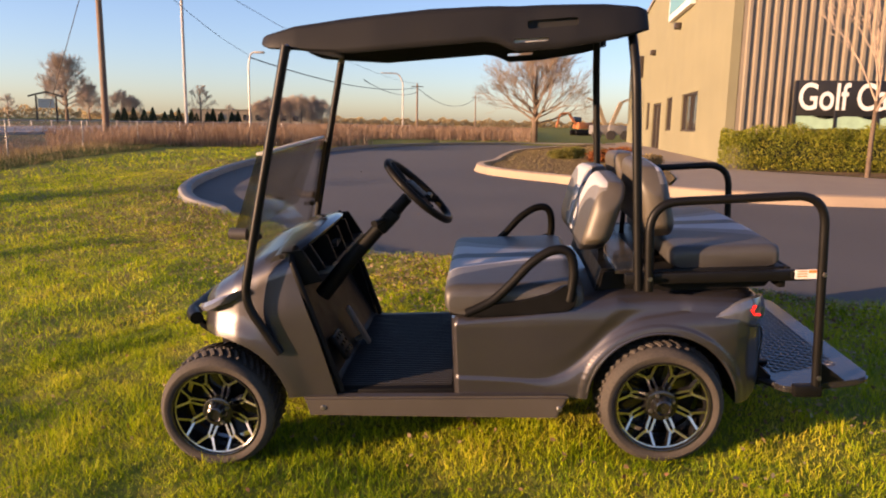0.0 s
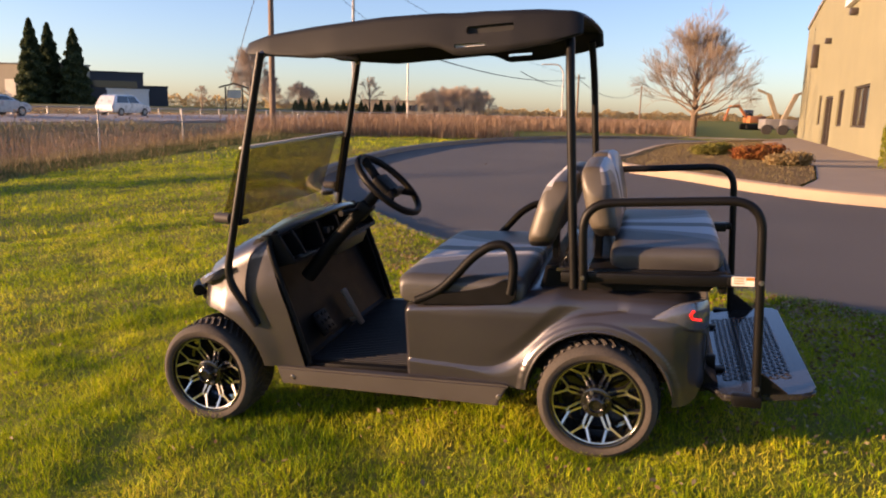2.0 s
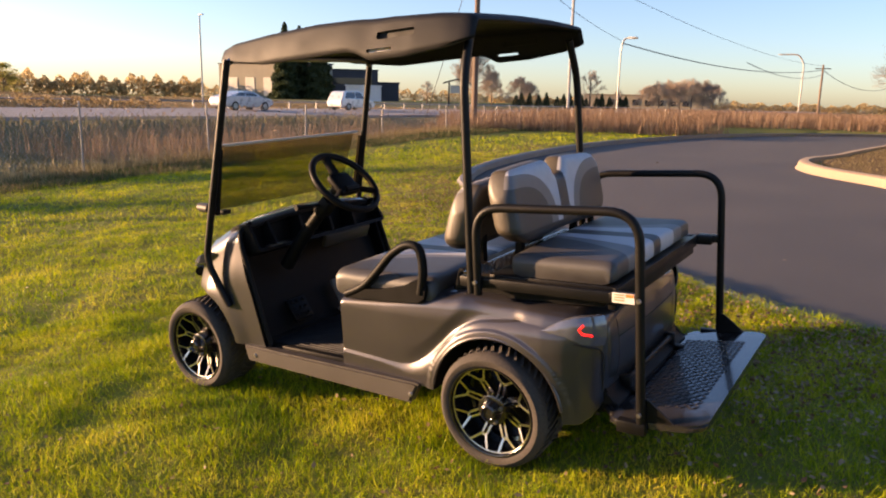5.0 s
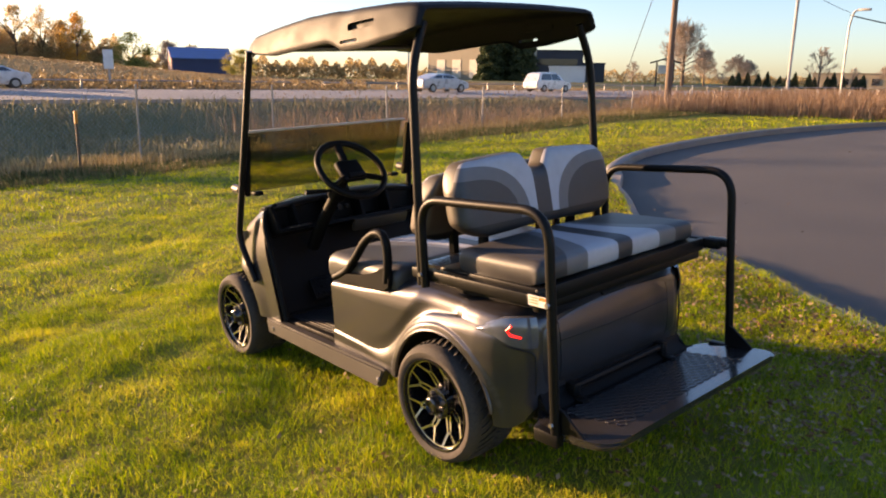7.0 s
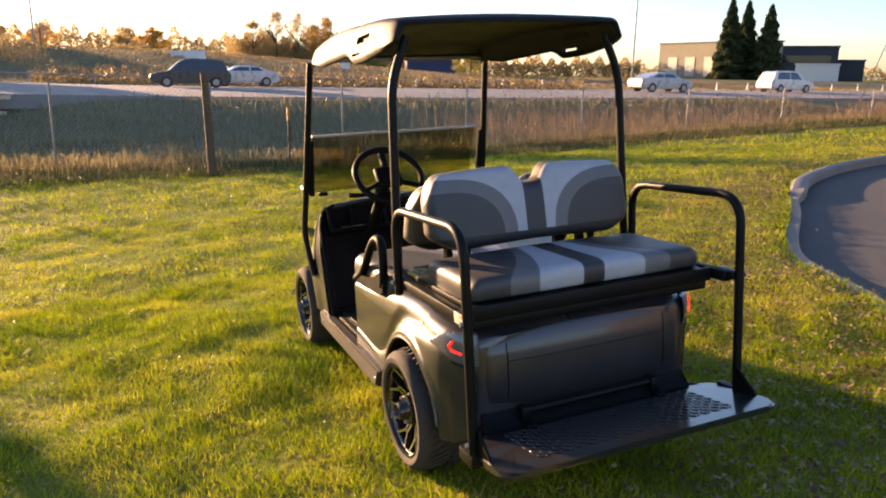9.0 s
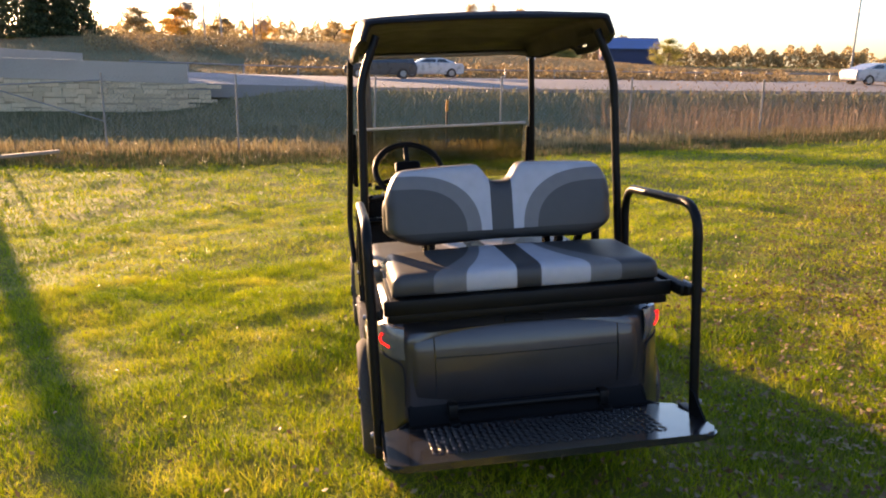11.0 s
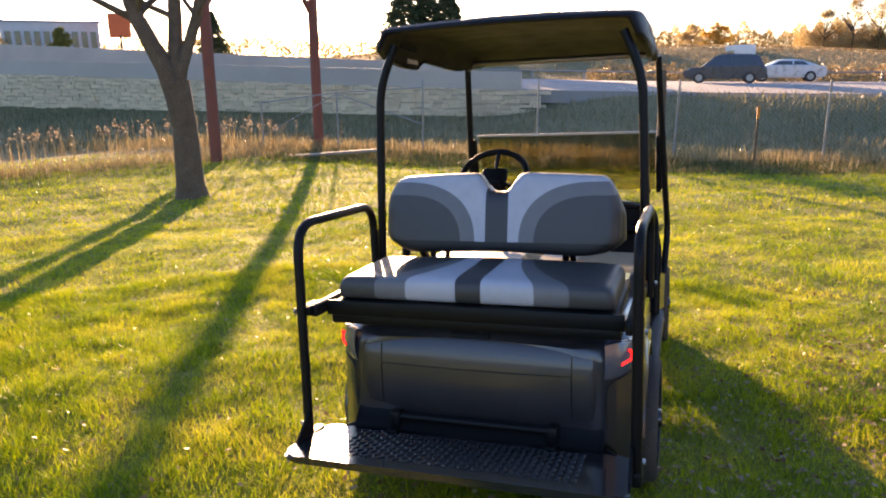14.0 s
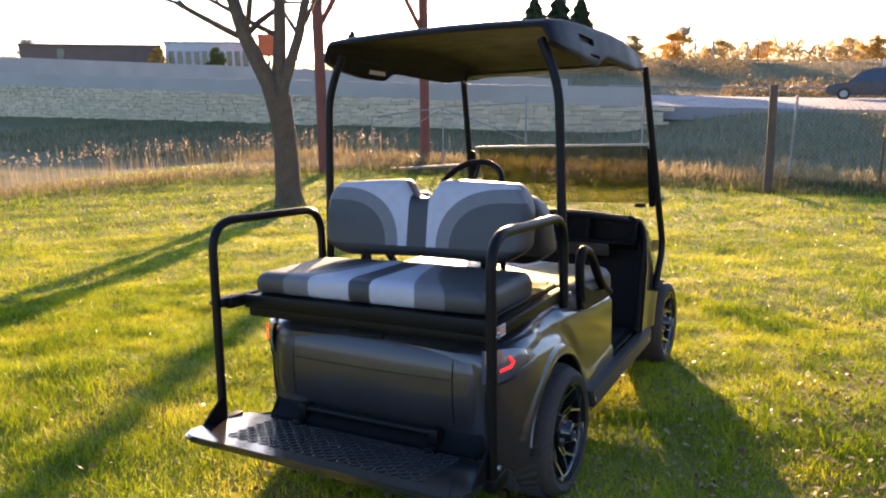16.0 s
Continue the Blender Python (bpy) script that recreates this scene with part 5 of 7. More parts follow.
def bare_tree(m, height, label, depth=6, spread=0.6, trunk=0.22, r=0.12, limbs=5, twig=0.006, seed=1, group="", kids=(2, 3), name="bare_tree", up=0.3):
    rnd.seed(seed)
    t = thing(name, m, label, "tree", group)
    bm = bmesh.new()
    hgt = height * trunk
    tube(bm, [(0, 0, -0.15), (0.0, 0.0, 0.03), (0.01, 0.02, hgt * 0.5), (0.02, 0, hgt + 0.05)], [r * 1.5, r * 1.15, r, r * 0.9], 10)
    part("trunk", bm, BARK, t, sharp=80)
    bm = bmesh.new()
    for k in range(limbs):
        a = 2 * math.pi * (k + rnd.uniform(-0.2, 0.2)) / limbs
        tilt = rnd.uniform(0.25, 0.9) * spread * 1.5
        grow(bm, Vector((0.02, 0, hgt * rnd.uniform(0.8, 1.0))), Vector((math.cos(a) * math.sin(tilt), math.sin(a) * math.sin(tilt), math.cos(tilt))), height * 0.26, r * 0.55, depth, up, spread, kids, twig)
    part("crown", bm, TWIG, t, "crown of bare brown twigs", flat=True)
    return t


def leader_tree(m, height, width, label, seed, r=0.2, limbs=26, depth=4, twig=0.006, group="", kids=(3, 4), name="bare_tree", twigs=TWIG):
    """A bare tree with a tapering leader, limbs all the way up it and a round crown of fine twigs."""
    rnd.seed(seed)
    t = thing(name, m, label, "tree", group)
    bm = bmesh.new()
    tube(bm, [(0, 0, -0.2), (0, 0, 0.05), (0.02, 0.02, height * 0.2), (-0.03, 0.04, height * 0.45), (0.02, 0.0, height * 0.6)], [r * 1.5, r * 1.15, r, r * 0.6, r * 0.15], 10)
    part("trunk", bm, BARK, t, sharp=80)
    bm = bmesh.new()
    for k in range(limbs):
        q = (k + rnd.random()) / limbs
        z = height * (0.14 + 0.30 * q)
        a = 2.4 * k + rnd.uniform(-0.4, 0.4)
        tilt = radians(70 - 58 * q + rnd.uniform(-9, 9))
        reach = width * 0.5 * (0.36 - 0.05 * q) * rnd.uniform(0.88, 1.12)
        grow(bm, Vector((0, 0, z)), Vector((math.cos(a) * math.sin(tilt), math.sin(a) * math.sin(tilt), math.cos(tilt))), reach, r * (0.42 - 0.25 * q), depth, 0.22, 0.5, kids, twig)
    part("crown", bm, twigs, t, "crown of bare brown twigs", flat=True)
    return t


def at_ground(x, y, rz=0, s=1.0, dz=0.0):
    return Matrix.Translation((x, y, float(ground_z(x, y)) - 0.03 + dz)) @ pose(0, 0, 0, 0, 0, rz) @ Matrix.Diagonal((s, s, s, 1))


def leaf_quads(centres, size, seed=0, flat=0.0):
    """Small bent leaves about the given centres, as vertices and triangles."""
    g = np.random.RandomState(seed)
    n = len(centres)
    a = g.normal(size=(n, 3)) * (1, 1, 1 - flat)
    a /= np.linalg.norm(a, axis=1)[:, None]
    b = np.cross(a, g.normal(size=(n, 3)) * (1 - flat, 1 - flat, 1) + (0, 0, flat))
    b /= np.linalg.norm(b, axis=1)[:, None]
    s = size * g.uniform(0.6, 1.4, (n, 1))
    v = np.stack([centres - a * s, centres + b * s * 0.55, centres + a * s, centres - b * s * 0.55], 1).reshape(-1, 3)
    f = np.arange(4 * n).reshape(-1, 4)
    return v, f


def blob_cloud(n, blobs, seed=0, shell=0.5):
    """n points in a union of flattened balls (x, y, z, rx, rz)."""
    g = np.random.RandomState(seed)
    bl = np.array(blobs, float)
    w = bl[:, 3] ** 2
    i = g.choice(len(bl), n, p=w / w.sum())
    d = g.normal(size=(n, 3))
    d /= np.linalg.norm(d, axis=1)[:, None]
    r = g.uniform(shell, 1.0, (n, 1)) ** 0.6
    r *= 1 + 0.18 * np.sin(d[:, :1] * 7 + i[:, None]) * np.cos(d[:, 1:2] * 9)
    return bl[i, :3] + d * r * np.stack([bl[i, 3], bl[i, 3], bl[i, 4]], 1)


LEAF_BROWN = leafy("brown_autumn_leaves", [(0.30, 0.21, 0.10), (0.44, 0.32, 0.15), (0.54, 0.42, 0.21)], 0.6, 0.4)
LEAF_ORANGE = leafy("orange_autumn_leaves", [(0.42, 0.22, 0.05), (0.64, 0.34, 0.06), (0.70, 0.44, 0.11)], 0.55, 0.4)
LEAF_GREEN = leafy("olive_leaves", [(0.16, 0.16, 0.04), (0.28, 0.26, 0.065), (0.36, 0.31, 0.09)], 0.6, 0.4)
LEAF_HEDGE = leafy("hedge_leaves", [(0.14, 0.17, 0.02), (0.24, 0.25, 0.03), (0.36, 0.33, 0.05)], 0.45, 2.0)
LEAF_RED = leafy("rust_red_leaves", [(0.16, 0.05, 0.02), (0.30, 0.10, 0.03), (0.36, 0.17, 0.05)], 0.3, 2.0)
NEEDLE = leafy("spruce_needles", [(0.035, 0.052, 0.026), (0.06, 0.08, 0.038), (0.09, 0.11, 0.05)], 0.3, 1.0)


def leaf_tree(m, height, width, material, label, seed, name="tree", n=1500, size=0.16, group=""):
    rnd.seed(seed)
    t = thing(name, m, label, "tree", group)
    bm = bmesh.new()
    tube(bm, [(0, 0, -0.2), (0, 0, height * 0.3), (0.05 * height * 0.3, 0, height * 0.7)], [height * 0.018, height * 0.013, height * 0.005], 7)
    for k in range(7):
        a = rnd.uniform(0, 6.28)
        z = height * rnd.uniform(0.2, 0.55)
        tube(bm, [(0, 0, z), (math.cos(a) * width * 0.25, math.sin(a) * width * 0.25, z + height * 0.18), (math.cos(a) * width * 0.4, math.sin(a) * width * 0.4, z + height * 0.32)], [height * 0.012, height * 0.008, height * 0.003], 4)
    part("trunk", bm, BARK, t)
    bl = []
    for k in range(34):
        a, q = rnd.uniform(0, 6.28), rnd.random() ** 1.1
        rr = width * 0.46 * math.sqrt(rnd.random()) * math.sqrt(max(0.05, 1 - (1.9 * q - 0.75) ** 2))
        bl.append((rr * math.cos(a), rr * math.sin(a), height * (0.10 + 0.82 * q), width * rnd.uniform(0.11, 0.22), height * rnd.uniform(0.07, 0.15)))
    v, f = leaf_quads(blob_cloud(n, bl, seed, 0.0), size, seed)
    mesh_from("crown", v, f, material, t, "crown of small leaves")
    return t


# broad bare tree past the lot
leader_tree(at_ground(*polar(0, 0, -3.3, 46)), 7.6, 8.4, "broad bare tree with a dense round crown of brown twigs", 11, 0.17, 34, 4, 0.006)
# young tree before the hedge
young = bare_tree(at_ground(7.75, 15.6, 0, 1, 0.1), 3.6, "slim young bare tree with a pale trunk", 4, 0.5, 0.42, 0.045, 5, 0.004, 5)
young.children[0].data.materials[0] = mat("pale_bark", (0.36, 0.27, 0.2), 0.85, 0, (0.3, 0.22, 0.16), 8, 60)

# forked tree at the lawn's edge
rnd.seed(21)
ft = thing("forked_tree", at_ground(-7.1, -4.15), "bare forked tree with rough dark trunk on the lawn", "tree")
lf, fw = Vector((0.656, -0.755, 0)), Vector((-0.755, -0.656, 0))
bm = bmesh.new()
tube(bm, [(0, 0, -0.2), (0, 0, 0.02), (0.02, 0.0, 0.25), tuple(lf * 0.02 + Vector((0, 0, 1.2))), tuple(lf * 0.1 + Vector((0, 0, 1.95)))], [0.36, 0.29, 0.235, 0.20, 0.22], 14)
part("trunk", bm, BARK, ft, "rough dark trunk", sharp=80)
fork = lf * 0.1 + Vector((0, 0, 1.8))
for off, reach, r0 in (((0.55, 0.0), 2.3, 0.15), ((-0.10, 0.1), 2.6, 0.13), ((-0.45, -0.1), 2.2, 0.10)):
    bm = bmesh.new()
    a = fork + lf * off[0] * 0.25 + fw * off[1] * 0.3 + Vector((0, 0, 0.35))
    b = fork + lf * off[0] * 0.9 + fw * off[1] + Vector((0, 0, 1.15))
    c = fork + lf * (off[0] * 1.45) + fw * off[1] * 2 + Vector((0, 0, reach))
    tube(bm, [fork - Vector((0, 0, 0.25)), a, b, c], [r0 * 1.05, r0, r0 * 0.85, r0 * 0.6], 10)
    for p_, k in ((b, 2), (c, 4)):
        for q in range(k):
            grow(bm, p_, Vector((rnd.gauss(0, 0.7), rnd.gauss(0, 0.7), 1)), 1.3, r0 * 0.4, 3, 0.25, 0.6, (2, 3), 0.006)
    part("limb", bm, BARK, ft, "rough bare limb", sharp=80)
bm = bmesh.new()
grow(bm, fork + lf * 0.5 + Vector((0, 0, 1.1)), lf * 1.0 + Vector((0, 0, 0.45)), 1.2, 0.06, 4, 0.2, 0.6, (2, 3), 0.006)
part("limb", bm, BARK, ft)

# hedge
hd = thing("hedge", Matrix.Translation((5.45, 18.0, 0.3)) @ pose(0, 0, 0, 0, 0, -5), "clipped rounded green hedge on a mulch bed", "hedge")
g = np.random.RandomState(3)
n = 60000
px = g.uniform(0, 7.5, n)
ang = g.uniform(-0.15, math.pi + 0.15, n)
endf = np.sqrt(np.clip(1 - np.clip(1 - px / 0.55, 0, 1) ** 2, 0.05, 1))
rad_ = g.uniform(0.72, 1.03, n) * (1 + 0.06 * np.sin(px * 3.1 + 2 * ang) + 0.05 * np.sin(px * 7.3 - 3 * ang))
py = -0.6 * np.sign(np.cos(ang)) * np.abs(np.cos(ang)) ** 0.6 * rad_ * endf
pz = (0.12 + 1.02 * np.abs(np.sin(ang)) ** 0.55 * rad_) * (0.86 + 0.14 * endf) - 0.02
v, f = leaf_quads(np.stack([px, py, np.maximum(pz, 0.03)], 1), 0.022, 3)
mesh_from("leaves", v, f, LEAF_HEDGE, hd, "dense olive-green leaves")
# added dark box inside the leaves, its colour painting the shade in the gaps
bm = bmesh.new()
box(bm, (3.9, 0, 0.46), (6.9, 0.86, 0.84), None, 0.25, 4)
part("hedge_core", bm, mat("hedge_inner_shade", (0.03, 0.035, 0.012), 1, 0, None, 5, 40), hd)

# rust-red shrub on the island, with dry clumps
for x, y, s, m_, lb, sd in ((3.2, 19.8, 0.72, LEAF_RED, "rust-red low shrub on the planted island", 4), (3.6, 17.8, 0.55, LEAF_BROWN, "brown low shrub on the planted island", 6), (2.2, 21.5, 0.6, LEAF_GREEN, "olive low shrub on the planted island", 8)):
    sh = thing("shrub", at_ground(x, y, 0, 1, 0.1), lb, "shrub")
    v, f = leaf_quads(blob_cloud(int(7000 * s), [(0, 0, 0.25 * s, 0.55 * s, 0.3 * s), (0.5 * s, 0.2, 0.3 * s, 0.5 * s, 0.3 * s), (-0.5 * s, -0.1, 0.22 * s, 0.45 * s, 0.25 * s)], sd, 0.2), 0.03, sd)
    v[:, 2] = np.maximum(v[:, 2], 0.0)
    mesh_from("leaves", v, f, m_, sh)
    bm = bmesh.new()
    rnd.seed(sd)
    for k in range(9):
        a = rnd.uniform(0, 6.28)
        tube(bm, [(0, 0, -0.05), (0.2 * math.cos(a) * s, 0.2 * math.sin(a) * s, 0.2 * s), (0.45 * math.cos(a) * s, 0.4 * math.sin(a) * s, 0.4 * s)], 0.008, 4)
    part("stems", bm, BARK, sh)


# ---- chain-link fence ----
def fence_x(y):
    return -14.5


fence = thing("chain_link_fence", Matrix(), "grey chain-link fence with steel posts, weeds grown through it", "fence")
posts = [-2.65, 0.3, 3.5, 6.62, 9.96, 13.57, 17.3, 21.17, 25.3] + [29.45 + 4.15 * k for k in range(8)]
wv, wf = [], []
for k, y in enumerate(posts):
    x = fence_x(y)
    z = float(ground_z(x, y))
    rnd.seed(k)
    ln_ = rnd.gauss(0, 0.02)
    bm = bmesh.new()
    tube(bm, [(x, y, z - 0.2), (x + ln_, y + ln_, 1.26)], 0.024, 8)
    tube(bm, [(x + ln_, y + ln_, 1.26), (x + ln_, y + ln_, 1.30)], [0.030, 0.010], 8)
    part("post", bm, GREY_ZN, fence)
    if k + 1 < len(posts):
        y2 = posts[k + 1]
        x2 = fence_x(y2)
        z2 = float(ground_z(x2, y2))
        L, Ht = y2 - y, 1.38
        step_ = 0.105
        for sgn in (1, -1):
            s0 = -Ht
            while s0 < L:
                a0, a1 = max(s0, 0), min(s0 + Ht, L)
                if a1 > a0:
                    q0, q1 = (a0 - s0) / Ht, (a1 - s0) / Ht
                    if sgn < 0:
                        q0, q1 = 1 - q0, 1 - q1
                    A = np.array([x + (x2 - x) * a0 / L, y + (y2 - y) * a0 / L, 1.22 - Ht + q0 * Ht])
                    B = np.array([x + (x2 - x) * a1 / L, y + (y2 - y) * a1 / L, 1.22 - Ht + q1 * Ht])
                    i = len(wv)
                    wd = np.array([0, 0, 0.0034])
                    wv += [A - wd, B - wd, B + wd, A + wd]
                    wf.append([i, i + 1, i + 2, i + 3])
                s0 += step_
mw = mesh_from("chain_link", np.array(wv), np.array(wf), GREY_ZN, fence, "woven wire mesh")
tagged(mw, kind="stuff")
# braced end of the fence
bm = bmesh.new()
tube(bm, [(-14.5, -2.65, 1.12), (-14.5, -5.05, 0.98), (-14.5, -7.35, 0.70)], 0.018, 6)
tube(bm, [(-14.5, -2.65, 0.2), (-14.5, -5.05, 0.95)], 0.015, 6)
tube(bm, [(-14.5, -5.05, 0.95), (-14.5, -7.35, -0.2)], 0.015, 6)
part("brace", bm, GREY_ZN, fence)
for y, z in ((-5.05, 1.0), (-7.35, 0.75)):
    bm = bmesh.new()
    tube(bm, [(-14.5, y, -0.9), (-14.5, y, z)], 0.024, 8)
    part("post", bm, GREY_ZN, fence)

WOODP = mat("weathered_dark_timber", (0.15, 0.105, 0.07), 0.9, 0, (0.08, 0.057, 0.04), 6, 50, 0.5, 0.6, 0.01)
tp = thing("timber_post", at_ground(-12.4, 3.28), "weathered dark timber post in the lawn", "post")
bm = bmesh.new()
tube(bm, [(0, 0.01, -0.2), (-0.01, -0.01, 1.0), (-0.02, -0.04, 2.02)], [0.085, 0.08, 0.072], 10)
part("shaft", bm, WOODP, tp)
mk = thing("marker_post", at_ground(-14.0, 5.2), "thin marker post with an orange top", "post")
bm = bmesh.new()
box(bm, (0, 0, 0.45), (0.05, 0.05, 1.1))
part("shaft", bm, WOODP, mk)
bm = bmesh.new()
box(bm, (0.005, 0, 1.12), (0.06, 0.06, 0.26))
part("top", bm, mat("orange_plastic", (0.7, 0.25, 0.03), 0.6, 0, None, 9, 80), mk)

# ---- billboard on two red-brown posts ----
REDP = mat("red_brown_painted_post", (0.23, 0.075, 0.05), 0.8, 0, (0.15, 0.05, 0.036), 3, 40, 0.5, 0.3)
bb = thing("billboard", Matrix(), "billboard on two tall red-brown posts", "billboard")
PA, PB = Vector((-11.4, -6.7, 0)), Vector((-15.0, -5.9, 0))
for P_ in (PA, PB):
    z = float(ground_z(P_.x, P_.y))
    bm = bmesh.new()
    tube(bm, [(P_.x, P_.y, z - 0.3), (P_.x, P_.y, 6.6)], [0.135, 0.125], 10)
    part("post", bm, REDP, bb)
dAB = (PB - PA).normalized()
bm = bmesh.new()
bmx = Matrix.Translation(PA.lerp(PB, 0.5) + Vector((0, 0, 5.3))) @ pose(0, 0, 0, 0, 0, math.degrees(math.atan2(dAB.y, dAB.x)))
box(bm, bmx.translation + Vector((0.05, 0.2, 0)), (4.6, 0.12, 2.6), pose(0, 0, 0, 0, 0, math.degrees(math.atan2(dAB.y, dAB.x))), 0.01)
part("panel", bm, mat("grey_ribbed_board", (0.25, 0.2, 0.18), 0.7, 0, None, 4, 40), bb)
bm = bmesh.new()
tube(bm, [PB + Vector((0, 0, 2.9)), PB - dAB * 0.9 + Vector((0, 0, 4.1))], 0.07, 6)
part("brace", bm, REDP, bb)
bm = bmesh.new()
tube(bm, [PA + Vector((0, 0, 2.9)), PA + dAB * 0.9 + Vector((0, 0, 4.1))], 0.07, 6)
part("brace", bm, REDP, bb)
lg = thing("fallen_plank", at_ground(-12.9, -4.4, 104), "pale weathered plank lying in the weeds", "plank")
bm = bmesh.new()
box(bm, (0, 0, 0.12), (2.4, 0.18, 0.06), pose(0, 0, 0, 0, -4, 0), 0.01)
part("board", bm, mat("pale_timber", (0.4, 0.33, 0.25), 0.9, 0, None, 6, 60), lg)

# ---- highway ----
HWY = mat("pale_highway_concrete", (0.30, 0.28, 0.27), 0.9, 0, (0.22, 0.205, 0.2), 0.15, 30, 0.4, 0.2)
PARA = mat("grey_parapet_concrete", (0.46, 0.40, 0.33), 0.9, 0, (0.36, 0.31, 0.255), 0.3, 20, 0.4, 0.2)
ys = np.concatenate([np.arange(-160, 20, 4.0), np.arange(20, 600, 30.0)])
bm = bmesh.new()
loft(bm, [[(-32.2, y, float(road_z(y))), (-42.0, y, float(road_z(y)) + 0.15), (-54, y, float(road_z(y))), (-54, y, float(road_z(y)) - 0.6), (-32.2, y, float(road_z(y)) - 0.6)] for y in ys], True, True)
tagged(finish(bm, "highway", HWY), "pale concrete highway on a low bank", "road", kind="structure")
bm = bmesh.new()
loft(bm, [[(-32.3, y, float(road_z(y)) - 0.05), (-32.05, y, float(road_z(y)) - 0.05), (-32.12, y, float(road_z(y)) + 0.84), (-32.3, y, float(road_z(y)) + 0.84)] for y in np.arange(-160, -2, 4.0)], True, True)
tagged(finish(bm, "parapet", PARA), "grey concrete parapet along the highway ramp", "parapet", kind="structure")
bm = bmesh.new()
loft(bm, [[(-50.2, y, float(road_z(y)) - 0.1), (-50.0, y, float(road_z(y)) - 0.1), (-50.05, y, 1.15 - 0.048 * y), (-50.2, y, 1.15 - 0.048 * y)] for y in np.arange(-170, -13, 4.0)], True, True)
tagged(finish(bm, "far_parapet", PARA), "grey concrete parapet of the rising far lanes", "parapet", kind="structure")
bm = bmesh.new()
for y in np.arange(-12, 300, 4.0):
    z = float(road_z(y))
    box(bm, (-54.3, y, z + 0.35), (0.12, 0.12, 0.75))
tube(bm, [(-54.2, y, float(road_z(y)) + 0.62) for y in np.arange(-12, 300, 12.0)], 0.05, 4, ry=0.14, up=(1, 0, 0))
tagged(finish(bm, "guard_rail", GREY_ZN), "galvanised guard rail beside the highway", "guard rail", kind="structure")
# stone-faced retaining wall
STONE = mat("limestone_blocks", (0.70, 0.56, 0.37), 0.9, 0, (0.54, 0.42, 0.27), 1.2, 14, 0.5, 0.5, 0.03, random_v=0.14, island=True)
bm = bmesh.new()
loft(bm, [[(-32.3, y, -1.6), (-31.98, y, -1.6), (-31.98, y, float(road_z(y)) - 0.02), (-32.3, y, float(road_z(y)) - 0.02)] for y in np.arange(-160, -1, 4.0)], True, True)
rw = tagged(finish(bm, "retaining_wall", mat("sandy_mortar", (0.46, 0.37, 0.25), 0.95, 0, None, 3, 30)), "rough limestone retaining wall below the highway", "wall", kind="structure")
g = np.random.RandomState(5)
V, F = [], []
cube = np.array([(x, y, z) for x in (0, 1) for y in (0, 1) for z in (0, 1)], float)
cf = np.array([(0, 1, 3, 2), (4, 6, 7, 5), (0, 4, 5, 1), (2, 3, 7, 6), (0, 2, 6, 4), (1, 5, 7, 3)])
for row in range(21):
    y = -95.0
    zb = -1.5 + row * 0.22
    while y < -3:
        wdt, hgt = g.uniform(0.18, 0.75), g.uniform(0.15, 0.24)
        top = float(road_z(y)) - 0.03
        if zb < top:
            c = cube * (0.03 + g.uniform(0, 0.10), wdt - 0.02, min(hgt, top - zb)) + (-31.98, y, min(zb + g.uniform(-0.05, 0.05), top - 0.05))
            F.append(cf + len(V) * 8)
            V.append(c)
        y += wdt
st_ = mesh_from("stone_block", np.vstack(V), np.vstack(F), STONE, rw, "rough pale limestone blocks")
tagged(st_, kind="stuff")


# ---- poles and wires ----
CABLE = mat("black_cable", (0.02, 0.02, 0.02), 0.7, 0, None, 5, 50)
POLEW = mat("weathered_utility_pole", (0.20, 0.14, 0.10), 0.9, 0, (0.13, 0.09, 0.065), 2, 30, 0.5, 0.4, 0.01)


def utility_pole(x, y, h, label, r=0.16):
    t = thing("utility_pole", at_ground(x, y), label, "utility pole", "utility poles along the road")
    bm = bmesh.new()
    tube(bm, [(0, 0, -0.3), (0, 0, h)], [r, r * 0.7], 10)
    part("shaft", bm, POLEW, t)
    bm = bmesh.new()
    box(bm, (0, 0, h - 0.5), (1.9, 0.1, 0.12), pose(0, 0, 0, 0, 0, 25))
    part("crossarm", bm, POLEW, t)
    return t


UP = (-17.0, 31.6)
utility_pole(*UP, 10.5, "tall weathered timber utility pole behind the fence")
F1, F2 = polar(0, 0, 5.8, 110), polar(0, 0, 1.3, 160)
utility_pole(*F1, 6.9, "far timber utility pole")
utility_pole(*F2, 7.2, "far timber utility pole")
LP = mat("pale_lamp_post_metal", (0.36, 0.35, 0.33), 0.5, 0.3, None, 4, 40)


def street_lamp(x, y, h, arm, rz, label, r=0.09):
    t = thing("street_lamp", at_ground(x, y, rz), label, "street lamp", "street lamps along the highway")
    bm = bmesh.new()
    if arm:
        tube(bm, fillet([(0, 0, -0.3), (0, 0, h * 0.86), (arm * 0.25, 0, h), (arm, 0, h * 1.0)], arm * 0.4, 6), r, 8)
    else:
        tube(bm, [(0, 0, -0.3), (0, 0, h)], [r, r * 0.6], 8)
    part("shaft", bm, LP, t)
    bm = bmesh.new()
    box(bm, (max(arm, 0.3), 0, h), (0.7, 0.25, 0.14), None, 0.04)
    part("lamp_head", bm, LP, t)
    return t


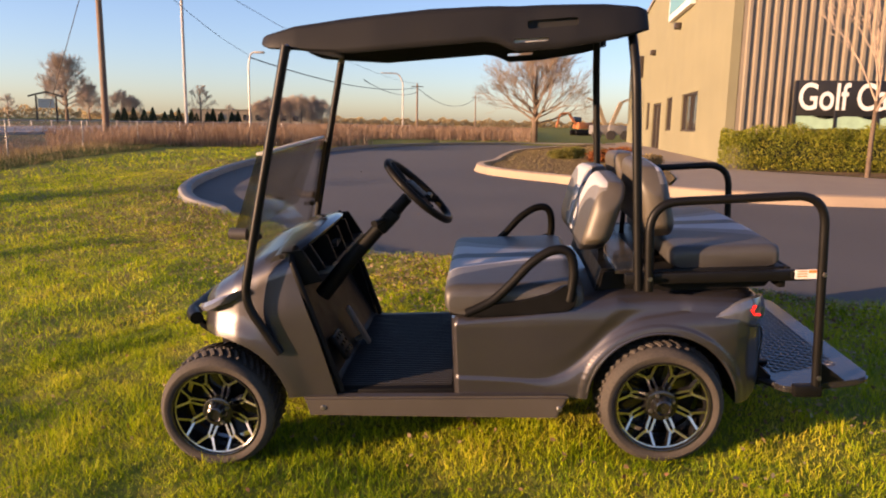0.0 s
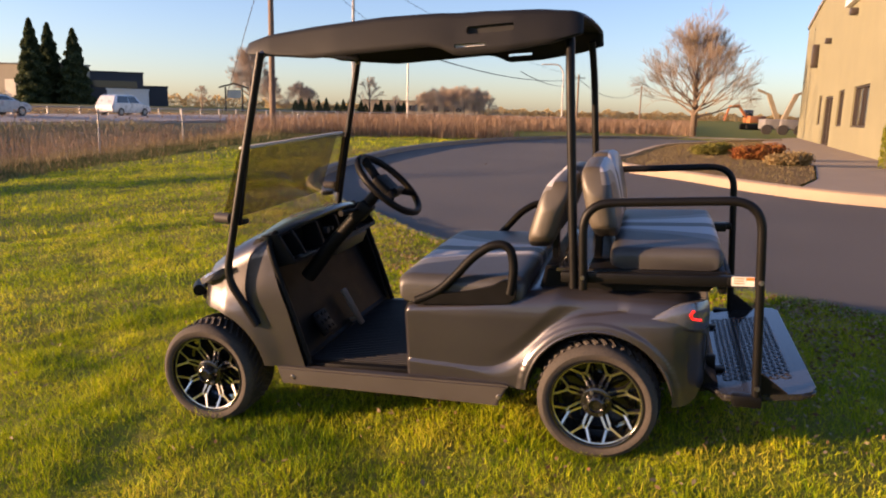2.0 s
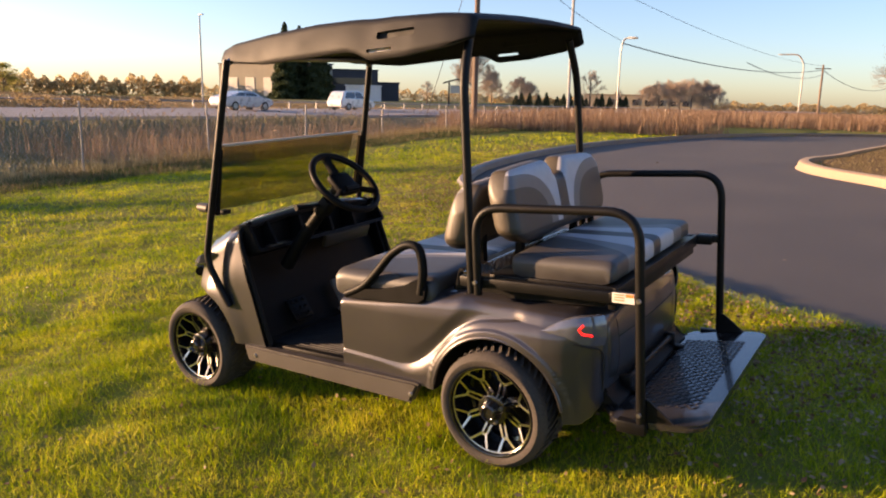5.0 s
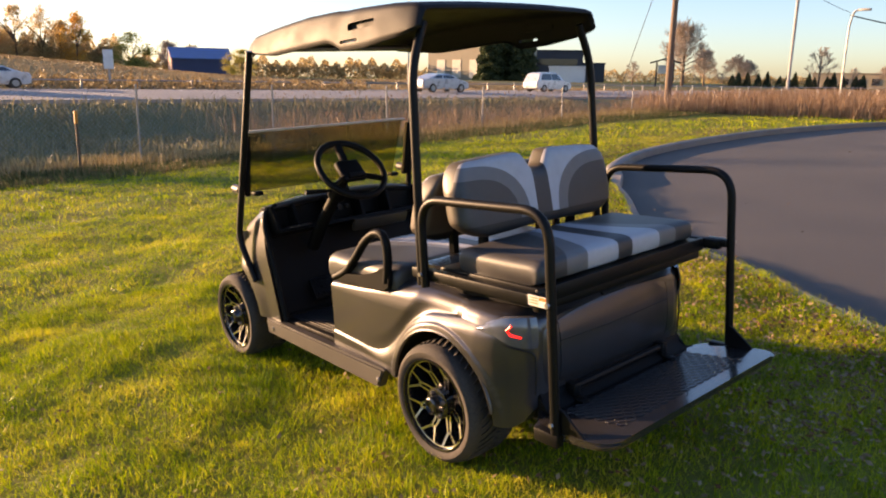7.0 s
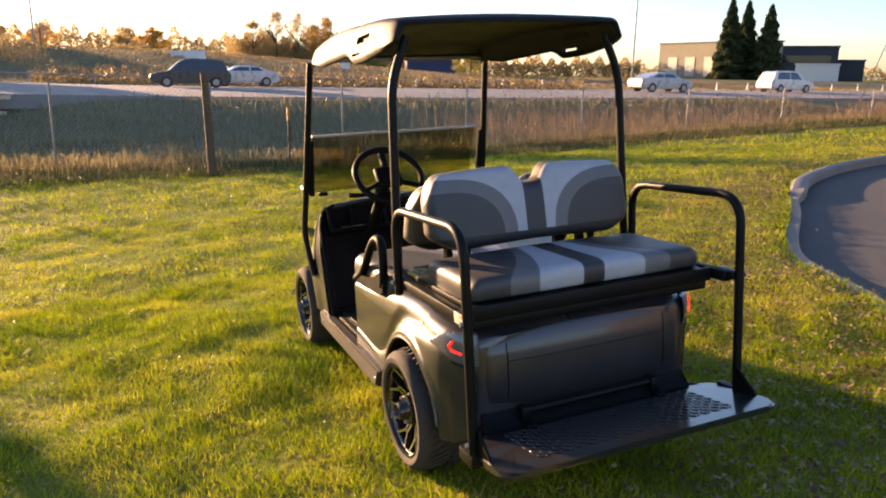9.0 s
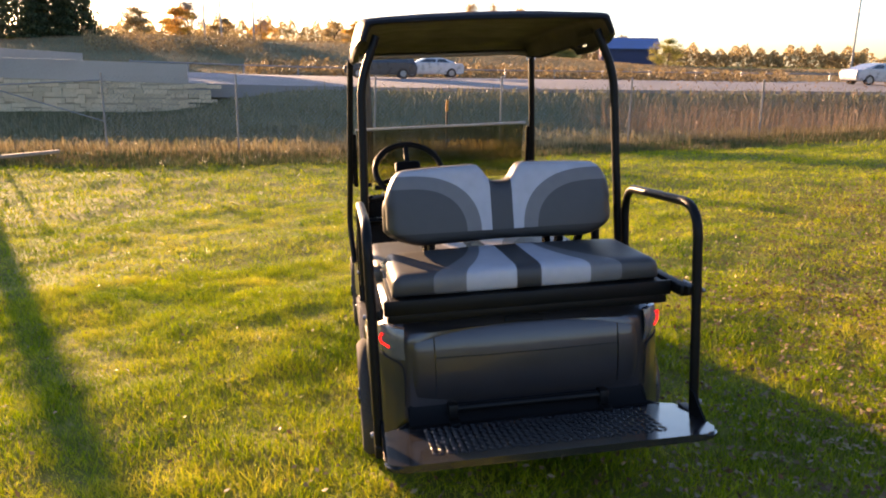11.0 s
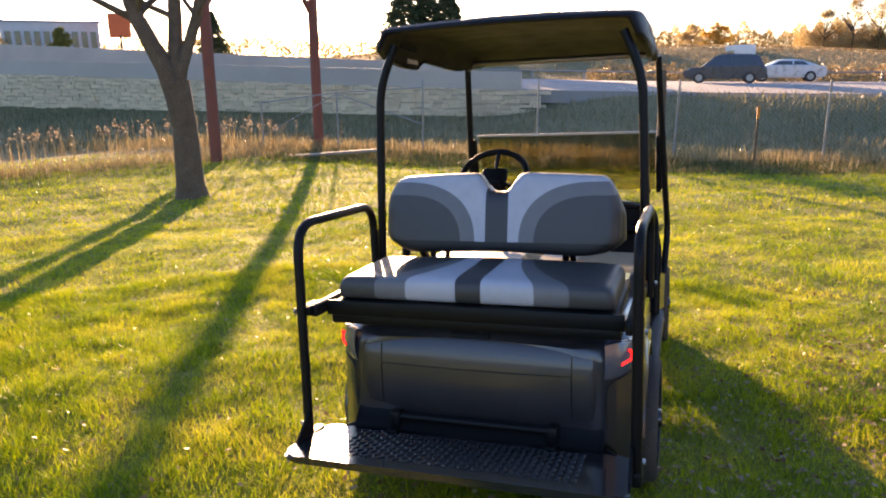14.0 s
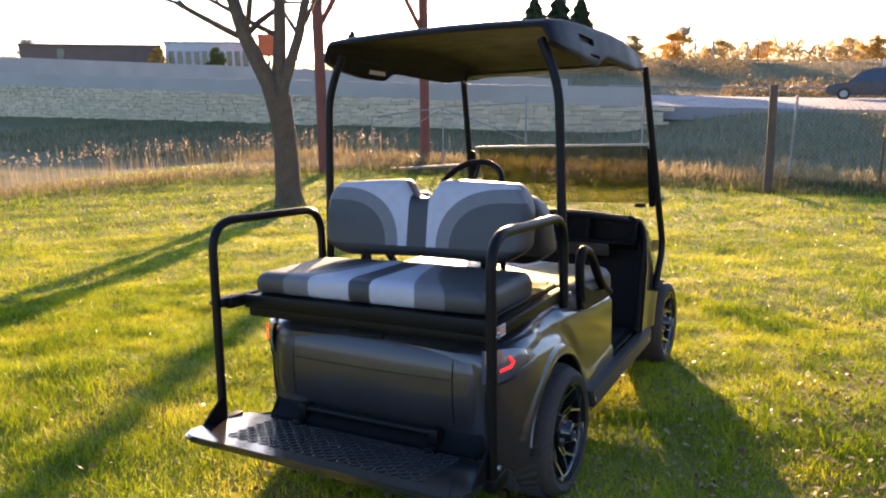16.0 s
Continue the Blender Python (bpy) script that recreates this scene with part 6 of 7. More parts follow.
street_lamp(*polar(0, 0, 22.9, 92), 19, 2.0, 120, "tall pale street lamp beyond the fence", 0.17)
street_lamp(*polar(0, 0, 6.9, 100), 7.6, 2.6, 180, "curved-arm street lamp far along the road", 0.09)
LC = polar(0, 0, 18.4, 54)
street_lamp(*LC, 5.9, 0.8, 0, "thin lamp post with a curved top", 0.06)
for az in (99.0, 96.7):
    street_lamp(*polar(2.96, 4.53, az, 105), 14.5, 0, 0, "tall thin highway lamp post", 0.14)
street_lamp(*polar(3.06, 1.74, 98.6, 100), 12.5, 0, 0, "tall thin highway lamp post", 0.14)
street_lamp(*polar(3.06, 1.74, 52.6, 95), 10.5, 0, 0, "tall thin highway lamp post", 0.12)


def wire(a, b, sag, r=0.014, name="overhead_wire"):
    a, b = Vector(a), Vector(b)
    bm = bmesh.new()
    tube(bm, [a.lerp(b, k / 16) - Vector((0, 0, sag * 4 * (k / 16) * (1 - k / 16))) for k in range(17)], r, 4)
    return tagged(finish(bm, name, CABLE), "thin black overhead wire between poles", "wire", "overhead wires")


upz = float(ground_z(*UP))
f1z, f2z = float(ground_z(*F1)), float(ground_z(*F2))
wire((LC[0], LC[1], 5.75), (F1[0], F1[1], f1z + 6.2), 1.0, 0.045)
wire((LC[0] + 6, LC[1] + 12, 5.0), (F1[0], F1[1], f1z + 5.6), 0.8, 0.03)
wire((UP[0], UP[1], upz + 10), (LC[0], LC[1], 5.9), 0.5, 0.014)
wire((UP[0] + 0.6, UP[1] + 0.3, upz + 10), (F1[0], F1[1], f1z + 6.7), 1.2, 0.016)
wire((F1[0], F1[1], f1z + 6.2), (F2[0], F2[1], f2z + 6.6), 2.2, 0.04)
wire((UP[0], UP[1], upz + 9.2), (UP[0] - 4.5, UP[1] + 1.5, float(ground_z(-21.5, 33))), 0.05, 0.016, "guy_wire")


# ---- far buildings ----
def far_building(az0, az1, d, top_el, eye, m, label, depth=14, openings=(), roofm=None, z0=None, name="far_building", om=None, d1=None):
    """A block seen between two bearings; openings as fractions (a, b, z0, z1)."""
    ex, ey, ez = eye
    a, b = Vector((*polar(ex, ey, az0, d), 0)), Vector((*polar(ex, ey, az1, d1 or d), 0))
    z0 = float(ground_z(*(a.lerp(b, 0.5)).xy)) - 0.3 if z0 is None else z0
    h = ez + d * math.tan(radians(top_el)) - z0
    L = (b - a).length
    ang = math.degrees(math.atan2((b - a).y, (b - a).x))
    t = thing(name, Matrix.Translation((a.x, a.y, z0)) @ pose(0, 0, 0, 0, 0, ang), label, "building")
    bm = bmesh.new()
    box(bm, (L / 2, depth / 2, h / 2), (L, depth, h))
    part("wall", bm, m, t)
    bm = bmesh.new()
    box(bm, (L / 2, depth / 2, h + 0.12), (L + 0.5, depth + 0.5, 0.28))
    part("roof", bm, roofm or m, t)
    for p0, p1, q0, q1 in openings:
        bm = bmesh.new()
        box(bm, ((p0 + p1) / 2 * L, 0.02, (q0 + q1) / 2 * h), ((p1 - p0) * L, 0.3, (q1 - q0) * h))
        part("window", bm, om or DARKGLASS, t)
    return t


BEIGE = mat("beige_block_wall", (0.28, 0.25, 0.19), 0.9, 0, (0.23, 0.205, 0.155), 0.4, 8, 0.3, 0.1)
DKBLUE = mat("dark_blue_grey_cladding", (0.05, 0.052, 0.065), 0.7, 0, None, 0.5, 8, 0.3, 0.1)
BLUEROOF = mat("blue_metal_roof", (0.12, 0.2, 0.42), 0.5, 0.1, None, 0.5, 8)
BROWNW = mat("brown_shop_wall", (0.20, 0.13, 0.10), 0.9, 0, (0.15, 0.1, 0.075), 0.4, 8)
PALEW = mat("pale_white_door", (0.65, 0.6, 0.5), 0.7, 0, None, 0.5, 8)
E25, E7, E16, E0 = (1.04, -0.03, 1.43), (2.57, 1.0, 1.54), (2.96, 4.53, 1.62), (0, 0, 1.38)
far_building(50.1, 42.6, 225, 2.3, E25, BEIGE, "low beige warehouse with pale garage doors", 5, [(0.10, 0.19, 0.1, 0.62), (0.27, 0.36, 0.1, 0.62), (0.45, 0.53, 0.1, 0.62), (0.62, 0.66, 0.1, 0.62)], DKBLUE, None, "warehouse", PALEW, 203)
far_building(42.6, 38.4, 222, 2.15, E25, DKBLUE, "dark blue-grey low building", 20, [(0.1, 0.9, 0.55, 0.75)])
far_building(39.2, 36.8, 228, 1.25, E25, DKBLUE, "dark low building annex", 14)
tr_ = far_building(40.8, 38.1, 185, 0.98, E25, WHITE_P, "white box trailer parked by the warehouse", 2.6, name="box_trailer")
far_building(22.5, 13.5, 240, 0.75, E0, mat("tan_far_wall", (0.48, 0.38, 0.24), 0.9, 0, None, 0.4, 8), "long low tan building behind conifers", 15, [(0.1 + 0.1 * k, 0.15 + 0.1 * k, 0.3, 0.7) for k in range(8)])
far_building(148, 139.2, 160, 2.75, E16, BROWNW, "long brown shop building", 20, [(0.25, 0.3, 0.2, 0.9)], None, 2.5)
far_building(138.9, 133.0, 150, 3.0, E16, mat("pale_shop_front", (0.55, 0.55, 0.55), 0.8, 0, None, 0.4, 8), "pale shop building with dark window strips and a grey-blue roof", 20,
             [(0.04 + 0.096 * k, 0.1 + 0.096 * k, 0.25, 0.78) for k in range(10)], mat("grey_blue_roof", (0.22, 0.26, 0.34), 0.6, 0, None, 0.4, 8), 2.5)
wx, wy = polar(3.0, 2.8, 85.8, 72)
wz = float(ground_z(wx, wy))
wsg = thing("roadside_sign", Matrix.Translation((wx, wy, wz)) @ pose(0, 0, 0, 0, 0, 85.8), "plain white sign board on two posts beyond the highway", "sign")
bm = bmesh.new()
box(bm, (0, 0, 2.75 - wz), (1.75, 0.06, 0.95), None, 0.01)
part("panel", bm, WHITE_P, wsg)
for x in (-0.7, 0.7):
    bm = bmesh.new()
    box(bm, (x, 0.08, (2.3 - wz) / 2), (0.09, 0.09, 2.3 - wz + 0.2))
    part("post", bm, GREY_ZN, wsg)
osg = thing("orange_sign", Matrix.Translation((*polar(2.96, 4.53, 131.7, 140), 2.5)) @ pose(0, 0, 0, 0, 0, 131.7), "large orange sign panel on a post", "sign")
bm = bmesh.new()
box(bm, (0, 0, 6.1), (3.5, 0.3, 3.9))
part("panel", bm, mat("orange_sign_face", (0.8, 0.14, 0.03), 0.6, 0, None, 0.4, 8), osg)
bm = bmesh.new()
box(bm, (0, 0, 1.5), (0.4, 0.4, 6))
part("post", bm, BRONZE, osg)

# barn with a blue roof
bx, by = polar(2.57, 1.0, 67.2, 200)
barn = thing("barn", Matrix.Translation((bx, by, 1.2)) @ pose(0, 0, 0, 0, 0, 67.2 + 6) @ Matrix.Diagonal((1.85, 1.5, 1.72, 1)), "barn with blue metal roof and dark blue walls", "barn")
bm = bmesh.new()
box(bm, (0, 4, 1.2), (7.6, 8, 2.4))
part("wall", bm, mat("dark_blue_barn_wall", (0.05, 0.06, 0.13), 0.7, 0, None, 0.5, 8), barn)
bm = bmesh.new()
slab(bm, [(-0.6, 2.3), (4, 3.9), (8.6, 2.3), (8.6, 2.45), (4, 4.05), (-0.6, 2.45)], -4.1, 4.1, "x")
part("roof", bm, BLUEROOF, barn, "blue metal roof")
bm = bmesh.new()
slab(bm, [(0, 0), (8, 0), (8, 2.35), (4, 3.8), (0, 2.35)], -3.95, -3.75, "x")
part("gable", bm, mat("pinkish_gable", (0.45, 0.27, 0.22), 0.8, 0, None, 0.5, 8), barn)
for az, d, w_, h_, z_, ey in ((85.7, 95, 3.2, 1.3, 2.4, (3.06, 1.74)), (73.4, 62, 0.7, 1.4, 1.9, (2.57, 1.0))):
    sg = thing("road_sign", at_ground(*polar(*ey, az, d), az), "pale roadside sign on posts", "sign")
    zz = sg.matrix_world.translation.z
    bm = bmesh.new()
    box(bm, (0, 0, z_ - zz + 0.6), (w_, 0.08, h_))
    part("panel", bm, WHITE_P, sg)
    bm = bmesh.new()
    box(bm, (0, 0.05, (z_ - zz) / 2), (0.14, 0.1, z_ - zz + 1.0))
    part("post", bm, GREY_ZN, sg)
# roofed notice board by the big tree
nb = thing("roofed_sign", at_ground(*polar(0, 0, 31.9, 150), 32, 1.75), "dark roofed sign on two posts", "sign")
for x in (-0.9, 0.9):
    bm = bmesh.new()
    box(bm, (x, 0, 1.2), (0.18, 0.18, 2.9))
    part("post", bm, BRONZE, nb)
bm = bmesh.new()
slab(bm, [(-1.6, 2.5), (0, 2.95), (1.6, 2.5), (1.6, 2.65), (0, 3.1), (-1.6, 2.65)], -0.5, 0.5, "y")
part("roof", bm, BRONZE, nb)
bm = bmesh.new()
box(bm, (0, 0, 1.9), (1.5, 0.1, 0.9))
part("panel", bm, PALEW, nb)


# ---- far trees ----
def spruce(x, y, h, w, seed, label="tall dark green spruce by the highway"):
    t = thing("spruce", at_ground(x, y), label, "spruce", "spruces")
    bm = bmesh.new()
    tube(bm, [(0, 0, -0.2), (0, 0, h * 0.95)], [0.02 * h, 0.003 * h], 6)
    part("trunk", bm, BARK, t)
    g = np.random.RandomState(seed)
    n = int(3000 + 900 * h)
    q = g.uniform(0, 1, n) ** 1.15
    a = g.uniform(0, 2 * math.pi, n)
    lay = 0.84 + 0.2 * np.sin(q * 46 + 2 * np.sin(3 * a + seed))
    r = w / 2 * (1 - q) ** 0.72 * lay * g.uniform(0.3, 1.0, n) ** 0.5 * (1 + 0.14 * np.sin(5 * a + 17 * q + seed))
    z = h * (0.03 + 0.97 * q) - 0.14 * r
    v, f = leaf_quads(np.stack([r * np.cos(a), r * np.sin(a), z], 1), 0.02 * h, seed)
    mesh_from("crown", v, f, NEEDLE, t, "drooping dark green boughs")
    return t


for az, d, h, w, s in ((45.3, 200, 19.2, 8.4, 1), (44.25, 206, 19.0, 8.4, 2), (42.75, 200, 17.6, 8.6, 3)):
    spruce(*polar(1.04, -0.03, az, d), h, w, s)
for az, d, h, w, s in ((111.8, 108, 9.6, 9, 4), (110.0, 112, 10.6, 8, 5), (108.4, 108, 9.2, 6.5, 6), (125.5, 150, 8.5, 7, 7)):
    spruce(*polar(2.96, 4.53, az, d), h, w, s)
rnd.seed(9)
for k in range(15):
    az = 27.5 - 0.6 * k + rnd.uniform(-0.2, 0.2)
    if abs(az - 22.9) > 0.3:
        spruce(*polar(0, 0, az, 200 + rnd.uniform(-7, 7)), rnd.uniform(2.6, 4.2), 2.6, 20 + k, "small dark green conifer in a row")

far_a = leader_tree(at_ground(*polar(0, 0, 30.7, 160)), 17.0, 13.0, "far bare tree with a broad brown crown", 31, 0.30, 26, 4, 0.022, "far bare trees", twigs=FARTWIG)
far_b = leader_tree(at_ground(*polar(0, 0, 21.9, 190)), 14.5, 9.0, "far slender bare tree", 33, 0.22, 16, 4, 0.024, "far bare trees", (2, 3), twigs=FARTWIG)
for az, d, s, rz, e, src in ((29.3, 175, 0.62, 60, (0, 0), far_a), (19.9, 200, 0.55, 90, (0, 0), far_b), (69.4, 220, 0.72, 45, (2.57, 1), far_a), (67.9, 226, 0.66, 200, (2.57, 1), far_a),
                             (66.6, 224, 0.6, 310, (2.57, 1), far_a), (96.0, 130, 0.45, 160, (2.96, 4.53), far_b), (101, 135, 0.48, 210, (2.96, 4.53), far_a),
                             (147.5, 170, 0.5, 20, (2.96, 4.53), far_a), (104.5, 120, 0.42, 80, (2.96, 4.53), far_b), (34.5, 150, 0.5, 0, (1, 0), far_b)):
    x, y = polar(*e, az, d)
    copy_thing(src, at_ground(x, y, rz, s))
# brush thicket and treelines: leafy crowns in rows
YB, OR, GN = (LEAF_BROWN, "tan autumn tree in a far row"), (LEAF_ORANGE, "bright orange autumn tree"), (LEAF_GREEN, "olive-green roadside bush tree")
for az, d, h, w, (m_, lb), sd in ((80.6, 152, 8.0, 8, YB, 40), (78.9, 150, 10.2, 6.8, YB, 41), (77.4, 152, 10.6, 6.4, YB, 42), (76.3, 155, 9.0, 6.0, YB, 56), (75.3, 148, 10.0, 6.6, OR, 43), (71.8, 140, 7.0, 8.4, GN, 44), (64.4, 180, 6.4, 8.4, GN, 45), (73.6, 156, 6.4, 7.0, YB, 58),
                                  (87.4, 150, 5.5, 6, OR, 48), (90.5, 160, 5.5, 7, YB, 49), (95.6, 165, 5.0, 7, OR, 50), (98.5, 150, 4.6, 6, YB, 51), (101.6, 130, 5.2, 6, OR, 52),
                                  (104.6, 118, 4.2, 6, YB, 53), (139.3, 140, 4.6, 4.2, (LEAF_ORANGE, "yellow-orange tree by the shops"), 54), (135.4, 138, 5.0, 3.4, (LEAF_GREEN, "pointed grey-green tree by the shops"), 55)):
    leaf_tree(at_ground(*polar(2.57, 1.0, az, d) if az < 90 else polar(2.96, 4.53, az, d)), h, w, m_, lb, sd, "far_tree", 6000, 0.12, "far autumn trees")
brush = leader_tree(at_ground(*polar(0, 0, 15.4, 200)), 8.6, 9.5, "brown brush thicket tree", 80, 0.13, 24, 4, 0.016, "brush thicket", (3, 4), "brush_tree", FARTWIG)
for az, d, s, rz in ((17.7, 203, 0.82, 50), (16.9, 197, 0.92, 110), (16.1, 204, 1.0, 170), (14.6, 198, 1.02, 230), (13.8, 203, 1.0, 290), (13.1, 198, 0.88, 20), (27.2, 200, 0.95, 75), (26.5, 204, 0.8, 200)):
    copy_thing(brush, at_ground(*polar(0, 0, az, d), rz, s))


def woods(name, rows, m, label, size, seed):
    """A far belt of woods: leaf clumps along a bearing range; rows as (az0, az1, d, height, count, ex, ey)."""
    g = np.random.RandomState(seed)
    cs = []
    for az0, az1, d, h, n, ex, ey in rows:
        az = g.uniform(az0, az1, n)
        dd = d + g.uniform(-8, 8, n)
        x, y = ex - dd * np.sin(np.radians(az)), ey + dd * np.cos(np.radians(az))
        hh = h * (0.62 + 0.38 * np.abs(np.sin(az * 1.9 + 1) * np.cos(az * 0.83 + d)) + 0.12 * np.sin(az * 7))
        z = ground_z(x, y) + hh * g.uniform(0, 1, n) ** 0.8
        cs.append(np.stack([x, y, z], 1))
    v, f = leaf_quads(np.vstack(cs), size, seed)
    return tagged(mesh_from(name, v, f, m), label, "woods", kind="stuff")


woods("far_woods", [(52, 74, 230, 6.0, 14000, 2.5, 2), (73, 106, 230, 9.0, 24000, 2.5, 2), (98, 128, 260, 7, 14000, 2.9, 4), (30, 54, 300, 5, 9000, 1, 0), (-14, 30, 330, 3.6, 22000, 0, 0), (128, 160, 300, 6, 9000, 3, 4)], LEAF_BROWN, "far belt of brown autumn woods", 0.4, 61)
woods("autumn_thicket", [(72.5, 82.5, 160, 6.8, 60000, 2.57, 1.0)], LEAF_BROWN, "dense brown autumn thicket beyond the highway", 0.13, 63)
woods("roadside_scrub", [(56, 96, 66, 1.0, 16000, 2.5, 2), (96, 108, 90, 1.6, 4000, 2.9, 4)], leafy("dry_scrub", [(0.17, 0.12, 0.06), (0.30, 0.21, 0.10), (0.40, 0.29, 0.14)], 0.3, 0.3), "dry brown scrub beyond the highway", 0.12, 62)


# ---- vehicles on the highway ----
def vehicle(x, y, rz, col, label, suv=True, z=None):
    t = thing("car", Matrix.Translation((x, y, float(road_z(y)) + 0.1 if z is None else z)) @ pose(0, 0, 0, 0, 0, rz), label, "car", "cars on the highway")
    pm = mat("car_paint", col, 0.3, 0.2, None, 3, 300, 0.2, 0.0, coat=0.5)
    h = 1.72 if suv else 1.42
    bm = bmesh.new()
    secs = []
    lower = [(-2.28, 0.34), (-2.36, 0.58), (-2.26, 0.78), (-1.9, 0.90), (-1.15, 0.99), (1.9, 1.02), (2.22, 0.98), (2.34, 0.72), (2.28, 0.36), (2.0, 0.27), (-2.0, 0.25)]
    slab(bm, lower, -0.9, 0.9, "y", 0.11)
    part("body", bm, pm, t)
    bm = bmesh.new()
    cab = [(-1.3, 0.96), (-0.62, h - 0.16), (-0.25, h - 0.03), (0.2, h), (1.5, h - 0.04), (1.85, h - 0.14), (2.18, 0.99)] if suv else [(-1.35, 0.96), (-0.6, h - 0.10), (-0.2, h - 0.01), (0.25, h), (0.85, h - 0.06), (1.9, 0.99)]
    loft(bm, [[(a, -0.82 + (b - 1) * 0.22, b) for a, b in cab], [(a, 0.82 - (b - 1) * 0.22, b) for a, b in cab]])
    cabin = part("cabin", bm, pm, t)
    for s in (-1, 1):
        bm = bmesh.new()
        w0, w1 = (1.06, h - 0.12)
        for x0, x1, y0, y1 in ((-0.92, 0.30, -0.42, 0.30), (0.38, 1.75 if suv else 1.3, 0.38, 1.5 if suv else 0.85)):
            q = [(x0, w0), (x1, w0), (y1, w1), (y0, w1)]
            loft(bm, [[(a, s * (0.83 - (b - 1) * 0.22), b) for a, b in q], [(a, s * (0.80 - (b - 1) * 0.22), b) for a, b in q]])
        part("window", bm, DARKGLASS, cabin)
        for x_ in (-1.42, 1.4):
            bm = bmesh.new()
            lathe(bm, [(0.0, 0.1), (0.2, 0.1), (0.2, 0.11), (0.33, 0.1), (0.34, 0.0), (0.34, -0.1), (0.0, -0.1)], 20, Matrix.Translation((x_, 0.83 * s, 0.34)) @ pose(0, 0, 0, -90 * s))
            wh = part("wheel", bm, RUBBER, t)
            bm = bmesh.new()
            lathe(bm, [(0.0, 0.115), (0.19, 0.115), (0.2, 0.1)], 16, Matrix.Translation((x_, 0.83 * s, 0.34)) @ pose(0, 0, 0, -90 * s))
            part("rim", bm, STEEL, wh)
    return t


vehicle(-45, 5.6, 90, (0.03, 0.035, 0.05), "dark blue sport utility car on the highway")
vehicle(-42, 51.5, -90, (0.7, 0.68, 0.66), "white sport utility car on the highway")
vehicle(-50, 9.5, 90, (0.55, 0.55, 0.56), "white sedan on the highway", False)
vehicle(-41, 38, -90, (0.45, 0.46, 0.48), "silver sedan on the highway", False)

# ---- machines past the lot ----
MACH = mat("orange_machine_paint", (0.42, 0.15, 0.05), 0.5, 0, None, 1, 20)
MACHT = mat("tan_machine_paint", (0.30, 0.24, 0.15), 0.5, 0, None, 1, 20)
ex = thing("excavator", at_ground(*polar(0, 0, -6.8, 84), 20, 0.72), "orange excavator with a bent boom", "excavator")
bm = bmesh.new()
box(bm, (0.3, 0, 1.5), (2.4, 2.2, 1.0), None, 0.1)
part("body", bm, MACH, ex)
bm = bmesh.new()
box(bm, (-0.4, 0.7, 2.3), (1.2, 0.9, 1.1), None, 0.08)
part("cab", bm, DARKGLASS, ex)
bm = bmesh.new()
tube(bm, [(-0.8, 0, 1.6), (-2.2, 0, 3.4), (-3.6, 0, 3.2)], 0.22, 6)
part("boom", bm, MACH, ex)
bm = bmesh.new()
tube(bm, [(-3.6, 0, 3.2), (-4.2, 0, 1.2)], 0.16, 6)
part("arm", bm, MACH, ex)
for s in (-1, 1):
    bm = bmesh.new()
    box(bm, (0.2, 1.0 * s, 0.45), (3.2, 0.55, 0.9), None, 0.3)
    part("track", bm, BLACK_PL, ex)
for az, tilt, sc in ((-8.3, 1.0, 0.85), (-9.3, -1.0, 0.85)):
    bl_ = thing("boom_lift", at_ground(*polar(0, 0, az, 62), -az, sc), "tan articulated boom lift parked by the building", "boom lift", "parked boom lifts")
    bm = bmesh.new()
    box(bm, (0, 0, 0.9), (1.8, 2.2, 0.9), None, 0.1)
    part("chassis", bm, mat("dull_grey_machine", (0.2, 0.19, 0.18), 0.6, 0, None, 2, 30), bl_)
    bm = bmesh.new()
    tube(bm, [(0.4 * tilt, 0, 1.3), (-0.5 * tilt, 0, 3.5)], 0.25, 4)
    tube(bm, [(-0.5 * tilt, 0, 3.5), (-1.5 * tilt, 0, 3.9)], 0.14, 4)
    part("boom", bm, MACHT, bl_)
    for x in (-0.7, 0.7):
        bm = bmesh.new()
        lathe(bm, [(0, 0.15), (0.45, 0.15), (0.45, -0.15), (0, -0.15)], 14, Matrix.Translation((x, -1.0, 0.42)) @ pose(0, 0, 0, 90))
        part("wheel", bm, RUBBER, bl_)

# ---- weeds, reeds, grass, leaves ----
def blades(name, x, y, h, wd, m, label, category, lean=0.35, seed=0, base=None, tips=0.0):
    """One mesh of bent blades, two triangles each."""
    g = np.random.RandomState(seed)
    n = len(x)
    z = ground_z(x, y) + lumps(x, y) - 0.035 if base is None else base
    a = g.uniform(0, 2 * math.pi, n)
    la = g.uniform(0, 2 * math.pi, n)
    ll = h * lean * np.abs(g.normal(size=n))
    cx, cy = np.cos(a) * wd / 2, np.sin(a) * wd / 2
    mx, my = x + np.cos(la) * ll * 0.35, y + np.sin(la) * ll * 0.35
    tx, ty = x + np.cos(la) * ll, y + np.sin(la) * ll
    mz, tz = z + h * 0.6, z + h * np.clip(1 - 0.25 * lean, 0.3, 1)
    v = np.stack([np.stack([x - cx, y - cy, z], 1), np.stack([x + cx, y + cy, z], 1), np.stack([mx + cx * 0.8, my + cy * 0.8, mz], 1), np.stack([mx - cx * 0.8, my - cy * 0.8, mz], 1), np.stack([tx, ty, tz], 1)], 1)
    i = np.arange(n)[:, None] * 5
    f = np.concatenate([i + np.array([0, 1, 2]), i + np.array([0, 2, 3]), i + np.array([3, 2, 4])], 1).reshape(-1, 3)
    ob = mesh_from(name, v.reshape(-1, 3), f, m)
    return tagged(ob, label, category, kind="stuff")


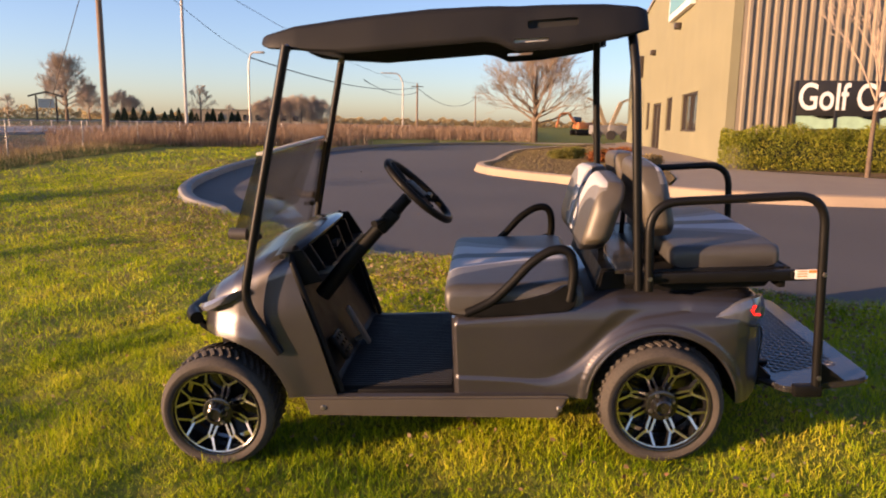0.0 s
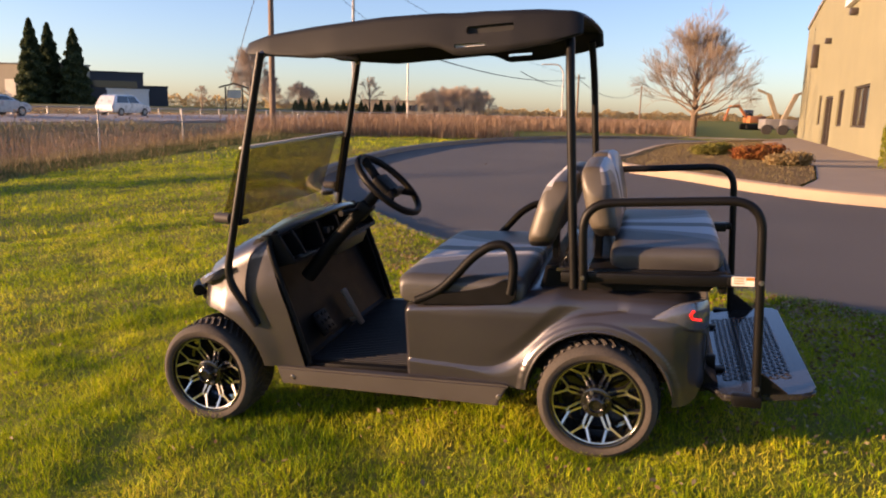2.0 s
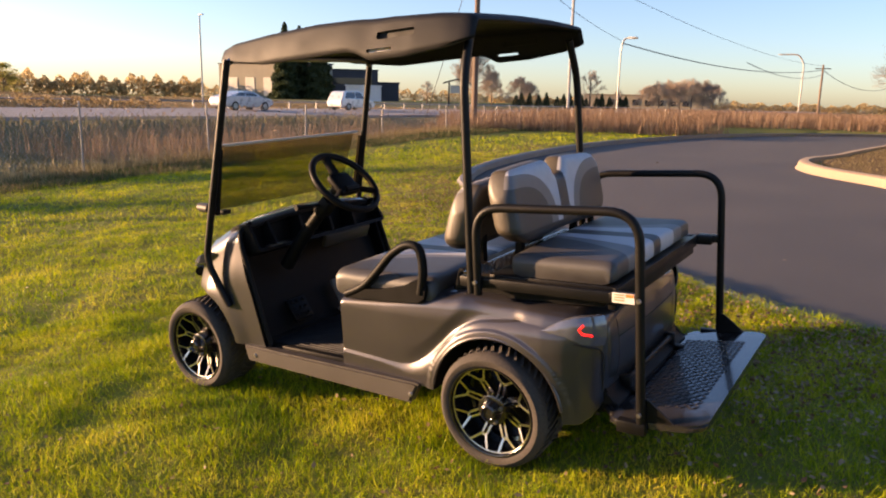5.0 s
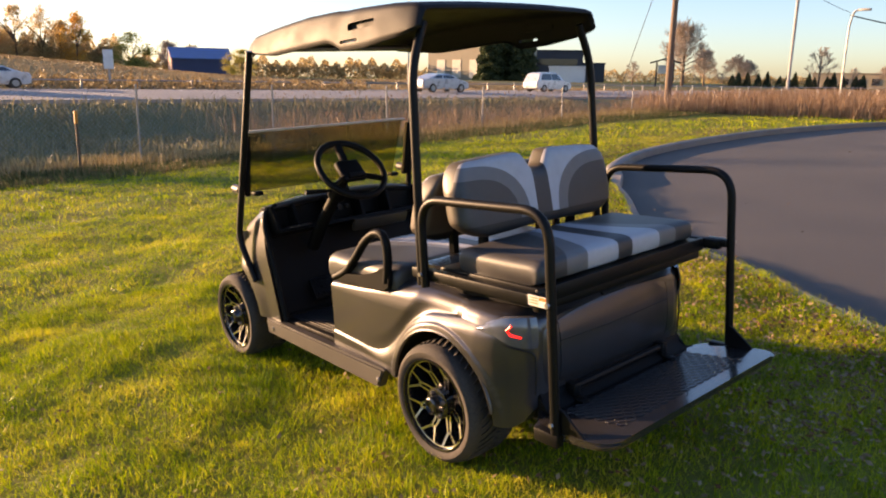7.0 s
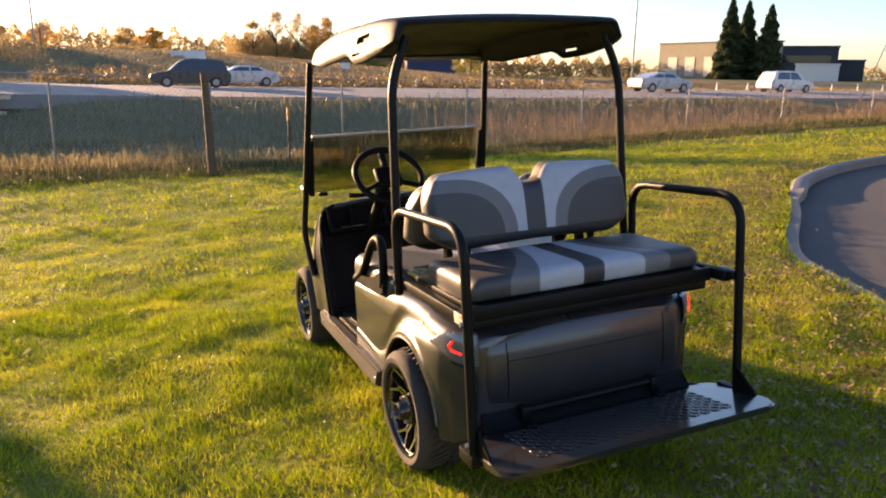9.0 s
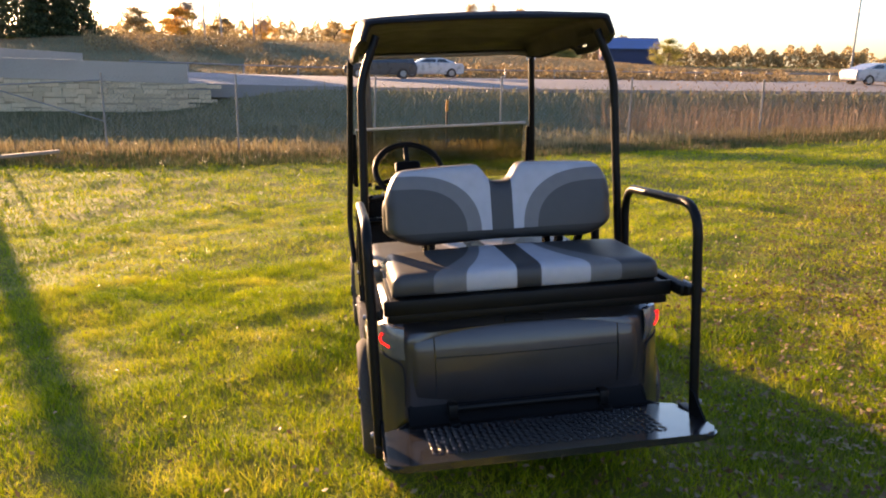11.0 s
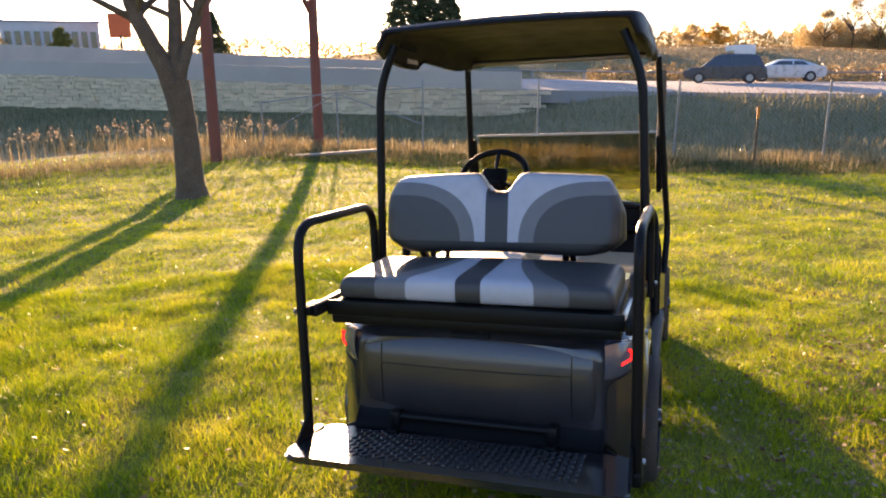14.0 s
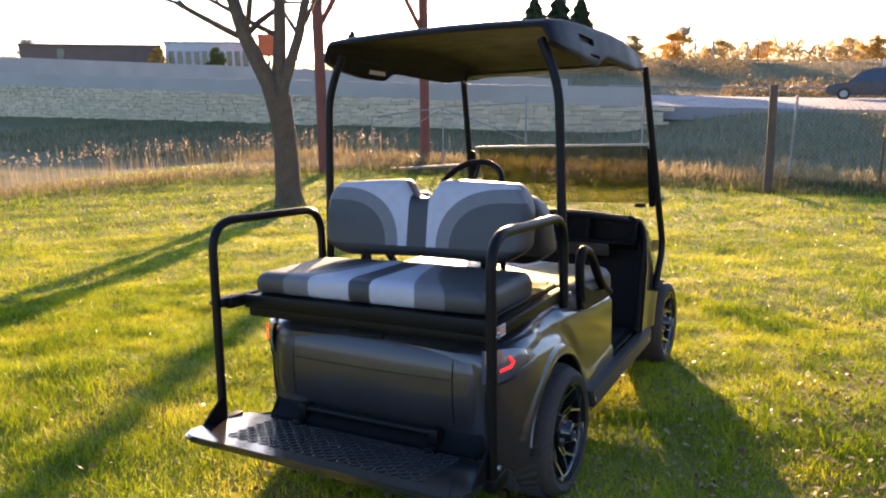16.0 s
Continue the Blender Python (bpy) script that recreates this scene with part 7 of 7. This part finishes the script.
def tri_blades(name, x, y, h, wd, m, label, category, seed=0):
    """One mesh of single-triangle blades."""
    g = np.random.RandomState(seed)
    n = len(x)
    z = ground_z(x, y) + lumps(x, y) - 0.035
    a, la = g.uniform(0, 2 * math.pi, n), g.uniform(0, 2 * math.pi, n)
    ll = h * np.abs(g.normal(0, 0.8, n))
    cx, cy = np.cos(a) * wd / 2, np.sin(a) * wd / 2
    v = np.stack([np.stack([x - cx, y - cy, z], 1), np.stack([x + cx, y + cy, z], 1), np.stack([x + np.cos(la) * ll, y + np.sin(la) * ll, z + h], 1)], 1)
    f = np.arange(3 * n).reshape(-1, 3)
    return tagged(mesh_from(name, v.reshape(-1, 3), f, m), label, category, kind="stuff")


DRY = leafy("dry_tall_grass", [(0.17, 0.125, 0.06), (0.29, 0.22, 0.105), (0.40, 0.31, 0.165)], 0.3, 0.6)
REDWEED = leafy("reddish_dry_weeds", [(0.16, 0.098, 0.062), (0.26, 0.165, 0.105), (0.35, 0.25, 0.165)], 0.32, 0.3)
LAWNM = leafy("lawn_blades", [(0.070, 0.145, 0.006), (0.24, 0.335, 0.008), (0.45, 0.49, 0.011), (0.59, 0.51, 0.060)], 0.34, 1.8, 0.24, 1.3)
g = np.random.RandomState(11)

# rank grass along the fence
n = 16000
y = g.uniform(-12, 48, n)
x = np.array([fence_x(q) for q in y]) + np.abs(g.normal(0, 0.9, n)) - 0.5
blades("fence_grass", x, y, g.uniform(0.15, 0.42, n), g.uniform(0.008, 0.016, n), DRY, "rank dry grass along the fence", "grass", 0.5, 1)
n = 9500
y = g.uniform(10, 60, n)
x = np.array([fence_x(q) for q in y]) - 0.3 - np.abs(g.normal(0, 2.2, n))
blades("red_weeds", x, y, g.uniform(0.35, 1.2, n), g.uniform(0.004, 0.010, n), REDWEED, "reddish dry weeds behind the fence", "weeds", 0.35, 2, base=np.full(n, -0.2))
yy = 10 + 50 * g.uniform(0, 1, 6000) ** 0.7
cs = np.stack([np.array([fence_x(q) for q in yy]) - 0.2 - np.abs(g.normal(0, 2.0, 6000)), yy, 0.1 + g.uniform(0, 1.15, 6000) ** 0.8], 1)
v, f = leaf_quads(cs, 0.035, 8)
tagged(mesh_from("weed_leaves", v, f, REDWEED), "reddish leaves of tall weeds at the fence", "weeds", kind="stuff")
# unmown strip and leaf litter inside the fence; its shade is put into the dark greens
n = 34000
y = g.uniform(-6, 34, n)
x = np.array([fence_x(q) for q in y]) + 0.3 + 2.2 * g.uniform(0, 1, n) ** 1.2
blades("verge_grass", x, y, g.uniform(0.06, 0.2, n), g.uniform(0.008, 0.02, n), leafy("shade_darkened_verge", [(0.06, 0.08, 0.028), (0.11, 0.13, 0.045), (0.22, 0.16, 0.085)], 0.3, 0.9), "rank unmown grass inside the fence, its greens darkened as shade", "grass", 0.6, 12)
# meadow north of the lot
n = 42000
az, d = g.uniform(-3, 32, n), 30 + 75 * g.uniform(0, 1, n) ** 1.3
x, y = -d * np.sin(np.radians(az)), d * np.cos(np.radians(az))
k = ~inside(LOT_POLY, x, y) & (x > -31)
k &= (np.hypot(x + 2, y - 40) > 7) | (y > 46.5)
blades("meadow", x[k], y[k], g.uniform(0.5, 1.1, n)[k], 0.0005 * d[k] + 0.005, REDWEED, "reddish brown meadow beyond the lot", "meadow", 0.4, 3)
# reeds in the ditch and ditch grass
n = 800
tt = g.uniform(0, 1, n)
x, y = -16.5 + 14 * tt + g.normal(0, 1.0, n), -7.6 - 9.5 * tt + g.normal(0, 0.8, n)
rz_ = ground_z(x, y)
blades("reeds", x, y, g.uniform(0.4, 0.85, n), g.uniform(0.008, 0.014, n), DRY, "tall dry reeds in the ditch", "reeds", 0.12, 4)
hd_ = g.choice(n, 260, False)
cs = np.repeat(np.stack([x, y, rz_ + 0.66], 1)[hd_], 5, 0) + g.normal(0, (0.02, 0.02, 0.10), (1300, 3))
v, f = leaf_quads(cs, 0.035, 9)
tagged(mesh_from("reed_plumes", v, f, leafy("pale_plumes", [(0.22, 0.17, 0.12), (0.34, 0.27, 0.2)], 0.4)), "pale plumes on the reeds", "reeds", kind="stuff")
n = 8000
tt = g.uniform(0, 1, n)
x, y = -14.5 + 15 * tt + g.normal(0, 0.7, n), -6.2 - 8.6 * tt + np.abs(g.normal(0, 0.9, n)) - 0.5
blades("ditch_grass", x, y, g.uniform(0.10, 0.34, n), g.uniform(0.006, 0.013, n), DRY, "rank dry grass along the ditch", "grass", 0.5, 5)
n = 34000
x, y = g.uniform(-31.5, -14.8, n), g.uniform(-40, 40, n)
blades("ditch_floor_grass", x, y, g.uniform(0.15, 0.5, n), g.uniform(0.02, 0.05, n), leafy("dull_green_ditch", [(0.13, 0.128, 0.065), (0.21, 0.195, 0.105), (0.32, 0.27, 0.16)], 0.3, 0.3), "dull green ditch grass below the highway", "grass", 0.5, 6)

# dry field rising beyond the highway
n = 70000
x, y = g.uniform(-108, -55.5, n), g.uniform(-45, 90, n)
blades("dry_field", x, y, g.uniform(0.08, 0.32, n), g.uniform(0.04, 0.09, n), leafy("dry_field_grass", [(0.19, 0.14, 0.08), (0.28, 0.205, 0.115), (0.36, 0.27, 0.155)], 0.3, 0.08, 0.10, 1.6), "dry tan field rising beyond the highway", "field", 0.6, 17)

# dry tufts on the island
n = 26000
x, y = g.uniform(-0.2, 5.2, n), g.uniform(12, 36, n)
k = inside(bed, x, y)
blades("island_grass", x[k], y[k], g.uniform(0.02, 0.09, n)[k], g.uniform(0.006, 0.013, n)[k], leafy("brown_groundcover", [(0.11, 0.09, 0.035), (0.20, 0.155, 0.06), (0.29, 0.22, 0.10)], 0.3, 1.2), "dry brown grass on the planted island", "grass", 0.6, 7, base=(ground_z(x, y) + 0.06)[k])

# mown lawn: dense near the cart, coarser away from it
C0 = np.array([1.0, 2.3])
bands = [(0.0, 4.0, 9000, 0.0044, (0.016, 0.058)), (4.0, 8.0, 2200, 0.0075, (0.018, 0.054)), (8.0, 16.5, 420, 0.014, (0.03, 0.075)), (16.5, 30, 60, 0.03, (0.04, 0.10))]
for i, (r0, r1, dens, wd, hh) in enumerate(bands):
    n = int(math.pi * (r1 * r1 - r0 * r0) * dens)
    r = np.sqrt(g.uniform(r0 * r0, r1 * r1, n))
    a = g.uniform(0, 2 * math.pi, n)
    x, y = C0[0] + r * np.cos(a), C0[1] + r * np.sin(a)
    k = ~inside(LOT_POLY, x, y) & ~inside(PAVE_POLY, x, y) & (x > -12.5 + 0.1 * np.maximum(0, y - 8) + 0.5 * np.sin(y * 1.7) * np.sin(y * 0.6)) & (y < 40) & (y > -14) & (y - 0.9 * x > -11)
    x, y = x[k], y[k]
    cl = 0.55 + 0.45 * np.sin(x * 3.1 + np.sin(y * 2.3) * 2) * np.sin(y * 2.7 + np.sin(x * 1.9) * 2)
    h = g.uniform(*hh, len(x)) * (0.6 + 0.5 * cl + 0.45 * np.clip(np.sin(x * 9.7 + 3 * np.sin(y * 3.7)) * np.sin(y * 8.9 + 3 * np.sin(x * 4.1)), -0.4, 1))
    tri_blades("lawn_grass", x, y, h, g.uniform(0.7, 1.3, len(x)) * wd, LAWNM, "yellow-green autumn lawn grass", "grass", 30 + i)
# fallen leaves, thickest by the lot
n = 10000
r, a = 10 * np.sqrt(g.uniform(0, 1, n)), g.uniform(0, 2 * math.pi, n)
x, y = 0.5 + r * np.cos(a), 2.5 + r * np.sin(a)
m_ = 24000
i = g.randint(28, 100, m_)
off = 0.1 + np.abs(g.normal(0, 1.0, m_))
tang = LOT[i + 1] - LOT[i]
tang /= np.linalg.norm(tang, axis=1)[:, None]
lx = LOT[i, 0] + (LOT[i + 1, 0] - LOT[i, 0]) * g.uniform(0, 1, m_) - tang[:, 1] * off * 1.0
ly = LOT[i, 1] + (LOT[i + 1, 1] - LOT[i, 1]) * g.uniform(0, 1, m_) + tang[:, 0] * off * 1.0
flip = inside(LOT_POLY, lx, ly)
lx, ly = np.where(flip, lx + 2 * tang[:, 1] * off, lx), np.where(flip, ly - 2 * tang[:, 0] * off, ly)
x, y = np.concatenate([x, lx]), np.concatenate([y, ly])
k = ~inside(LOT_POLY, x, y)
cs = np.stack([x, y, ground_z(x, y) + lumps(x, y) + g.uniform(-0.01, 0.02, len(x))], 1)[k]
v, f = leaf_quads(cs, 0.0125, 15, 0.6)
tagged(mesh_from("fallen_leaves", v, f, leafy("fallen_leaf", [(0.16, 0.08, 0.04), (0.23, 0.155, 0.085), (0.31, 0.235, 0.145)], 0.12, 3.0, 0.4)), "tan fallen leaves scattered on the lawn", "leaves", kind="stuff")
n = 110
x, y = g.uniform(-3, 12, n), g.uniform(5, 22, n)
k = inside(LOT_POLY, x, y)
v, f = leaf_quads(np.stack([x, y, ground_z(x, y) - 0.02], 1)[k], 0.022, 16, 0.85)
tagged(mesh_from("lot_leaves", v, f, leafy("brown_lot_leaf", [(0.12, 0.08, 0.05), (0.25, 0.18, 0.12)], 0.2, 3.0, 0.4)), "fallen leaves on the asphalt", "leaves", kind="stuff")
